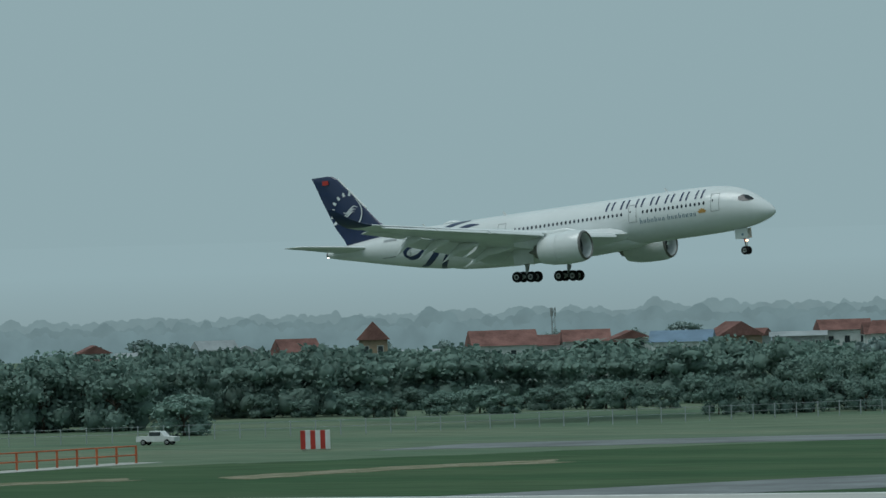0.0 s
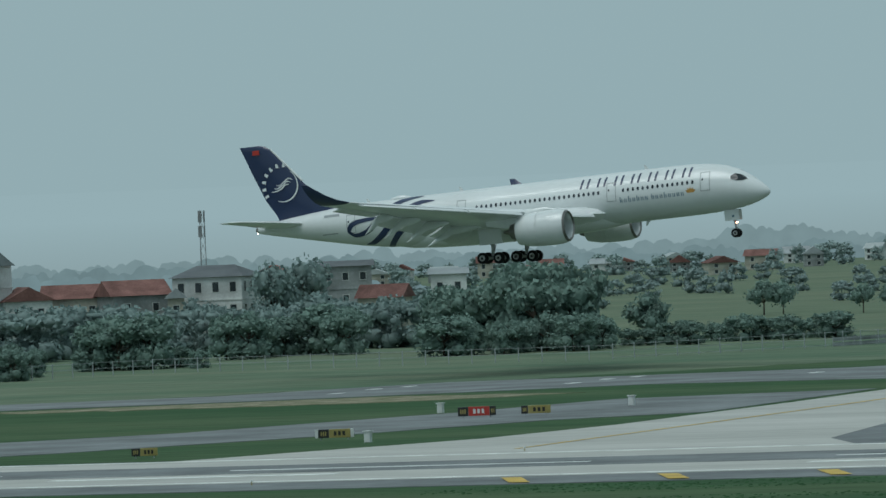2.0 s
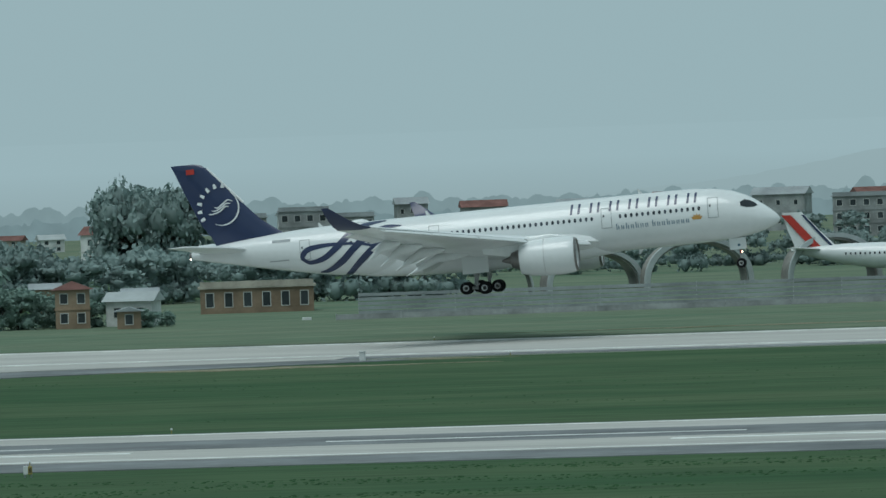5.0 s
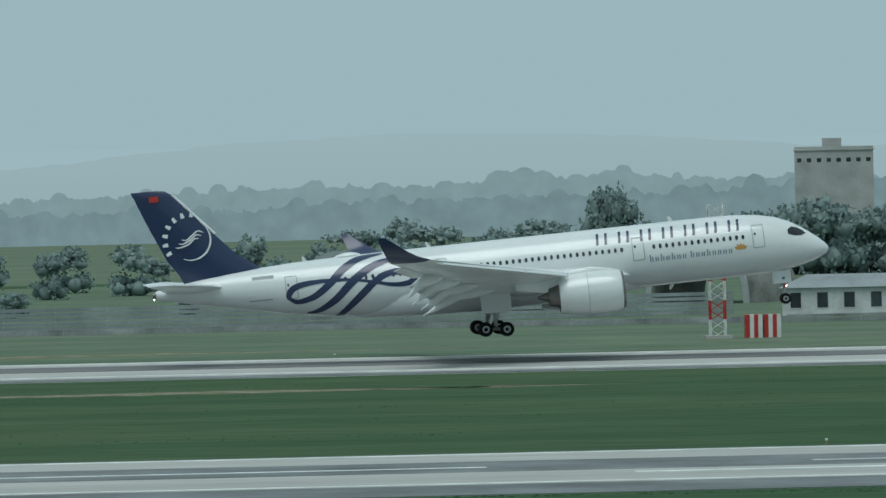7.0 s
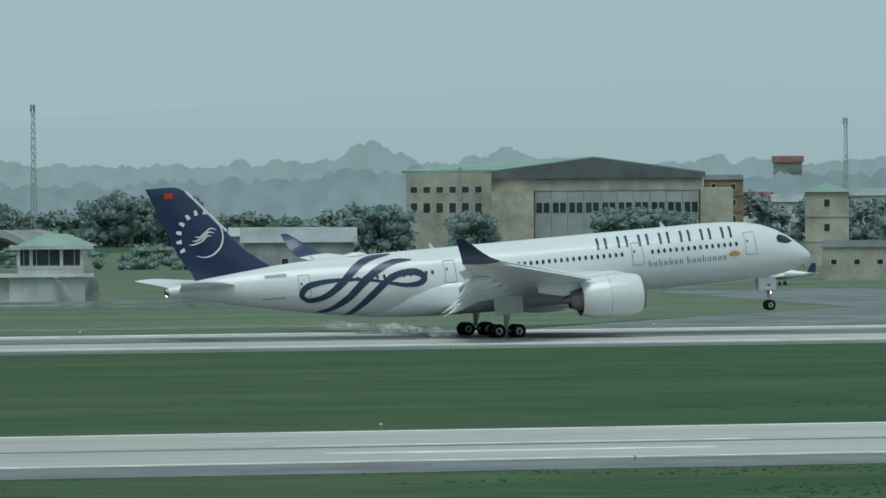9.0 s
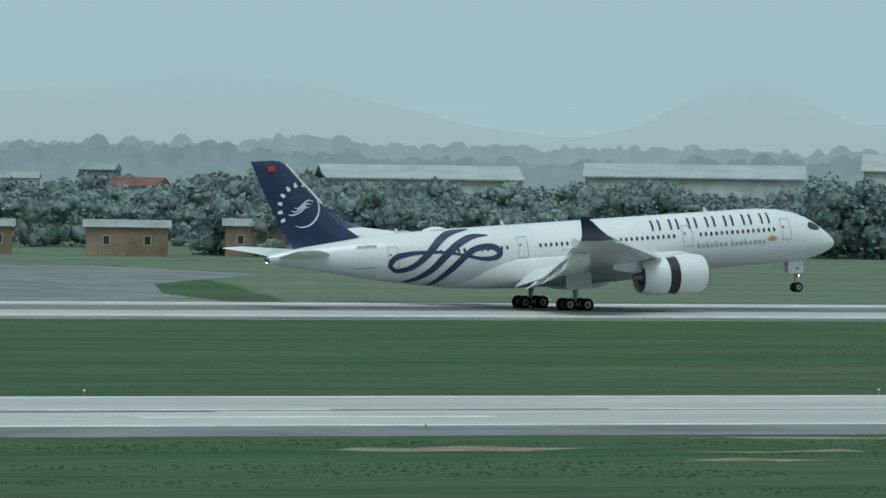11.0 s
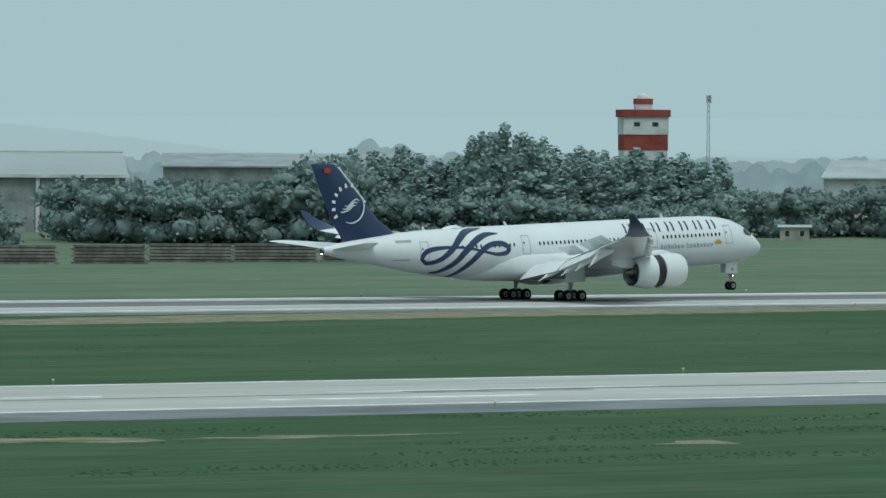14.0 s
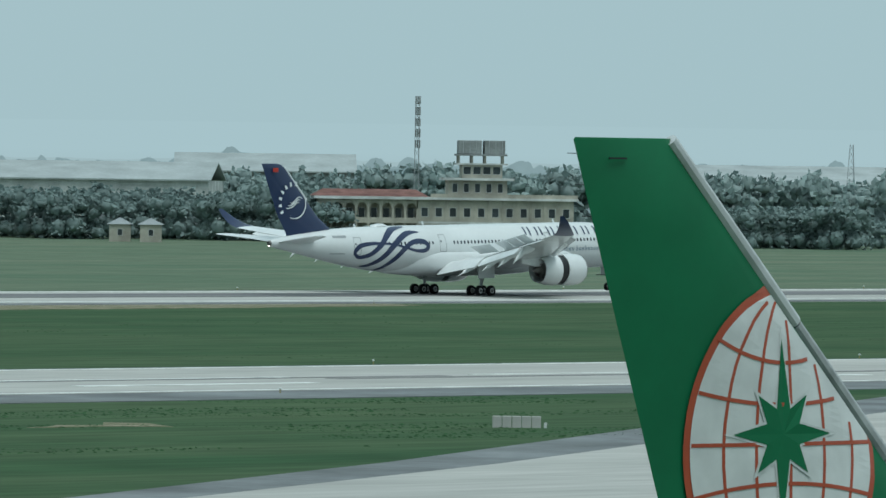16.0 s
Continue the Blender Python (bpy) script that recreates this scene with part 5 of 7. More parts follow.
def add_window(parent, x, y, z, w, h, side=False):
    bm = bmesh.new()
    t = 0.1
    if side:
        for q in ((-w / 2 - t, -w / 2, -h / 2, h / 2), (w / 2, w / 2 + t, -h / 2, h / 2), (-w / 2 - t, w / 2 + t, h / 2, h / 2 + t), (-w / 2 - t, w / 2 + t, -h / 2 - t, -h / 2)):
            box(bm, x - 0.02, x + 0.06, y + q[0], y + q[1], z + q[2], z + q[3])
    else:
        for q in ((-w / 2 - t, -w / 2, -h / 2, h / 2), (w / 2, w / 2 + t, -h / 2, h / 2), (-w / 2 - t, w / 2 + t, h / 2, h / 2 + t), (-w / 2 - t, w / 2 + t, -h / 2 - t, -h / 2)):
            box(bm, x + q[0], x + q[1], y - 0.06, y + 0.02, z + q[2], z + q[3])
    fr = part("window", bm, M["frame"], parent, "dark window with a pale frame")
    bm = bmesh.new()
    if side:
        box(bm, x - 0.02, x + 0.02, y - w / 2, y + w / 2, z - h / 2, z + h / 2)
    else:
        box(bm, x - w / 2, x + w / 2, y - 0.02, y + 0.02, z - h / 2, z + h / 2)
    part("pane", bm, M["pane"], fr)


def house(name, label, x, y, az, w, d, h, wall="wall_white", roof="tile_red", rise=2.0, kind="x", cols=3, floors=1, hip=0.0, turn=0.0, group="", win=(0.9, 1.2), sidecols=0, sill=0.0):
    """A small building whose front faces the airfield."""
    hs = base(name, label, "house" if name == "house" else "building", pose(x, y, 0, 0, 0, -az + turn), group)
    bm = bmesh.new()
    box(bm, -w / 2, w / 2, -d / 2, d / 2, -0.3, h)
    part("wall", bm, M[wall], hs, "")
    for k in range(1, floors):
        part("string_course", box(bmesh.new(), -w / 2 - 0.12, w / 2 + 0.12, -d / 2 - 0.12, d / 2 + 0.12, h * k / floors - 0.1, h * k / floors + 0.08), M[wall], hs)
    bm = bmesh.new()
    if kind == "flat":
        box(bm, -w / 2 - 0.3, w / 2 + 0.3, -d / 2 - 0.3, d / 2 + 0.3, h + 0.004, h + 0.3)
        box(bm, -w / 2, w / 2, -d / 2, -d / 2 + 0.2, h + 0.3, h + 1.0)
    else:
        gable(bm, w, d, h + 0.01, rise, 0.5, kind, hip)
    part("roof", bm, M[roof], hs, "")
    fh = h / floors
    for f in range(floors):
        for c in range(cols):
            add_window(hs, -w / 2 + w * (c + 0.5) / cols, -d / 2, sill or fh * f + fh * 0.55, min(win[0], w / cols * 0.6), min(win[1], fh * 0.55))
        for c in range(sidecols):
            add_window(hs, w / 2, -d / 2 + d * (c + 0.5) / sidecols, fh * f + fh * 0.55, min(win[0], d / sidecols * 0.6), min(win[1], fh * 0.55), True)
    return hs


V = "houses of the village"
HOUSES = [  # azimuth, range, width, depth, wall height, rise, wall, roof, ridge, floors, columns, turn
    (-33.25, 1150, 8.2, 7, 5.4, 1.6, "wall_ochre", "tile_red", "x", 2, 3, 18), (-33.0, 1165, 6.0, 6, 4.6, 2.0, "wall_grey", "tile_red", "y", 1, 2, -10), (-32.8, 1140, 4.8, 5, 5.0, 1.2, "wall_grey", "roof_blue", "x", 2, 2, 5),
    (-31.9, 1220, 6, 7, 6.5, 2.2, "wall_white", "tile_red", "x", 2, 2, 15), (-31.3, 1290, 5, 6, 7.5, 3.2, "wall_ochre", "tile_red", "y", 2, 2, 0), (-30.3, 1250, 10.6, 9, 6.3, 2.6, "wall_white", "tile_red", "x", 2, 4, 8), (-29.95, 1262, 5, 7, 6, 1.8, "wall_white", "tile_red", "x", 2, 2, -12),
    (-29.65, 1255, 7.4, 7, 6.6, 2.0, "wall_white", "tile_red", "x", 2, 3, 4), (-28.9, 1235, 9.8, 8, 6.3, 1.9, "wall_white", "roof_blue", "x", 2, 4, -5), (-28.5, 1250, 7.6, 7, 6.9, 2.4, "wall_ochre", "tile_red", "y", 2, 2, 20),
    (-28.0, 1265, 9, 7, 6.4, 0.8, "wall_grey", "roof_grey", "x", 2, 4, 0), (-27.65, 1270, 8.4, 7, 7.2, 1.8, "wall_white", "tile_red", "x", 2, 3, 10), (-27.2, 1230, 9, 8, 6.8, 2.2, "wall_white", "tile_red", "x", 2, 3, -10),
    (-25.8, 1150, 7.4, 8, 8.0, 2.2, "wall_white", "tile_red", "y", 2, 2, 12), (-25.4, 1158, 9.6, 8, 8.0, 2.2, "wall_cream", "tile_red", "x", 2, 3, -8), (-24.95, 1150, 9.2, 9, 8.2, 2.4, "wall_grey", "tile_red", "x", 2, 2, 16), (-24.62, 1142, 2.6, 5, 7.6, 1.6, "wall_cream", "roof_grey", "y", 2, 1, 0),
    (-27.3, 1240, 8, 7, 6.6, 2.0, "wall_white", "tile_red", "x", 2, 3, 5), (-26.9, 1225, 9, 7, 6.2, 1.8, "wall_grey", "tile_red", "x", 2, 3, -4), (-23.9, 1180, 8, 8, 6.8, 2.0, "wall_white", "roof_grey", "x", 2, 2, 10), (-23.3, 1210, 8.6, 7, 11.0, 0.9, "wall_grey", "roof_dark", "x", 3, 3, 0),
    (-23.0, 1160, 7, 7, 6.2, 2.1, "wall_cream", "tile_red", "x", 2, 2, -15), (-22.5, 1240, 6, 7, 8.8, 1.0, "wall_white", "roof_grey", "x", 2, 2, 0), (-13.85, 1062, 10.5, 8, 2.9, 2.0, "wall_cream", "tile_red", "x", 1, 3, 6),
    (-12.95, 1055, 13.0, 8, 3.2, 2.2, "wall_ochre", "tile_red", "x", 1, 4, -4), (-13.05, 1000, 2.8, 3, 1.6, 0.4, "wall_cream", "roof_grey", "x", 1, 1, 0), (-11.35, 1000, 3.6, 5, 4.4, 0.8, "wall_ochre", "roof_grey", "x", 1, 1, 0)]
for az, r, w, d, h, rise, wall, roof, kd, fl, co, tn in HOUSES:
    look_of = {"wall_ochre": "ochre", "wall_grey": "grey", "wall_white": "white", "wall_cream": "cream", "brick": "brick"}[wall]
    roof_of = {"tile_red": "haze-muted red tiled", "roof_blue": "blue sheet", "roof_grey": "grey sheet", "roof_dark": "dark"}[roof]
    house("house", f"{look_of} village house with a {roof_of} roof behind trees", *at(1, az, r), az, w, d, h, wall, roof, rise, kd, co, fl, turn=tn, group=V)
hr = random.Random(12)
for k in range(84):
    az = -33.6 + 22.5 * (k + hr.random()) / 84
    r = hr.uniform(1330, 1600) if az < -24 else hr.uniform(1850, 2150)
    wl_, rf_ = hr.choice(["wall_white", "wall_cream", "wall_grey", "wall_white"]), hr.choice(["tile_red", "tile_red", "tile_red", "roof_grey", "roof_pale"])
    house("house", "small pale village house with a low roof far off", *at(1, az, r), az, hr.uniform(5, 8.5), 5, hr.uniform(2.4, 4.2), wl_, rf_, hr.uniform(1.2, 2.2), hr.choice("xy"), 2, 2, turn=hr.uniform(-25, 25), group=V)
for k in range(26):
    az = -11 + 18 * (k + hr.random()) / 26 if k < 14 else 17 + 6 * (k - 14 + hr.random()) / 12
    house("house", "small pale village house with a low roof far off", *at(1 if k < 14 else 2, az, hr.uniform(1500, 2000)), az, hr.uniform(8, 14), 8, hr.uniform(6, 9), hr.choice(["wall_white", "wall_grey"]), hr.choice(["tile_red", "roof_grey"]), 1.8, "x", 3, 2, turn=hr.uniform(-20, 20), group=V)

# the tall white house with open loggias
tall = house("building", "tall white four-storey house with open loggias and a grey gable roof", *at(1, -26.25, 1150), -26.25, 11.6, 9, 13.6, "wall_white", "roof_grey", 2.4, "x", 2, 4, turn=-32, win=(1.0, 1.4))
for f, (x0, x1) in enumerate(((0.6, 4.6), (0.6, 4.6), (0.6, 4.6), (-5.0, 5.0))):
    bm = bmesh.new()
    z = 3.4 * f + 0.7
    box(bm, x0, x1, -4.52, -4.46, z + 0.9, z + 2.4)
    lg = part("loggia", bm, M["pane"], tall, "deep dark loggia opening")
    bm = bmesh.new()
    box(bm, x0 - 0.2, x1 + 0.2, -5.3, -4.5, z - 0.1, z + 0.1)
    box(bm, x0 - 0.2, x1 + 0.2, -5.3, -5.2, z + 0.1, z + 0.9)
    part("balcony", bm, M["wall_white"], tall, "white balcony parapet")
white2 = house("building", "white three-storey villa with a dark overhanging roof", *at(1, -24.3, 1150), -24.3, 11.4, 9, 10.6, "wall_white", "roof_dark", 1.8, "x", 4, 3, hip=0.5, turn=-20, win=(1.0, 1.5), sidecols=3)

# the low white guard house with a red roof
gh = house("building", "low white guard house with a flat eave and red roof", *at(1, -14.75, 1014), -14.75, 11.5, 8, 3.4, "wall_white", "wall_white", 0.4, "flat", 3, 1, turn=-4)
bm = gable(bmesh.new(), 9.0, 6.0, 4.4, 1.1, 0.3, "x", 0.4)
part("upper_roof", bm, M["tile_red"], gh, "red tiled roof muted for haze")
house("building", "small pale annexe with a red roof", *at(1, -15.35, 1012), -15.35, 6, 5, 2.9, "wall_cream", "tile_red", 1.0, "x", 1, 1)

# the yellow house with a tower and the long ochre barracks
ty = house("building", "ochre tower house with a small red pyramid roof", *at(1, -11.15, 951), -11.15, 4.4, 4.4, 5.0, "wall_ochre", "tile_red", 1.1, "x", 2, 2, hip=1.0)
house("building", "white cottage beside the tower house", *at(1, -10.68, 956), -10.68, 6.0, 5, 3.2, "wall_white", "roof_pale", 1.2, "x", 2, 1, turn=-15)
house("building", "small ochre hut beside the cottage", *at(1, -10.72, 938), -10.72, 3.0, 3, 2.2, "wall_ochre", "roof_grey", 0.6, "y", 1, 1)
house("building", "long ochre barracks with blue doors and a pale flat roof", *at(1, -9.72, 1018), -9.72, 15.5, 8, 3.4, "wall_ochre", "wall_cream", 1.0, "flat", 6, 1, win=(1.0, 1.9))
house("building", "ochre side wing of the barracks", *at(1, -10.62, 1022), -10.62, 4.4, 7, 3.2, "wall_ochre", "roof_grey", 0.6, "x", 1, 1)
for az, r, w, h in ((-9.75, 1600, 9, 9), (-9.3, 1610, 11, 10), (-8.9, 1600, 8, 8.5), (-5.0, 1650, 12, 9)):
    house("building", "pale four-storey block in the haze", *at(1, az, r), az, w, 9, h, "wall_grey", "roof_grey", 0.6, "flat", 4, 3, win=(1.2, 1.3))

# far block and the low houses by the shelters
bk = house("building", "grey apartment block with a roof hut in the haze", *at(2, 7.25, 1900), 7.25, 20.4, 12, 23, "wall_pale", "wall_pale", 0.8, "flat", 8, 1, win=(1.2, 1.1), sill=20.5)
bm = box(bmesh.new(), -3, 2, -2, 3, 23.3, 26.2)
part("roof_hut", bm, M["wall_pale"], bk)
house("building", "low white guard post with a grey hipped roof", *at(2, 8.3, 893), 8.3, 33, 7, 3.4, "wall_white", "roof_grey", 1.6, "x", 10, 1, hip=0.2, win=(1.3, 2.2))
house("building", "long low shed with a pale roof", *at(2, 14.75, 1378), 14.75, 18, 9, 3.4, "wall_grey", "roof_pale", 1.6, "x", 3, 1)
house("building", "long low brick shed with a grey roof", *at(2, 14.9, 1010), 14.9, 15, 8, 6.2, "wall_grey", "roof_grey", 2.0, "x", 4, 1)
house("building", "long low wall-like store with small openings", *at(2, 19.95, 1046), 19.95, 36, 6, 4.6, "wall_cream", "roof_grey", 0.4, "flat", 11, 1, win=(0.8, 0.7))
house("building", "square cream tower with a hipped green roof", *at(2, 19.0, 1185), 19.0, 7.0, 7, 11.8, "wall_cream", "roof_green", 1.6, "x", 1, 3, hip=1.0)
house("building", "ochre brick stack of rooms among trees", *at(2, 18.2, 1500), 18.2, 8, 6, 13, "wall_ochre", "roof_grey", 1, "flat", 2, 4)
house("building", "pale terrace with a red roof far off", *at(2, 18.7, 2310), 18.7, 9, 8, 16, "wall_grey", "tile_red", 2, "x", 0, 5)
for az, r, w, h in ((26.39, 1125, 15, 3.6), (27.45, 1125, 7.6, 3.0), (22.6, 1080, 12, 4.2), (23.6, 1090, 9, 4.5), (21.5, 1090, 8, 4)):
    house("building", "small ochre hut half hidden by trees", *at(2, az, r), az, w, 5, h, "wall_ochre", "roof_grey", 1.1, "x", 2, 1)


def pavilion():
    """Two-storey white watch pavilion with an open upper deck."""
    x, y = at(2, 13.02, 881)
    pv = base("watch_pavilion", "white two-storey watch pavilion with an open glazed deck and hipped roof", "building", pose(x, y, 0, 0, 0, -13))
    part("lower_wall", box(box(bmesh.new(), -5.6, 3.4, -3, 3, -0.2, 3.7), -8.5, -5.6, -2.4, 3, -0.2, 3.5), M["wall_white"], pv)
    part("deck_slab", box(bmesh.new(), -8.5, 4.4, -3.6, 3.4, 3.7, 4.05), M["wall_white"], pv)
    part("parapet", box(bmesh.new(), -4.6, 3.2, -2.9, 2.9, 4.05, 5.0), M["wall_white"], pv)
    for px in (-4.5, -3.0, 0.6, 3.0):
        for py in (-2.7, 2.7):
            part("column", box(bmesh.new(), px - 0.2, px + 0.2, py - 0.2, py + 0.2, 5.0, 7.0), M["wall_white"], pv)
    part("glazing", box(bmesh.new(), -4.3, 2.9, -2.5, 2.5, 5.0, 6.95), M["pane"], pv, "dark glazing")
    for k in range(5):
        part("mullion", box(bmesh.new(), -3.9 + k * 1.5, -3.82 + k * 1.5, -2.62, -2.5, 5.0, 6.95), M["frame"], pv)
    part("rail", box(box(bmesh.new(), -8.4, 4.3, -3.55, -3.5, 4.6, 4.7), -8.4, 4.3, -3.55, -3.5, 5.05, 5.12), M["steel"], pv)
    part("eave", box(bmesh.new(), -5.6, 4.4, -3.6, 3.6, 7.0, 7.4), M["wall_white"], pv)
    part("roof", gable(bmesh.new(), 9.4, 6.8, 7.41, 1.4, 0.1, "x", 0.7), M["roof_green"], pv, "pale green hipped roof")
    bm = bmesh.new()
    for k in range(9):
        box(bm, -0.2 + k * 0.34, 0.14 + k * 0.34, -4.6, -3.65, 3.5 - k * 0.4, 3.7 - k * 0.4)
    part("stairs", bm, M["wall_white"], pv, "outside stair")


pavilion()


def hangar():
    x, y = at(2, 17.0, 1436)
    hg = base("hangar", "large old hangar with dark gable, pale doors and stone side wings", "building", pose(x, y, 0, 0, 0, -17))
    part("side_wing", box(bmesh.new(), -31.5, -15, -8, 30, -0.2, 14.8), M["wall_cream"], hg, "stained cream side wing")
    part("side_wing", box(bmesh.new(), 25.5, 31.8, -6, 24, -0.2, 11.6), M["wall_cream"], hg, "stained cream side wing")
    part("front_wing", box(bmesh.new(), -14.99, -6.8, -10, -0.1, -0.2, 11.2), M["wall_cream"], hg, "stained cream front wing")
    for r_, z in ((0, 11.6), (1, 8.1)):
        for k in range(6):
            add_window(hg, -30 + k * 2.5, -8, z, 1.3, 1.9 if r_ else 1.2)
    part("hall", box(bmesh.new(), -14.98, 25.4, 0, 34, -0.2, 14.4), M["roof_grey"], hg, "grey hall")
    part("band", box(bmesh.new(), -15.5, 26, -0.5, -0.02, 11.2, 13.6), M["wall_cream"], hg, "cream band over the doors")
    for k in range(10):
        dx = -6.6 + k * 3.2
        d = part("door_leaf", box(bmesh.new(), dx, dx + 3.1, -0.35 - (k % 2) * 0.08, -0.03, 0, 11.1), M["roof_pale"], hg, "pale blue-grey sliding door leaf")
        for q in range(2):
            part("pane", box(bmesh.new(), dx + 0.3 + q * 1.4, dx + 1.4 + q * 1.4, -0.45 - (k % 2) * 0.08, -0.36, 7.0, 8.9), M["pane"], d)
    rings = [[(-16.5, yy, 13.6), (5, yy, 13.6), (26.5, yy, 13.6), (26.5, yy, 14.6), (5, yy, 17.6), (-16.5, yy, 14.9)] for yy in (-1.2, 0.6)]
    part("gable", loft(rings), M["roof_dark"], hg, "dark slate gable")
    rings = [[(-32.5, yy, 14.9), (5, yy, 14.0), (26.6, yy, 14.0), (26.6, yy, 14.8), (5, yy, 17.85), (-14, yy, 17.0 if yy > 5 else 15.4), (-32.5, yy, 15.3)] for yy in (0.61, 34.5)]
    part("roof", loft(rings), M["roof_green"], hg, "pale green sheet roof")
    part("stack", tube(bmesh.new(), (-21, -8.5, 0), (-21, -8.5, 16), 0.25, 0.25), M["steel"], hg)


hangar()


def arch(x, y, az, span, rise, depth, label, turn=0, inner_w=0.9):
    """A hardened shelter: a thick half-round vault, open at both ends."""
    sh = base("aircraft_shelter", label, "shelter", pose(x, y, 0, 0, 0, -az + turn), "arched shelters")
    prof = []
    n = 24
    for k in range(n + 1):
        q = math.pi * k / n
        prof.append((span / 2 * math.cos(q), rise * math.sin(q) ** 0.8))
    inner = [(px * inner_w, pz * (inner_w - 0.02)) for px, pz in reversed(prof)]
    part("vault", loft([[(px, yy, pz) for px, pz in prof + inner] for yy in (0, depth)]), M["shelter"], sh, "thick weathered concrete vault", True)
    prof2 = [(px * (1.93 - inner_w), pz * (1.93 - inner_w) if pz > 0.01 else 0) for px, pz in prof]
    inn2 = [(px * (inner_w + 0.03), pz * (inner_w + 0.03)) for px, pz in reversed(prof)]
    part("rim", loft([[(px, yy, pz) for px, pz in prof2 + inn2] for yy in (-0.5, -0.004)]), M["roof_pale"], sh, "pale rim round the mouth", True)
    return sh


for az, r, span, rise, dep, tn in ((-7.1, 1102, 15.5, 6.0, 3, 25), (-6.3, 1106, 17.5, 7.2, 2, 25), (-5.25, 1110, 15, 7, 3, 25), (-4.2, 1110, 16, 7, 14, 20)):
    arch(*at(1, az, r), az, span, rise, dep, "open arched aircraft shelter frame of pale concrete", tn)
arch(*at(1, -8.01, 1095), -8.01, 17.2, 6.6, 2.2, "tall open shelter arch of thin pale concrete behind the fence", 14, 0.965)
for az, r, span, rise, dep, tn in ((3.7, 985, 15, 8.0, 16, -25), (5.0, 960, 16, 8.4, 16, -25), (6.5, 985, 15, 8.2, 16, -25), (10.3, 950, 14, 8.6, 16, -25), (9.05, 992, 14, 6.8, 16, -20), (9.9, 1010, 14, 6.6, 16, -20), (10.8, 1072, 18, 6.8, 16, -20), (11.8, 1085, 18, 6.8, 16, -20), (12.5, 905, 17, 9.0, 14, -25)):
    arch(*at(2, az, r), az, span, rise, dep, "weathered concrete aircraft shelter with an arched mouth", tn)

# ---- warehouses and the big terminal roof ----


def warehouse(az, r, w, d, h, rise, wall, roof, label, turn=0.0, ribs=0):
    x, y = at(2, az, r)
    wh = base("warehouse", label, "warehouse", pose(x, y, 0, 0, 0, -az + turn), "pale warehouses")
    part("wall", box(bmesh.new(), -w / 2, w / 2, 0, d, -0.2, h), M[wall], wh)
    part("roof", roof_slope(w, d, h, rise), M[roof], wh, "pale sheet roof")
    for k in range(ribs):
        xx = -w / 2 + w * (k + 0.5) / ribs
        bm = bmesh.new()
        vs = [bm.verts.new(p) for p in ((xx - 0.25, -1.0, h + 0.06), (xx + 0.25, -1.0, h + 0.06), (xx + 0.25, d / 2, h + rise + 0.06), (xx - 0.25, d / 2, h + rise + 0.06), (xx - 0.25, -1.0, h + 0.3), (xx + 0.25, -1.0, h + 0.3), (xx + 0.25, d / 2, h + rise + 0.3), (xx - 0.25, d / 2, h + rise + 0.3))]
        for q in ((4, 5, 6, 7), (0, 1, 5, 4), (1, 2, 6, 5), (3, 0, 4, 7)):
            bm.faces.new([vs[i] for i in q])
        part("roof_rib", bm, M["wall_white"], wh)
    n = max(2, int(w / 9))
    for k in range(n):
        part("bay_door", box(bmesh.new(), -w / 2 + w * (k + 0.25) / n, -w / 2 + w * (k + 0.75) / n, -0.1, -0.01, 0, h * 0.55), M["roof_grey"] if k % 2 else M["pane"], wh)
    return wh


def roof_slope(w, d, h, rise):
    rings = [[(x, -1.0, h), (x, d / 2, h + rise), (x, d + 1.0, h), (x, d + 1.0, h + 0.35), (x, d / 2, h + rise + 0.4), (x, -1.0, h + 0.35)] for x in (-w / 2 - 0.6, w / 2 + 0.6)]
    return loft(rings)


big = warehouse(32.45, 1600, 116, 70, 12.2, 4.9, "wall_grey", "roof_sheet", "huge low terminal with a pale ribbed sheet roof", 0, 46)
part("fascia", box(bmesh.new(), -58.8, 58.8, -1.35, -1.02, 11.9, 12.6), M["wall_white"], big, "long white eave fascia")
part("ridge_cap", box(bmesh.new(), -58.8, 58.8, 34.3, 35.7, 17.52, 17.8), M["wall_white"], big, "white ridge cap")
part("end_slope", loft([[(-59.0, -1.0, 12.2), (-59.0, 35, 17.2), (-59.2, 35, 17.2), (-59.2, -1.0, 12.0)], [(-70.0, -1.0, 8.2), (-70.0, 30, 9.4), (-70.2, 30, 9.3), (-70.2, -1.0, 8.1)]]), M["roof_sheet"], big, "pale sloping roof end")
part("end_wall", box(bmesh.new(), -70, -58.3, 0, 30, -0.2, 8.1), M["wall_grey"], big)
for k_ in range(14):
    part("front_column", box(bmesh.new(), -56 + k_ * 8.6, -55.2 + k_ * 8.6, -0.9, -0.1, -0.1, 12.1), M["wall_white"], big)
warehouse(30.75, 1550, 34, 20, 7.5, 2.2, "wall_white", "roof_pale", "white goods shed in front of the terminal")
warehouse(32.2, 1530, 50, 12, 5.0, 3.5, "wall_grey", "roof_grey", "grey loading shed with a sagging roof")
warehouse(27.0, 1750, 52, 40, 9.5, 3.0, "wall_white", "roof_pale", "pale warehouse in the haze")
warehouse(24.9, 1720, 46, 40, 8.5, 3.0, "wall_white", "roof_pale", "pale warehouse in the haze", 4)
warehouse(29.0, 1820, 44, 40, 11.5, 4.0, "wall_white", "roof_pale", "grey warehouse in the haze")
warehouse(40.9, 1720, 58, 40, 12, 4.0, "wall_white", "roof_pale", "pale warehouse in the haze", -6)
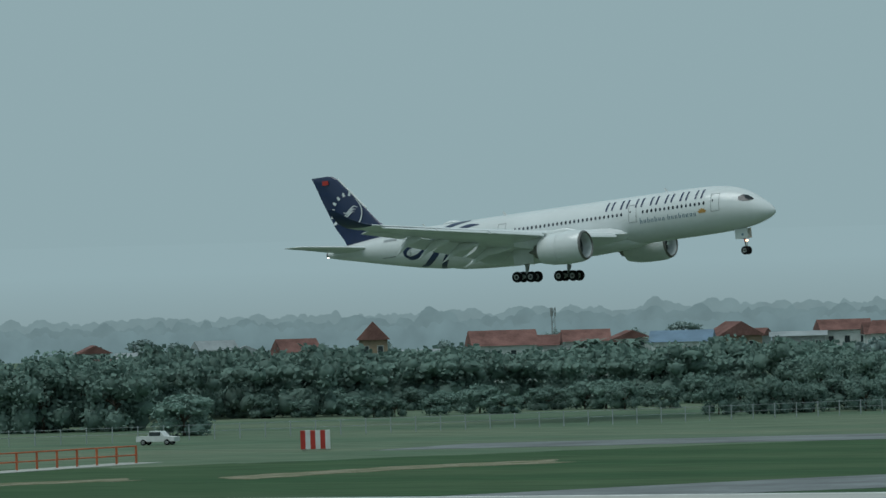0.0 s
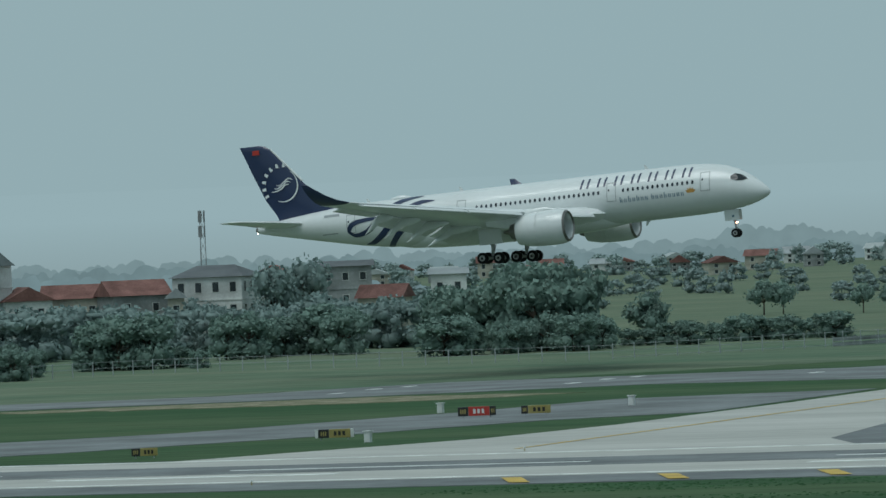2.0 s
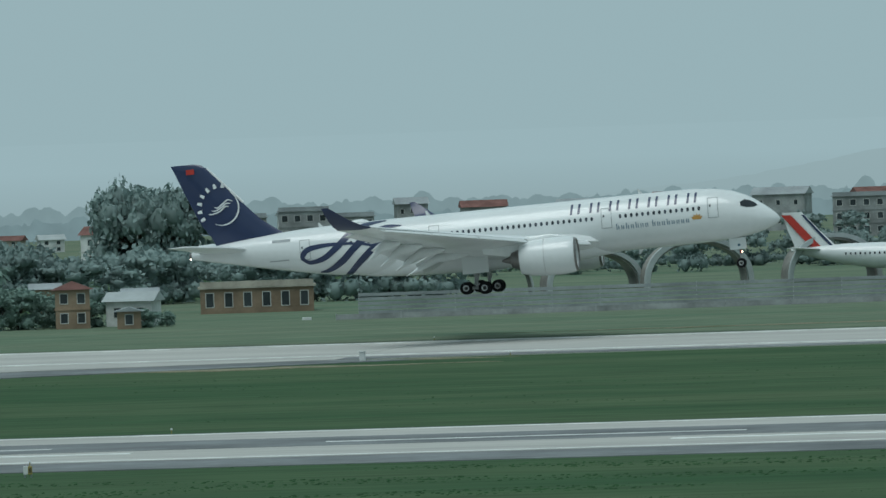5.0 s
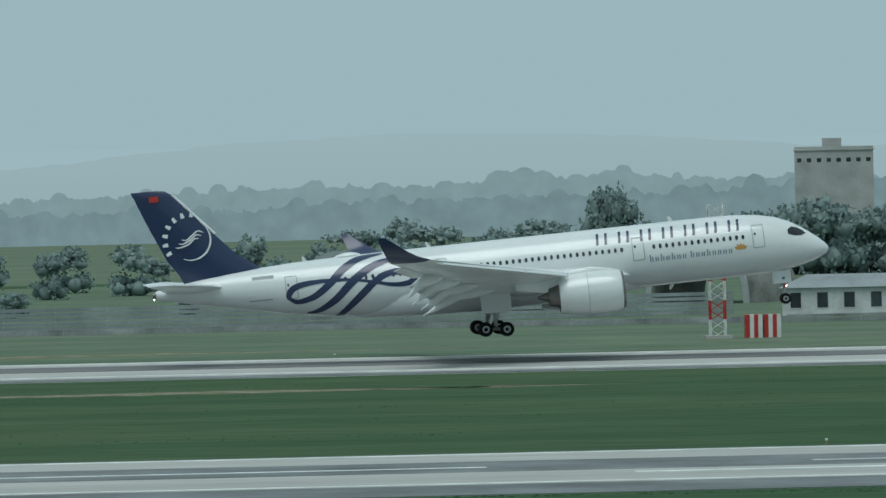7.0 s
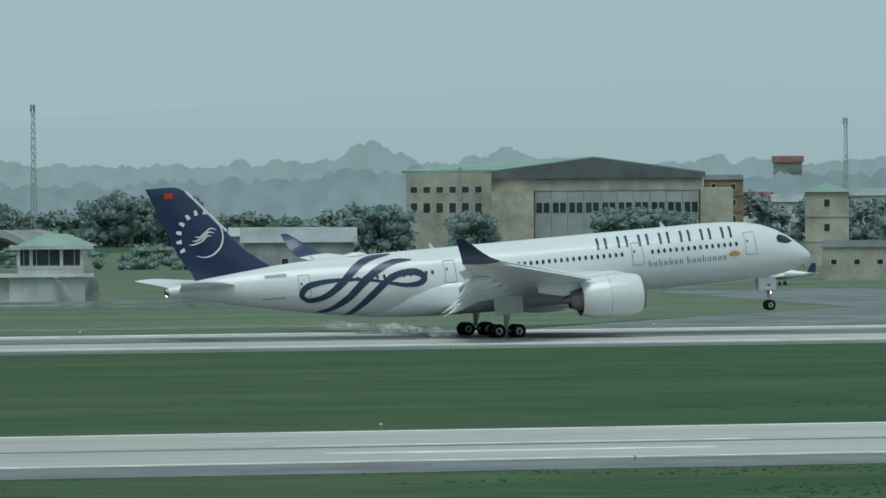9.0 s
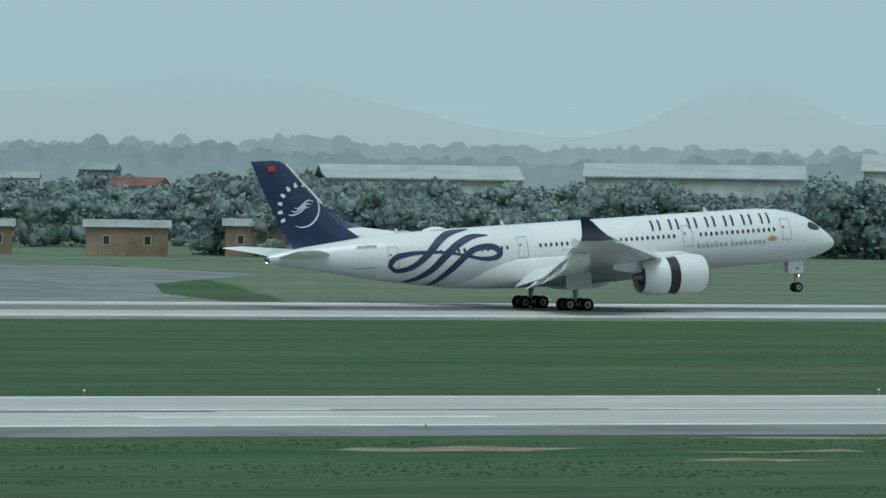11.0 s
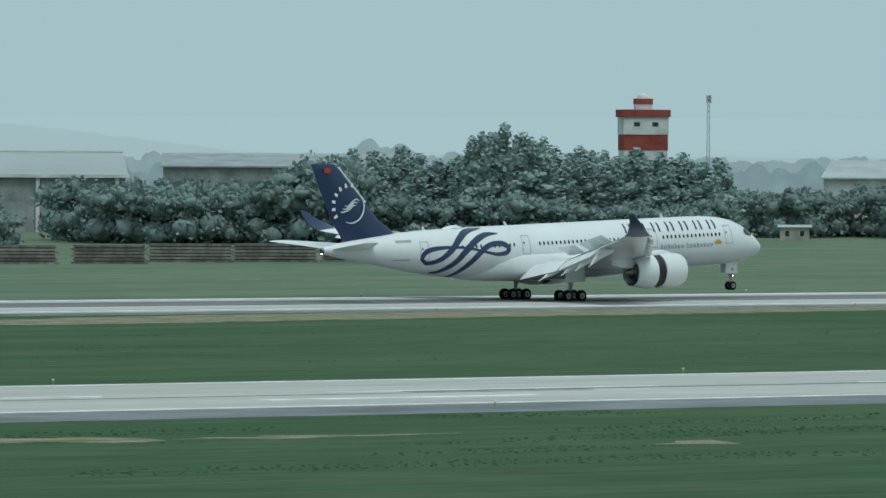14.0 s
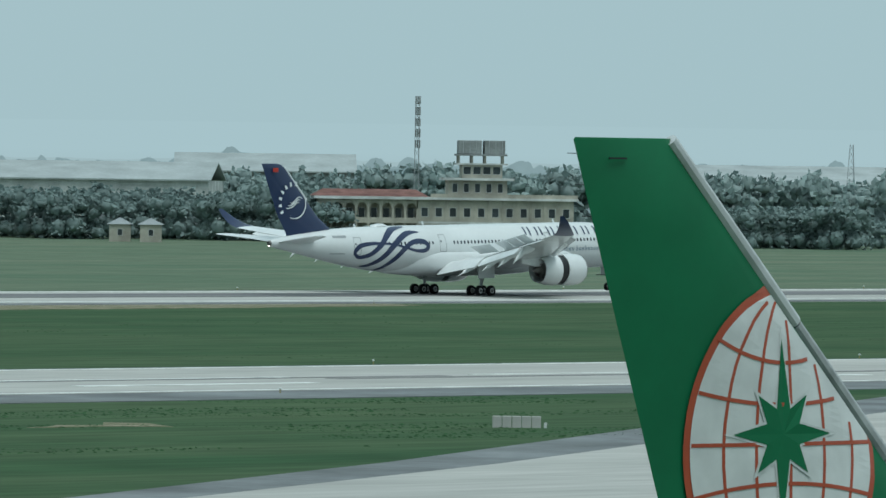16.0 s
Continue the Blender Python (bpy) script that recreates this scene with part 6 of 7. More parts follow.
warehouse(42.3, 1900, 46, 40, 14, 4.5, "wall_grey", "roof_pale", "pale warehouse in the haze")
warehouse(46.4, 1900, 90, 60, 12, 5.0, "wall_grey", "roof_pale", "pale warehouse in the haze", 5, 30)
warehouse(35.8, 1750, 60, 40, 14, 3.0, "wall_grey", "roof_grey", "grey warehouse in the haze")


def billboard():
    x, y = at(2, 30.72, 1590)
    b = base("billboard", "white advertising board on posts with dark plain bars", "sign", pose(x, y, 0, 0, 0, -30.6))
    part("panel", box(bmesh.new(), -4.0, 4.0, -0.3, 0.3, 18.2, 23.4), M["wall_white"], b)
    for z0, z1, w in ((19.0, 19.8, 3.2), (20.2, 21.6, 3.0), (22.2, 22.8, 3.4)):
        part("bar", box(bmesh.new(), -w, w, -0.36, -0.304, z0, z1), M["teal"], b)
    for px in (-3.2, 0, 3.2):
        part("post", tube(bmesh.new(), (px, 0.1, 0), (px, 0.1, 18.3), 0.18), M["steel"], b)


billboard()
for az in (32.42, 32.56):
    x, y = at(2, az, 1450)
    thing("silo", revolve([(0, 0.9), (9.6 if az < 32.5 else 10.4, 0.9), (10 if az < 32.5 else 10.8, 0.5)], "Z", 16), M["wall_white"], "tall white storage cylinder beside the trees", "silo", "white cylinders", smooth=True, m=pose(x, y, 0))


def water_tower():
    x, y = at(2, 28.72, 1500)
    w = base("water_tower", "old steel water tower with a conical-roofed tank on lattice legs", "water tower", pose(x, y, 0, 0, 0, 10))
    part("tank", revolve([(22.2, 0.6), (23.2, 2.4), (24.2, 3.2), (28.5, 3.2)], "Z", 24), M["steel"], w, "rusty grey tank", True)
    part("tank_roof", revolve([(28.51, 3.5), (28.7, 3.4), (30.0, 0.3), (30.2, 0.05)], "Z", 24), M["roof_grey"], w, "low conical roof", True)
    legs = []
    for k in range(6):
        q = 2 * math.pi * k / 6
        c, s = math.cos(q), math.sin(q)
        part("leg", tube(bmesh.new(), (3.2 * c, 3.2 * s, -0.2), (2.5 * c, 2.5 * s, 24.2), 0.2), M["steel"], w)
        q2 = 2 * math.pi * (k + 1) / 6
        for z in (4, 8, 12, 16, 20):
            part("brace", tube(bmesh.new(), (2.8 * c, 2.8 * s, z), (2.8 * math.cos(q2), 2.8 * math.sin(q2), z + (2.5 if k % 2 else 0)), 0.09), M["steel"], w)
    part("riser", tube(bmesh.new(), (0, 0, 0), (0, 0, 22.3), 0.45), M["steel"], w)
    part("rail", revolve([(30.1, 0.9), (30.2, 0.95), (30.2, 0.85)], "Z", 12), M["steel"], w)


water_tower()


def radar_tower():
    x, y = at(2, 38.54, 1600)
    r = base("control_tower", "square red and white banded tower with a flat cap", "tower", pose(x, y, 0, 0, 0, -38.6 + 8))
    for z0, z1, w, c in ((-0.2, 10, 4.5, "wall_white"), (10, 15.2, 4.6, "tower_red"), (15.2, 18.4, 4.7, "wall_white"), (18.4, 21.8, 4.8, "tower_red"), (21.8, 25.6, 4.9, "wall_white"), (25.6, 27.2, 5.3, "tower_red"), (27.2, 28.4, 1.8, "wall_white"), (28.4, 29.6, 1.9, "tower_red")):
        part("band", box(bmesh.new(), -w, w, -w, w, z0 + 0.004, z1), M[c], r, "red painted band" if c == "tower_red" else "white painted band")
    part("dome", revolve([(29.6, 1.5), (30.3, 1.2), (30.7, 0.3)], "Z", 16), M["wall_white"], r, "", True)
    for px in (-2.0, 2.0):
        add_window(r, px, -4.9, 24.0, 1.3, 0.9)
    add_window(r, -1.0, -4.72, 16.9, 1.4, 2.2)


radar_tower()


def lattice_mast(x, y, h, w0, w1, label, antennas=0, red=False):
    m = base("mast", label, "mast", pose(x, y, 0, 0, 0, 20))
    for k in range(3):
        q = 2 * math.pi * k / 3
        part("leg", tube(bmesh.new(), (w0 * math.cos(q), w0 * math.sin(q), -0.2), (w1 * math.cos(q), w1 * math.sin(q), h), 0.09, 0.06, 6), M["steel"], m)
    bm = bmesh.new()
    n = int(h / 1.6)
    for i in range(n):
        for k in range(3):
            q, q2 = 2 * math.pi * k / 3, 2 * math.pi * (k + 1) / 3
            a, b = i / n, (i + 1) / n
            ra, rb = w0 + (w1 - w0) * a, w0 + (w1 - w0) * b
            tube(bm, (ra * math.cos(q), ra * math.sin(q), a * h), (rb * math.cos(q2), rb * math.sin(q2), b * h), 0.045, n=4)
    part("bracing", bm, M["steel"], m, "lattice bracing")
    for k in range(antennas):
        z = h - 0.8 - (k // 3) * 2.4
        q = 2 * math.pi * (k % 3) / 3 + 0.5
        part("panel_antenna", box(bmesh.new(), 0.5 * math.cos(q) - 0.12, 0.5 * math.cos(q) + 0.12, 0.5 * math.sin(q) - 0.12, 0.5 * math.sin(q) + 0.12, z - 1.0, z + 0.8), M["wall_grey"], m)


lattice_mast(*at(1, -16.1, 1300), 27, 0.7, 0.45, "slender grey radio mast hung with antennas", 9)
lattice_mast(*at(1, -24.4, 1165), 21, 0.7, 0.45, "grey roof-height radio mast with antennas", 6)
lattice_mast(*at(2, 12.85, 1600), 30, 0.8, 0.4, "slender grey radio mast in the haze", 3)
lattice_mast(*at(2, 19.15, 1800), 27, 0.8, 0.4, "slender grey radio mast in the haze", 3)
lattice_mast(*at(2, 39.05, 1800), 32, 0.6, 0.35, "slender grey radio mast behind the woods", 3)
lattice_mast(*at(2, 43.48, 1620), 31.6, 0.7, 0.55, "grey phone mast crowded with antennas", 15)
lattice_mast(*at(2, 46.85, 1850), 23, 2.2, 0.5, "broad lattice pylon in the haze", 0)
lattice_mast(*at(1, -29.9, 1500), 11, 0.5, 0.4, "short grey mast among the houses", 3)


def terminal():
    """The old two-storey terminal: an arcade over a colonnade, and a tiered watch tower with roof tanks."""
    x, y = at(2, 43.71, 1560)
    t = base("old_terminal", "long cream two-storey terminal with an arcade and a tiered watch tower", "building", pose(x, y, 0, 0, 0, -43.9 + 4))
    part("body", box(bmesh.new(), -27, -6.01, 2.4, 14, -0.2, 9.2), M["wall_cream"], t, "stained cream walls")
    part("body", box(bmesh.new(), -6, 27, 0, 14, -0.2, 9.2), M["wall_cream"], t, "stained cream walls")
    part("floor_slab", box(bmesh.new(), -27.2, -6.02, -0.5, 2.39, 4.2, 4.55), M["wall_cream"], t)
    part("parapet", box(bmesh.new(), -27.2, -6.02, -0.5, -0.3, 4.551, 5.35), M["wall_cream"], t, "low cream parapet")
    for k in range(9):
        px = -26.9 + k * 2.6
        part("column", box(bmesh.new(), px - 0.25, px + 0.25, -0.45, 0.05, -0.2, 4.19), M["wall_cream"], t)
        part("column", box(bmesh.new(), px - 0.25, px + 0.25, -0.29, 0.1, 4.551, 7.3), M["wall_cream"], t)
        if k < 8:
            pts = [(px - 0.25, 7.301), (px + 0.25, 7.301)] + [(px + 1.3 - 1.05 * math.cos(math.pi * i / 10), 7.301 + 1.15 * math.sin(math.pi * i / 10)) for i in range(1, 10)] + [(px + 2.34, 7.301), (px + 2.34, 9.2), (px - 0.25, 9.2)]
            part("arch", loft([[(a_, yy, z_) for a_, z_ in pts] for yy in (-0.29, 0.1)]), M["wall_cream"], t, "rounded cream arch")
        if k < 8:
            add_window(t, px + 1.3, 2.4, 6.3, 1.2, 2.0)
            add_window(t, px + 1.3, 2.4, 2.0, 1.2, 2.2)
    for k in range(11):
        px = -4.6 + k * 3.0
        add_window(t, px, 0, 6.6, 1.3, 1.8)
        add_window(t, px, 0, 2.2, 1.3, 1.9)
        if k < 10:
            part("pilaster", box(bmesh.new(), px + 1.3, px + 1.7, -0.25, -0.002, -0.2, 9.2), M["wall_cream"], t)
    part("string_course", box(bmesh.new(), -5.9, 27.2, -0.3, -0.26, 4.2, 4.6), M["wall_white"], t)
    part("roof", gable(bmesh.new(), 24, 15, 9.8, 1.5, 0.4, "x", 0.2), M["tile_red"], t, "low tiled roof, its red muted for haze", m=pose(-16, 7, 0))
    part("eave", box(bmesh.new(), -28, -3.5, -1.1, 15, 9.21, 9.79), M["wall_white"], t, "pale flat eave")
    part("eave", box(bmesh.new(), -3.49, 28, -0.9, 15, 9.21, 9.7), M["wall_white"], t, "pale flat eave")
    part("balustrade", box(bmesh.new(), -3.4, 27.8, -0.7, -0.4, 9.701, 10.5), M["wall_cream"], t)
    part("tier", box(bmesh.new(), 0.5, 13, 2, 12, 9.701, 13.4), M["wall_cream"], t)
    for k in range(5):
        add_window(t, 1.9 + k * 2.4, 2, 11.8, 1.0, 1.8)
    part("cornice", box(bmesh.new(), -0.8, 14.4, 0.6, 13.4, 13.401, 13.9), M["wall_white"], t)
    part("lookout", box(bmesh.new(), 3.4, 12, 3, 11, 13.901, 16.7), M["wall_cream"], t)
    for k in range(4):
        add_window(t, 4.5 + k * 2.1, 3, 15.5, 1.5, 1.5)
    part("deck", box(bmesh.new(), 2.2, 13.0, 2, 12, 16.701, 17.05), M["wall_white"], t)
    for px in (2.8, 5.6, 8.4, 12.2):
        part("prop", box(bmesh.new(), px - 0.2, px + 0.2, 4, 4.4, 17.051, 18.6), M["wall_cream"], t)
        part("prop", box(bmesh.new(), px - 0.2, px + 0.2, 8.5, 8.9, 17.051, 18.6), M["wall_cream"], t)
    part("tank_shelf", box(bmesh.new(), 2.2, 13.0, 3, 10, 18.601, 19.0), M["wall_grey"], t)
    for x0, x1 in ((2.7, 7.6), (8.2, 12.6)):
        tk = part("tank", box(bmesh.new(), x0, x1, 3.5, 9.5, 19.001, 21.9, bev=0.1), M["wall_grey"], t, "grey panelled roof tank")
        for k in range(3):
            part("tank_rib", box(bmesh.new(), x0 + 0.9 + k * 1.4, x0 + 1.05 + k * 1.4, 3.4, 3.49, 19.1, 21.8), M["steel"], tk)


terminal()
for az, r in ((41.18, 1514), (41.42, 1510)):
    house("building", "small cream hut with a pyramid roof at the wood edge", *at(2, az, r), az, 4.4, 4.4, 3.6, "wall_cream", "roof_grey", 1.4, "x", 1, 1, hip=1.0)
house("building", "low cream store at the wood edge", *at(2, 39.72, 1505), 39.7, 6, 4, 2.8, "wall_cream", "roof_pale", 0.5, "x", 2, 1)

# ---- fences ----


def post_fence(name, label, pts, h, step, wires=2, panel=None):
    f = base(name, label, "fence")
    i0 = 0
    me = None
    for a, b in zip(pts[:-1], pts[1:]):
        n = max(1, int(math.dist(a, b) / step))
        ang = math.degrees(math.atan2(b[1] - a[1], b[0] - a[0]))
        for k in range(n):
            q = k / n
            x, y = a[0] + (b[0] - a[0]) * q, a[1] + (b[1] - a[1]) * q
            if me is None:
                me = mesh_of("post", box(bmesh.new(), -0.05, 0.05, -0.05, 0.05, -0.3, h), M["steel"])
            p = new("post", me)
            p.parent = f
            p.matrix_basis = pose(x, y, 0, 0, 0, ang)
        for w in range(wires):
            z = h - 0.12 - w * h * 0.4
            part("wire", tube(bmesh.new(), (*a, z), (*b, z), 0.035, n=4), M["steel"], f)
        if panel:
            L_ = math.dist(a, b)
            m = int(h / 0.5)
            for j in range(m):
                bm = box(bmesh.new(), 0, L_, -0.05 - 0.06 * (j % 2), 0.05, j * h / m + 0.05, (j + 0.82) * h / m)
                part("slat", bm, M[panel], f, "", m=pose(a[0], a[1], 0, 0, 0, ang))
    return f


post_fence("wire_fence", "sagging perimeter wire fence on pale posts", [(-520, 690), (-437, 798), (-401, 867), (-336, 864)], 1.9, 3.2)
post_fence("wire_fence", "perimeter wire fence on pale posts beside the trees", [(-336, 864), (-318, 893), (-302, 930), (-294, 970)], 2.0, 3.2, 3)
post_fence("slat_fence", "low grey slatted fence behind the grass", [(-318, 896), (-305, 926), (-296, 962)], 1.3, 4, 0, "wall_grey")
post_fence("corrugated_fence", "long grey corrugated sheet fence", [(-152, 966), (-89, 975), (0, 985), (60, 1000)], 2.9, 6, 0, "roof_grey")
post_fence("low_wall", "low grey boundary wall", [(60, 940), (130, 944), (196, 946)], 1.0, 8, 0, "wall_grey")
post_fence("low_wall", "low grey boundary wall beside the shelters", [(-150, 934), (-60, 948), (10, 952), (60, 940)], 0.9, 8, 0, "wall_grey")
for x, y, az, w in ((566, 1056, 33, 15), (584, 1048, 33, 17), (601, 1044, 33.8, 12), (622, 1052, 35.4, 14), (637, 1050, 35.9, 14), (651, 1046, 36.5, 13), (665, 1042, 37, 13), (679, 1039, 37.6, 12)):
    st = base("pallet_stack", "stack of weathered timber boards at the grass edge", "stack", pose(x, y, 0, 0, 0, -az), "timber stacks")
    for j in range(6):
        part("board", box(bmesh.new(), -w / 2 + (j % 2) * 0.3, w / 2 - (j % 3) * 0.25, -0.8, 0.8, j * 0.52 + (0.0 if j else -0.05), j * 0.52 + 0.36), M["wood"], st)
    for j in range(5):
        part("bearer", box(bmesh.new(), -w / 2 + 0.6, w / 2 - 0.6, -0.6, 0.6, j * 0.52 + 0.361, j * 0.52 + 0.519), M["dark"], st)

# ---- small things on the field ----
M["white_plain"] = mat("clean_white_paint", (0.62, 0.64, 0.63), 0.5, 0.08, 1)
M["orange"] = mat("orange_paint", (0.5, 0.12, 0.04), 0.6, 0.15, 1)
M["black"] = mat("sign_black", (0.015, 0.015, 0.015), 0.5, 0.1, 1)
M["signyellow"] = mat("sign_yellow", (0.3, 0.25, 0.08), 0.5, 0.1, 1)


def striped_box():
    b = base("marker_board", "red and white striped marker board on the grass", "marker", pose(-430.4, 695, 0, 0, 0, 32))
    for k in range(6):
        part("stripe", box(bmesh.new(), -1.65 + k * 0.55, -1.65 + (k + 1) * 0.55 - 0.004, -0.7, 0.7, 0.15, 2.2), M["red"] if k % 2 == 0 else M["white_plain"], b, "red painted panel" if k % 2 == 0 else "white painted panel")
    for px in (-1.3, 1.3):
        part("foot", box(bmesh.new(), px - 0.1, px + 0.1, -0.5, 0.5, -0.05, 0.149), M["steel"], b)


striped_box()


def pickup():
    p = base("pickup_truck", "silver double-cab pickup truck on the grass track", "truck", pose(-470, 724, 0, 0, 0, 10))
    body = bmesh.new()
    rings = []
    for yy in (-0.85, 0.85):
        rings.append([(-2.4, yy, 0.45), (2.4, yy, 0.45), (2.45, yy, 0.95), (1.2, yy, 1.05), (0.6, yy, 1.65), (-0.7, yy, 1.68), (-0.95, yy, 1.05), (-2.4, yy, 1.05)])
    part("body", loft(rings), M["white_plain"], p, "silver bodywork")
    for sgn in (-1, 1):
        part("side_window", box(bmesh.new(), -0.75, 0.7, sgn * 0.86 - 0.01, sgn * 0.86 + 0.01, 1.1, 1.55), M["pane"], p)
        for wx in (-1.5, 1.5):
            wheel_part(p, wx, sgn * 0.78, 0.36, 0.36, 0.24)


pickup()


def orange_rail():
    r = base("orange_barrier", "long orange steel barrier rail on posts", "barrier")
    a, b = Vector((-432, 612)), Vector((-428, 655))
    d = (b - a)
    n = 13
    for k in range(n + 1):
        q = a + d * k / n
        part("post", box(bmesh.new(), q.x - 0.09, q.x + 0.09, q.y - 0.09, q.y + 0.09, -0.1, 1.9), M["orange"], r)
        if k:
            o = a + d * (k - 1) / n
            for z in (0.9, 1.85):
                part("rail", tube(bmesh.new(), (o.x, o.y, z), (q.x, q.y, z), 0.08, n=6), M["orange"], r)
    part("plinth", box(bmesh.new(), -431, -426, 610, 657, -0.1, 0.05), M["concrete"], r)


orange_rail()


def taxi_sign(x, y, az, w, h, cells):
    s = base("taxiway_sign", "low taxiway sign with black, red and yellow panels and plain bars", "sign", pose(x, y, 0, 0, 0, -az), "taxiway signs")
    tot = sum(c[1] for c in cells)
    p = -w / 2
    for c, k in cells:
        ww = w * k / tot
        pn = part("panel", box(bmesh.new(), p, p + ww - 0.02, -0.15, 0.15, 0.2, h + 0.2, bev=0.02), M[c], s)
        ink = "signyellow" if c == "black" else ("white_plain" if c == "red" else "black")
        if c != "white_plain":
            for q in range(3):
                part("bar", box(bmesh.new(), p + ww * (0.22 + 0.2 * q), p + ww * (0.34 + 0.2 * q), -0.17, -0.154, 0.2 + h * 0.25, 0.2 + h * 0.75), M[ink], pn)
        p += ww
    for px in (-w * 0.35, w * 0.35):
        part("leg", tube(bmesh.new(), (px, 0, -0.1), (px, 0, 0.25), 0.06, n=6), M["steel"], s)


taxi_sign(-264, 643, -22.3, 3.6, 0.85, [("black", 1), ("red", 2), ("black", 0.6)])
taxi_sign(-259, 645.5, -21.9, 2.8, 0.75, [("black", 0.6), ("signyellow", 2)])
taxi_sign(-256.6, 592, -23.4, 3.4, 0.75, [("white_plain", 0.3), ("black", 1), ("signyellow", 2), ("white_plain", 0.3)])
taxi_sign(-259.8, 559.4, -24.9, 2.2, 0.65, [("black", 1), ("signyellow", 2)])
taxi_sign(-192.1, 635, -16.8, 3.6, 0.85, [("black", 1.4), ("red", 1.2), ("black", 1)])
taxi_sign(-180.6, 593.5, -16.9, 3.6, 0.85, [("signyellow", 2), ("black", 1), ("white_plain", 0.5)])
taxi_sign(-257.6, 836, -17.1, 1.9, 0.7, [("signyellow", 1)])
taxi_sign(-98.7, 479.5, -11, 0.6, 0.55, [("white_plain", 1), ("signyellow", 1)])


def edge_lamp(x, y, h=0.45):
    l = base("edge_lamp", "small runway edge lamp on a short stem", "lamp", pose(x, y, 0), "runway edge lamps")
    part("stem", tube(bmesh.new(), (0, 0, -0.05), (0, 0, h * 0.7), 0.05, n=6), M["signyellow"], l)
    part("glass", revolve([(h * 0.7, 0.11), (h * 0.92, 0.1), (h, 0.03)], "Z", 8), M["white_plain"], l)


for k in range(-5, 9):
    for y in (496.5, 550.5):
        edge_lamp(78 + k * 60, y)
for k in range(-4, 14):
    edge_lamp(78 + k * 60, 742.5)
    edge_lamp(60 + k * 60, 813.5)
for x, y in ((-275.4, 661.5), (-258, 668), (-250, 584), (-116.4, 738)):
    bm = box(box(bmesh.new(), -0.28, 0.28, -0.28, 0.28, -0.05, 0.9, bev=0.04), -0.35, 0.35, -0.35, 0.35, 0.9, 1.0)
    thing("marker_post", bm, M["white_plain"], "short white marker post in the grass", "post", m=pose(x, y, 0))
bm = box(bmesh.new(), -1.1, 1.1, -0.5, 0.5, -0.05, 0.5, bev=0.06)
thing("junction_box", bm, M["white_plain"], "low white equipment box in the grass", "box", m=pose(-179, 570.6, 0, 0, 0, 17))


def banded_pole(x, y, h, w, label, arm=True):
    p = base("banded_mast", label, "mast", pose(x, y, 0))
    n = 7
    for k in range(n):
        bm = bmesh.new()
        z0, z1 = h * k / n, h * (k + 1) / n
        for a, b in ((-w, -w), (w, -w), (w, w), (-w, w)):
            tube(bm, (a, b, z0), (a, b, z1), 0.09, n=5)
        for j in range(2):
            zz, zt = z0 + (z1 - z0) * j / 2, z0 + (z1 - z0) * (j + 1) / 2
            for a, b, c, d in ((-w, -w, w, -w), (w, -w, w, w), (w, w, -w, w), (-w, w, -w, -w)):
                tube(bm, (a, b, zz), (c, d, zt), 0.07, n=4)
        part("band", bm, M["red"] if k % 2 else M["white_plain"], p, "red lattice section" if k % 2 else "white lattice section")
    part("footing", box(bmesh.new(), -w * 1.8, w * 1.8, -w * 1.8, w * 1.8, -0.1, 0.35), M["concrete"], p)


banded_pole(47, 635, 9.2, 0.3, "tall red and white banded lattice mast on the grass")
banded_pole(43.6, 862, 14.4, 0.8, "red lattice antenna tower behind the runway")
banded_pole(60.9, 836.8, 5.2, 0.28, "short red and white banded pole")
w_ = base("wind_gauge", "small white weather post with a bent arm", "instrument", pose(51.5, 642.8, 0))
part("stem", tube(bmesh.new(), (0, 0, -0.1), (0, 0, 1.0), 0.22), M["white_plain"], w_)
part("arm", tube(bmesh.new(), (0, 0, 1.0), (-0.35, 0, 1.8), 0.06), M["white_plain"], w_)
part("head", box(bmesh.new(), -0.55, -0.2, -0.15, 0.15, 1.7, 1.95), M["white_plain"], w_)
for k in range(2):
    b_ = base("hut_cabin", "small red and white striped equipment cabin", "cabin", pose(47.5 + k * 2.0, 862.7, 0))
    for j in range(4):
        part("stripe", box(bmesh.new(), -0.9 + j * 0.45, -0.9 + (j + 1) * 0.45 - 0.004, -0.8, 0.8, 0, 2.5), M["red"] if j % 2 == 0 else M["white_plain"], b_)
cb = base("concrete_barrier", "row of pale concrete barrier blocks on the grass", "barrier", pose(286.4, 439.1, 0, 0, 0, -44))
for k in range(5):
    part("block", box(bmesh.new(), -1.6 + k * 0.64, -1.6 + k * 0.64 + 0.6, -0.3, 0.3, -0.05, 0.75, bev=0.03), M["concrete"], cb)
part("end_post", box(bmesh.new(), 1.75, 1.95, -0.1, 0.1, -0.05, 0.35), M["white_plain"], cb)
bm = box(bmesh.new(), -0.6, 0.6, -0.3, 0.3, -0.05, 0.35, bev=0.04)
thing("junction_box", bm, M["white_plain"], "low white equipment box in the grass", "box", m=pose(-155, 941.5, 0, 0, 0, 8))

# ---- parked aircraft ----


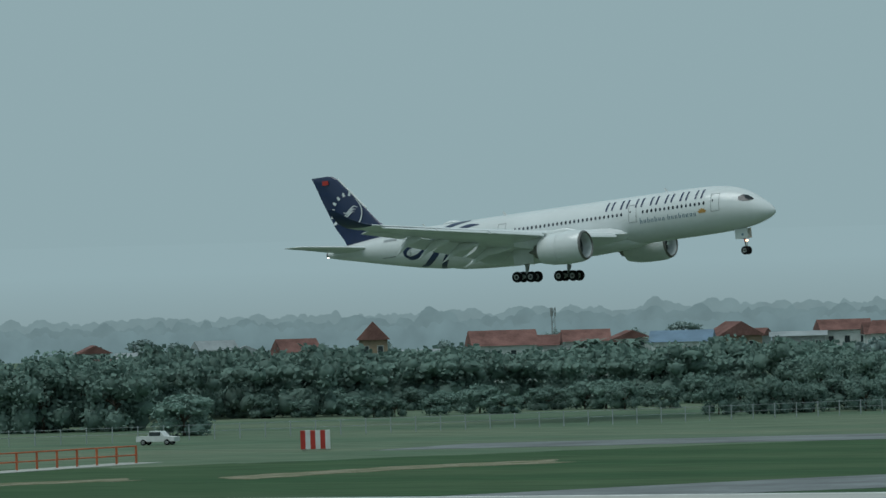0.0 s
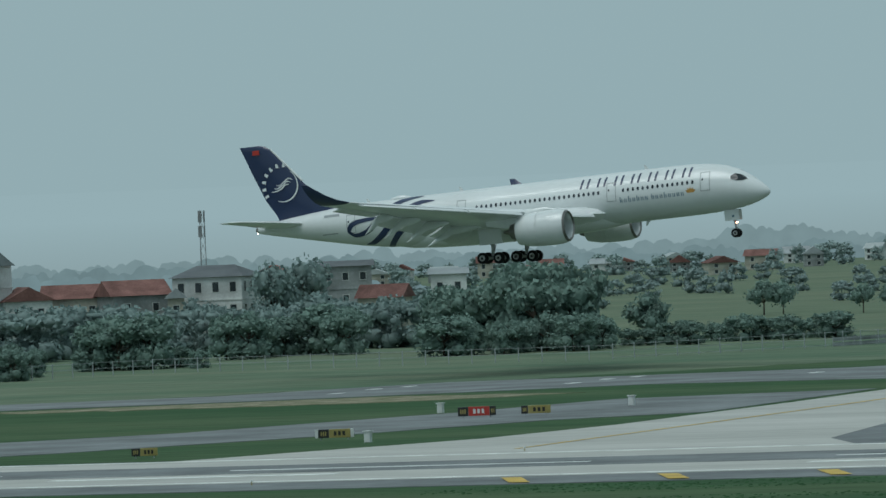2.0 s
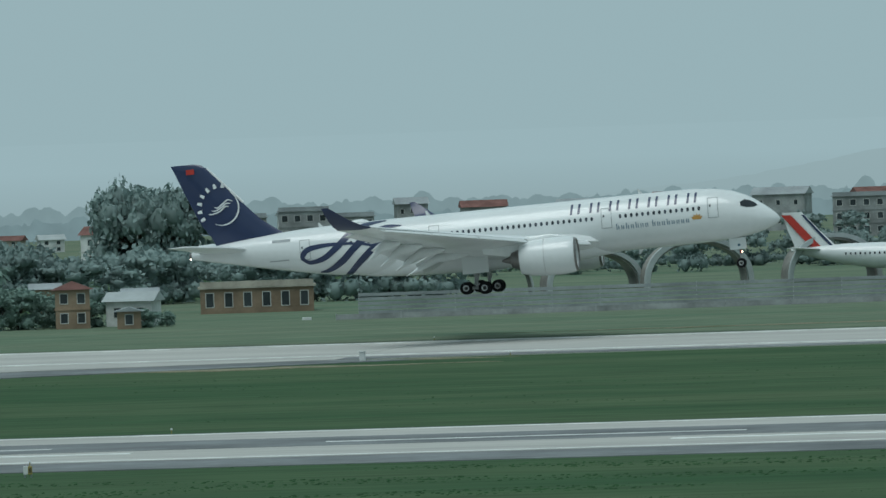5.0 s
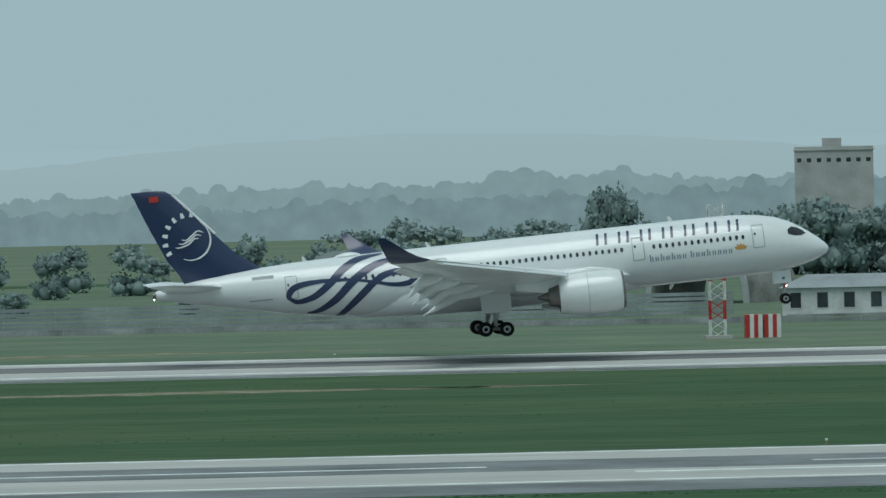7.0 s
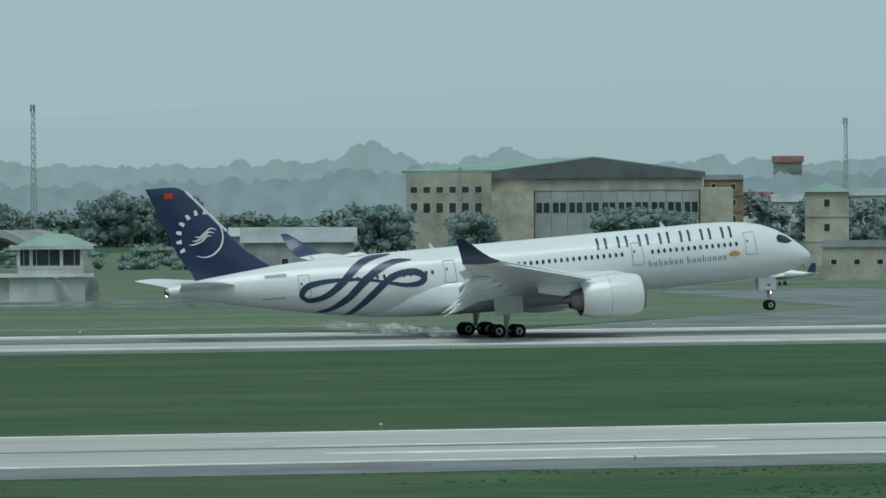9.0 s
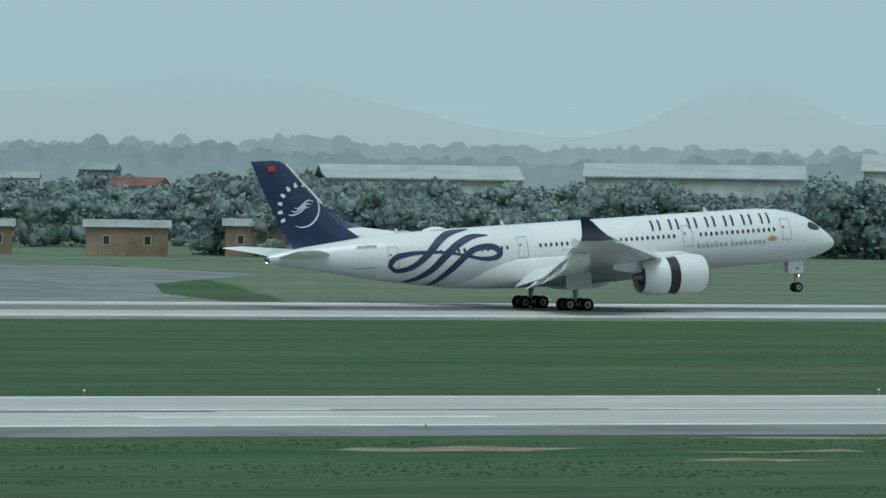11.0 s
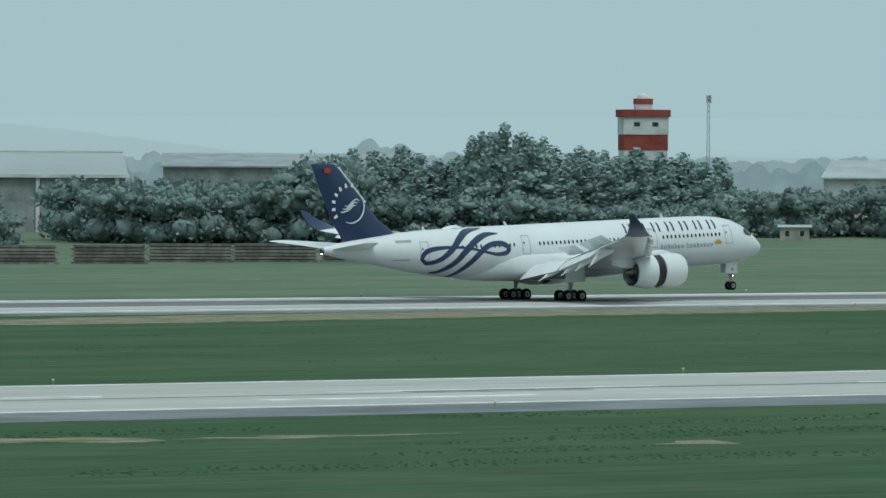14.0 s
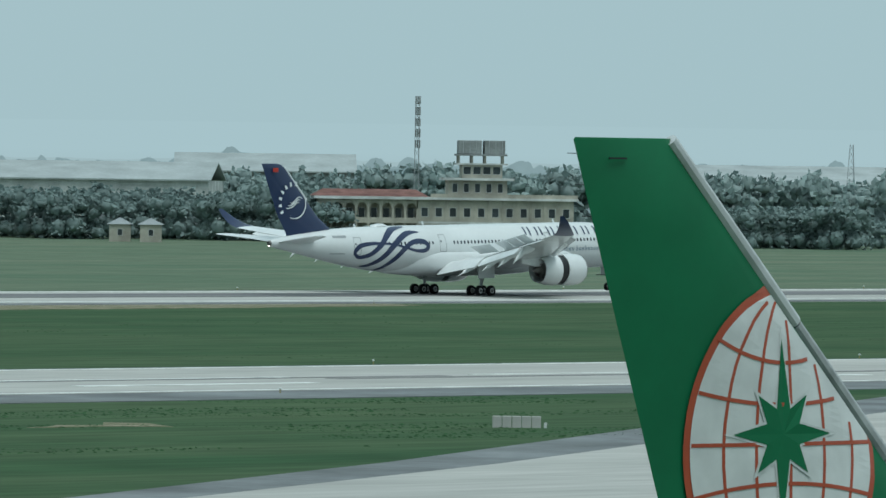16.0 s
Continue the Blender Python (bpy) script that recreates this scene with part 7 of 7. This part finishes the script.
def simple_jet(name, label, m, L, r, zc, tail, stripe=None):
    j = base(name, label, "aeroplane", m)
    prof = [(0, 0.02), (0.01, 0.35), (0.03, 0.65), (0.07, 0.93), (0.11, 1), (0.68, 1), (0.8, 0.8), (0.9, 0.5), (1.0, 0.1)]
    rings = []
    for q, k in prof:
        zz = zc + (max(0, q - 0.66) ** 1.3) * r * 2.4 - (0.1 * r if q < 0.02 else 0)
        rings.append([(L / 2 - q * L, r * k * math.cos(2 * math.pi * i / 24), zz + r * k * math.sin(2 * math.pi * i / 24)) for i in range(24)])
    part("fuselage", loft(rings), M["paint_white"], j, "white fuselage", True)
    for sgn in (-1, 1):
        bm = loft([[(L / 2 - (a * c + s0), sgn * y, z + b * c) for a, b in AIRFOIL] for y, s0, c, z in ((r * 0.7, L * 0.36, L * 0.17, zc - r * 0.5), (L * 0.46, L * 0.55, L * 0.05, zc + 0.4))])
        part("wing", bm, M["wing_grey"], j, "grey wing", True)
        bm = loft([[(L / 2 - (a * c + s0), sgn * y, z + b * c) for a, b in AIRFOIL] for y, s0, c, z in ((r * 0.2, L * 0.88, L * 0.1, zc + r * 0.6), (L * 0.17, L * 0.96, L * 0.04, zc + r * 0.8))])
        part("tailplane", bm, M["wing_grey"], j, "white tailplane", True)
        part("engine", revolve([(1.6, 0.85), (1.7, 1.0), (0.5, 1.15), (-1.5, 0.9), (-2.0, 0.6)], "X", 20, (L * 0.1, sgn * L * 0.17, zc - r * 0.95)), M["paint_white"], j, "white engine", True)
        part("main_leg", tube(bmesh.new(), (-0.6, sgn * r * 1.2, 0.5), (-0.6, sgn * r * 1.0, zc - r * 0.4), 0.14), M["strut"], j)
        wheel_part(j, -0.6, sgn * r * 1.2, 0.55, 0.55, 0.4)
    part("nose_leg", tube(bmesh.new(), (L * 0.4, 0, 0.4), (L * 0.4, 0, zc - r * 0.8), 0.1), M["strut"], j)
    wheel_part(j, L * 0.4, 0, 0.42, 0.42, 0.3)
    for q in range(34):
        part("cabin_window", box(bmesh.new(), L * 0.3 - q * L * 0.018, L * 0.3 - q * L * 0.018 + 0.24, -r * 1.005, -r * 0.98, zc + 0.25, zc + 0.6), M["window"], j)
    return j


px_, py_ = at(1, -4.55, 1107)
pj = simple_jet("parked_airliner", "white parked airliner with a red and blue striped tail", pose(px_, py_, 0, 0, 0, 0), 40, 1.95, 3.6, None)
rings = [[(-20 + 7.2 - (a * c + s0), b * c * 0.8, z) for a, b in AIRFOIL] for z, s0, c in ((4.8, 0, 6.4), (7.4, 2.6, 4.9), (10.4, 5.4, 3.0))]
part("fin", loft(rings), M["paint_white"], pj, "white tail fin", True)
for s0, w, c in ((2.3, 1.6, "red"), (0.4, 0.5, "navy")):
    for sgn in (-1, 1):
        bm = bmesh.new()
        vs = [bm.verts.new((-20 + 7.2 - a, sgn * (0.42 - 0.02 * (z - 4.8)), z)) for a, z in ((s0, 4.8), (s0 + w, 4.8), (s0 + w + 4.6, 10.0), (s0 + 4.6 + w * 0.1, 10.0))]
        bm.faces.new(vs if sgn < 0 else list(reversed(vs)))
        part("tail_stripe", bm, M[c], pj, "red tail stripe" if c == "red" else "dark blue tail stripe")
for sgn in (-1, 1):
    part("title_bar", box(bmesh.new(), 8.5, 11.5, sgn * 1.95 - 0.02, sgn * 1.95 + 0.02, 4.25, 4.7), M["teal"], pj)
    part("title_bar", box(bmesh.new(), 11.8, 13.2, sgn * 1.95 - 0.02, sgn * 1.95 + 0.02, 4.3, 4.75), M["red"], pj)


def prop_plane():
    x, y = at(2, 18.65, 1003)
    p = base("propeller_plane", "small white parked propeller plane with straight wings", "aeroplane", pose(x, y, 0, 0, 0, 150))
    part("fuselage", revolve([(3.6, 0.1), (3.3, 0.45), (2, 0.7), (0, 0.75), (-2.5, 0.4), (-4.5, 0.15)], "X", 16, (0, 0, 1.5)), M["paint_white"], p, "white fuselage", True)
    part("wing", box(bmesh.new(), -0.6, 1.0, -6, 6, 1.15, 1.32, bev=0.05), M["paint_white"], p)
    part("tailplane", box(bmesh.new(), -4.5, -3.6, -2.2, 2.2, 1.6, 1.7), M["paint_white"], p)
    part("fin", loft([[(-4.6, yy, 1.6), (-3.3, yy, 1.6), (-4.1, yy, 3.0), (-4.7, yy, 3.0)] for yy in (-0.06, 0.06)]), M["navy"], p, "dark fin")
    for sgn in (-1, 1):
        part("nacelle", revolve([(1.8, 0.1), (1.6, 0.35), (0, 0.4), (-1, 0.15)], "X", 12, (0.3, sgn * 2.1, 1.35)), M["paint_white"], p, "", True)
        part("leg", tube(bmesh.new(), (0, sgn * 1.8, 0.2), (0, sgn * 1.8, 1.2), 0.06), M["strut"], p)
        wheel_part(p, 0, sgn * 1.8, 0.25, 0.25, 0.18)


prop_plane()

# the tail of the airliner parked close by, in green
M["green"] = mat("glossy_green_paint", (0.004, 0.135, 0.055), 0.5, 0.06, 2, fine=0.02, spec=0.25)
M["emblem_red"] = mat("orange_red_lines", (0.4, 0.07, 0.03), 0.4, 0.05, 1)
M["fin_edge"] = mat("bare_metal_edge", (0.55, 0.57, 0.57), 0.4, 0.1, 1, metal=0.2)
FIN = dict(x=66.85, y=212.3, top=17.72)


def green_tail():
    """x forward from the top of the trailing edge, z down from the tip."""
    g = base("green_tailed_airliner", "parked airliner with a tall glossy green tail fin", "aeroplane", pose(FIN["x"], FIN["y"], 0))
    te = lambda d: 0.352 * d
    le = lambda d: 3.08 + 0.995 * d
    rings = []
    for d in (0.12, 0.0, 2, 5, 8, 9.4):
        z = FIN["top"] - max(d, 0.0)
        z = FIN["top"] + 0.06 if d == 0.12 else z
        c = (le(d) - te(d)) * (0.96 if d == 0.12 else 1)
        th = 0.55 if d == 0.12 else 0.8
        rings.append([(le(0 if d == 0.12 else d) - a * c, b * c * th, z) for a, b in AIRFOIL])
    part("fin", loft(rings), M["green"], g, "glossy green fin", True)
    for d0, d1, nm in ((-0.02, 4.1, "fin_edge"), (4.15, 7.2, "strut"), (7.25, 9.4, "fin_edge")):
        part("leading_edge", tube(bmesh.new(), (le(d0) - 0.02, 0, FIN["top"] - d0), (le(d1) - 0.02, 0, FIN["top"] - d1), 0.17, 0.2, 10), M[nm], g, "bare metal leading edge", True)
    part("rudder_gap", box(bmesh.new(), 0.95, 1.5, -0.2, -0.16, FIN["top"] - 0.42, FIN["top"] - 0.38), M["dark"], g)
    for d in (0.3, 1.0, 1.7, 3.0):
        part("static_wick", tube(bmesh.new(), (te(d), 0, FIN["top"] - d), (te(d) - 0.28, 0, FIN["top"] - d), 0.012, n=4), M["dark"], g)
    # emblem: white disc, red meridians, eight-pointed star
    cx, cd, rx, rz = 6.55, 6.85, 3.1, 3.6
    inside = lambda x, d: min(x, le(d) - 0.3)

    def surf(x, d, o):
        c = le(d) - te(d)
        q = max(0.0, min(1.0, (le(d) - x) / c))
        for (a0, b0), (a1, b1) in zip(AIRFOIL[5::-1], AIRFOIL[4::-1]):
            if a0 <= q <= a1:
                return (x, -((b0 + (b1 - b0) * (q - a0) / (a1 - a0)) * c * 0.8 + o), FIN["top"] - d)
        return (x, -o, FIN["top"] - d)

    def disc(name, r0x, r0z, o, material, label):
        bm = bmesh.new()
        n = 22
        grid = {}
        for i in range(-n, n + 1):
            d = cd + r0z * i / n
            half = r0x * math.sqrt(max(0, 1 - (i / n) ** 2))
            row = []
            for k in range(13):
                x = cx - half + 2 * half * k / 12
                row.append(bm.verts.new(surf(inside(x, d), d, o)))
            grid[i] = row
        for i in range(-n, n):
            for k in range(12):
                bm.faces.new((grid[i][k], grid[i][k + 1], grid[i + 1][k + 1], grid[i + 1][k]))
        bmesh.ops.remove_doubles(bm, verts=bm.verts, dist=0.002)
        part(name, bm, material, g, label)

    disc("emblem_rim", rx, rz, 0.012, M["emblem_red"], "orange-red emblem rim")
    disc("emblem_disc", rx - 0.18, rz - 0.2, 0.024, M["white_plain"], "white emblem disc")

    def stroke(pts, w, o):
        keep = [p for p in pts if p[0] < le(p[1]) - 0.3]
        if len(keep) < 3:
            return
        bm = bmesh.new()
        row = []
        for i, (x, d) in enumerate(keep):
            a, b = keep[max(0, i - 1)], keep[min(len(keep) - 1, i + 1)]
            t = Vector((b[0] - a[0], b[1] - a[1])).normalized()
            row.append([bm.verts.new(surf(x - t.y * w * s, d + t.x * w * s, o)) for s in (-0.5, 0.5)])
        for a, b in zip(row[:-1], row[1:]):
            bm.faces.new((a[0], a[1], b[1], b[0]))
        part("meridian", bm, M["emblem_red"], g, "thin orange-red line")

    for k in (-0.72, -0.38, 0.0, 0.38, 0.72):
        stroke([(cx + 0.15 + k * (rx - 0.2) * math.cos(radians(q)), cd + (rz - 0.2) * math.sin(radians(q))) for q in range(-88, 89, 8)], 0.09, 0.034)
    for d, bow in ((-2.4, 0.55), (-1.2, 0.3), (0.0, 0.0), (1.2, -0.3), (2.4, -0.55)):
        half = (rx - 0.2) * math.sqrt(1 - (d / rz) ** 2)
        stroke([(cx - half + 2 * half * k / 16, cd + d + bow * (1 - ((k - 8) / 8) ** 2)) for k in range(17)], 0.09, 0.04)
    for scale, o, mt, nm, lb in ((1.16, 0.05, "white_plain", "star_outline", "white star outline"), (1.0, 0.062, "green", "star", "green eight-pointed star")):
        bm = bmesh.new()
        sx, sd = 6.42, 6.62
        ctr = bm.verts.new(surf(sx, sd, o))
        ring = []
        for k in range(16):
            q = 2 * math.pi * k / 16
            r = (2.15 if k % 8 == 4 or k % 8 == 4 else 1.75) if k % 4 == 0 else (1.25 if k % 2 == 0 else 0.62)
            ring.append(bm.verts.new(surf(inside(sx + r * scale * math.cos(q) * 0.9, sd + r * scale * math.sin(q)), sd + r * scale * math.sin(q), o)))
        for k in range(16):
            bm.faces.new((ctr, ring[k], ring[(k + 1) % 16]))
        part(nm, bm, M[mt], g, lb)
    # plain fuselage under the fin, on its wheels
    rr = [[(x, r * math.cos(2 * math.pi * i / 24), z + r * math.sin(2 * math.pi * i / 24)) for i in range(24)] for x, r, z in ((-3, 0.3, 7.3), (2, 1.2, 6.9), (8, 2.1, 6.2), (16, 2.7, 5.6), (40, 2.8, 5.5), (50, 2.3, 5.3), (55, 0.3, 4.8))]
    part("fuselage", loft(rr), M["paint_white"], g, "white fuselage", True)
    for wx, wy in ((26, -5), (26, 5), (50, 0)):
        part("gear_leg", tube(bmesh.new(), (wx, wy, 0.6), (wx, wy * 0.5, 4.2), 0.2), M["strut"], g)
        wheel_part(g, wx, wy, 0.66, 0.66, 0.5)


green_tail()


# ---- the moving airliner ----
plane = airliner()

# puffs of tyre smoke at the touchdown
smoke_mat = bpy.data.materials.new("thin_tyre_smoke")
smoke_mat.use_nodes = True
sn, sl_ = smoke_mat.node_tree.nodes, smoke_mat.node_tree.links
sn.clear()
s_out, s_mix, s_dif, s_tr, s_noise, s_co, s_mr = (sn.new(k) for k in ("ShaderNodeOutputMaterial", "ShaderNodeMixShader", "ShaderNodeBsdfDiffuse", "ShaderNodeBsdfTransparent", "ShaderNodeTexNoise", "ShaderNodeTexCoord", "ShaderNodeMapRange"))
s_dif.inputs[0].default_value = (0.86, 0.9, 0.92, 1)
s_noise.inputs["Scale"].default_value = 1.1
s_noise.inputs["Detail"].default_value = 4
s_mr.inputs[1].default_value, s_mr.inputs[2].default_value, s_mr.inputs[3].default_value, s_mr.inputs[4].default_value = 0.34, 0.72, 0.0, 0.3
sl_.new(s_co.outputs["Object"], s_noise.inputs["Vector"])
sl_.new(s_noise.outputs["Fac"], s_mr.inputs[0])
sl_.new(s_mr.outputs[0], s_mix.inputs[0])
sl_.new(s_tr.outputs[0], s_mix.inputs[1])
sl_.new(s_dif.outputs[0], s_mix.inputs[2])
sl_.new(s_mix.outputs[0], s_out.inputs[0])
PUFFS = []
sr = random.Random(9)
for k in range(26):
    bm = bmesh.new()
    bmesh.ops.create_icosphere(bm, subdivisions=3, radius=1.0)
    lx, lz = sr.uniform(0.8, 1.7), sr.uniform(0.3, 0.6)
    for v in bm.verts:
        q = 1 + 0.45 * noise.noise(v.co * 1.6 + Vector((k * 3.1, 0, 0)))
        v.co = Vector((v.co.x * lx * q, v.co.y * 0.9 * q, v.co.z * lz * q))
    puff = thing("smoke_puff", bm, smoke_mat, "thin white puff of tyre smoke over the runway", "smoke", "tyre smoke", smooth=True)
    PUFFS.append((puff, 152.0 - k * 0.5 + sr.uniform(-0.6, 0.6), 785.5 + sr.uniform(-5.5, 5.5), 0.45 + 0.028 * k, 8.86 + 0.009 * (26 - k)))


def motions():
    walk(plane, [(t, pose(x, y, z, 0, -pitch, 0)) for t, x, y, z, pitch in PLANE_ROWS])
    for ob in BOGIES:
        p = ob.matrix_basis.translation.copy()
        walk(ob, [(t, pose(p.x, p.y, p.z, 0, pitch, 0)) for t, _, _, _, pitch in PLANE_ROWS])
    for ob in REVERSERS:
        p = ob.matrix_basis.translation.copy()
        walk(ob, [(t, pose(p.x - d, p.y, p.z)) for t, d in ((0.0, 0.0), (9.5, 0.0), (10.9, 1.15), (16.0, 1.15))])
    for ob, m in SPOILERS:
        walk(ob, [(t, m @ pose(0, 0, 0, 0, -a, 0)) for t, a in ((0.0, 0.0), (9.25, 0.0), (10.2, 38.0), (16.0, 38.0))])
    for ob, x, y, z, t in PUFFS:
        walk(ob, [(q, pose(x + dx, y, h)) for q, dx, h in ((0.0, 4, -3.0), (t - 0.15, 4, -3.0), (t, 0, z), (9.6, -3, z + 0.5), (12.0, -8, -3.0), (16.0, -8, -3.0))])


motions()
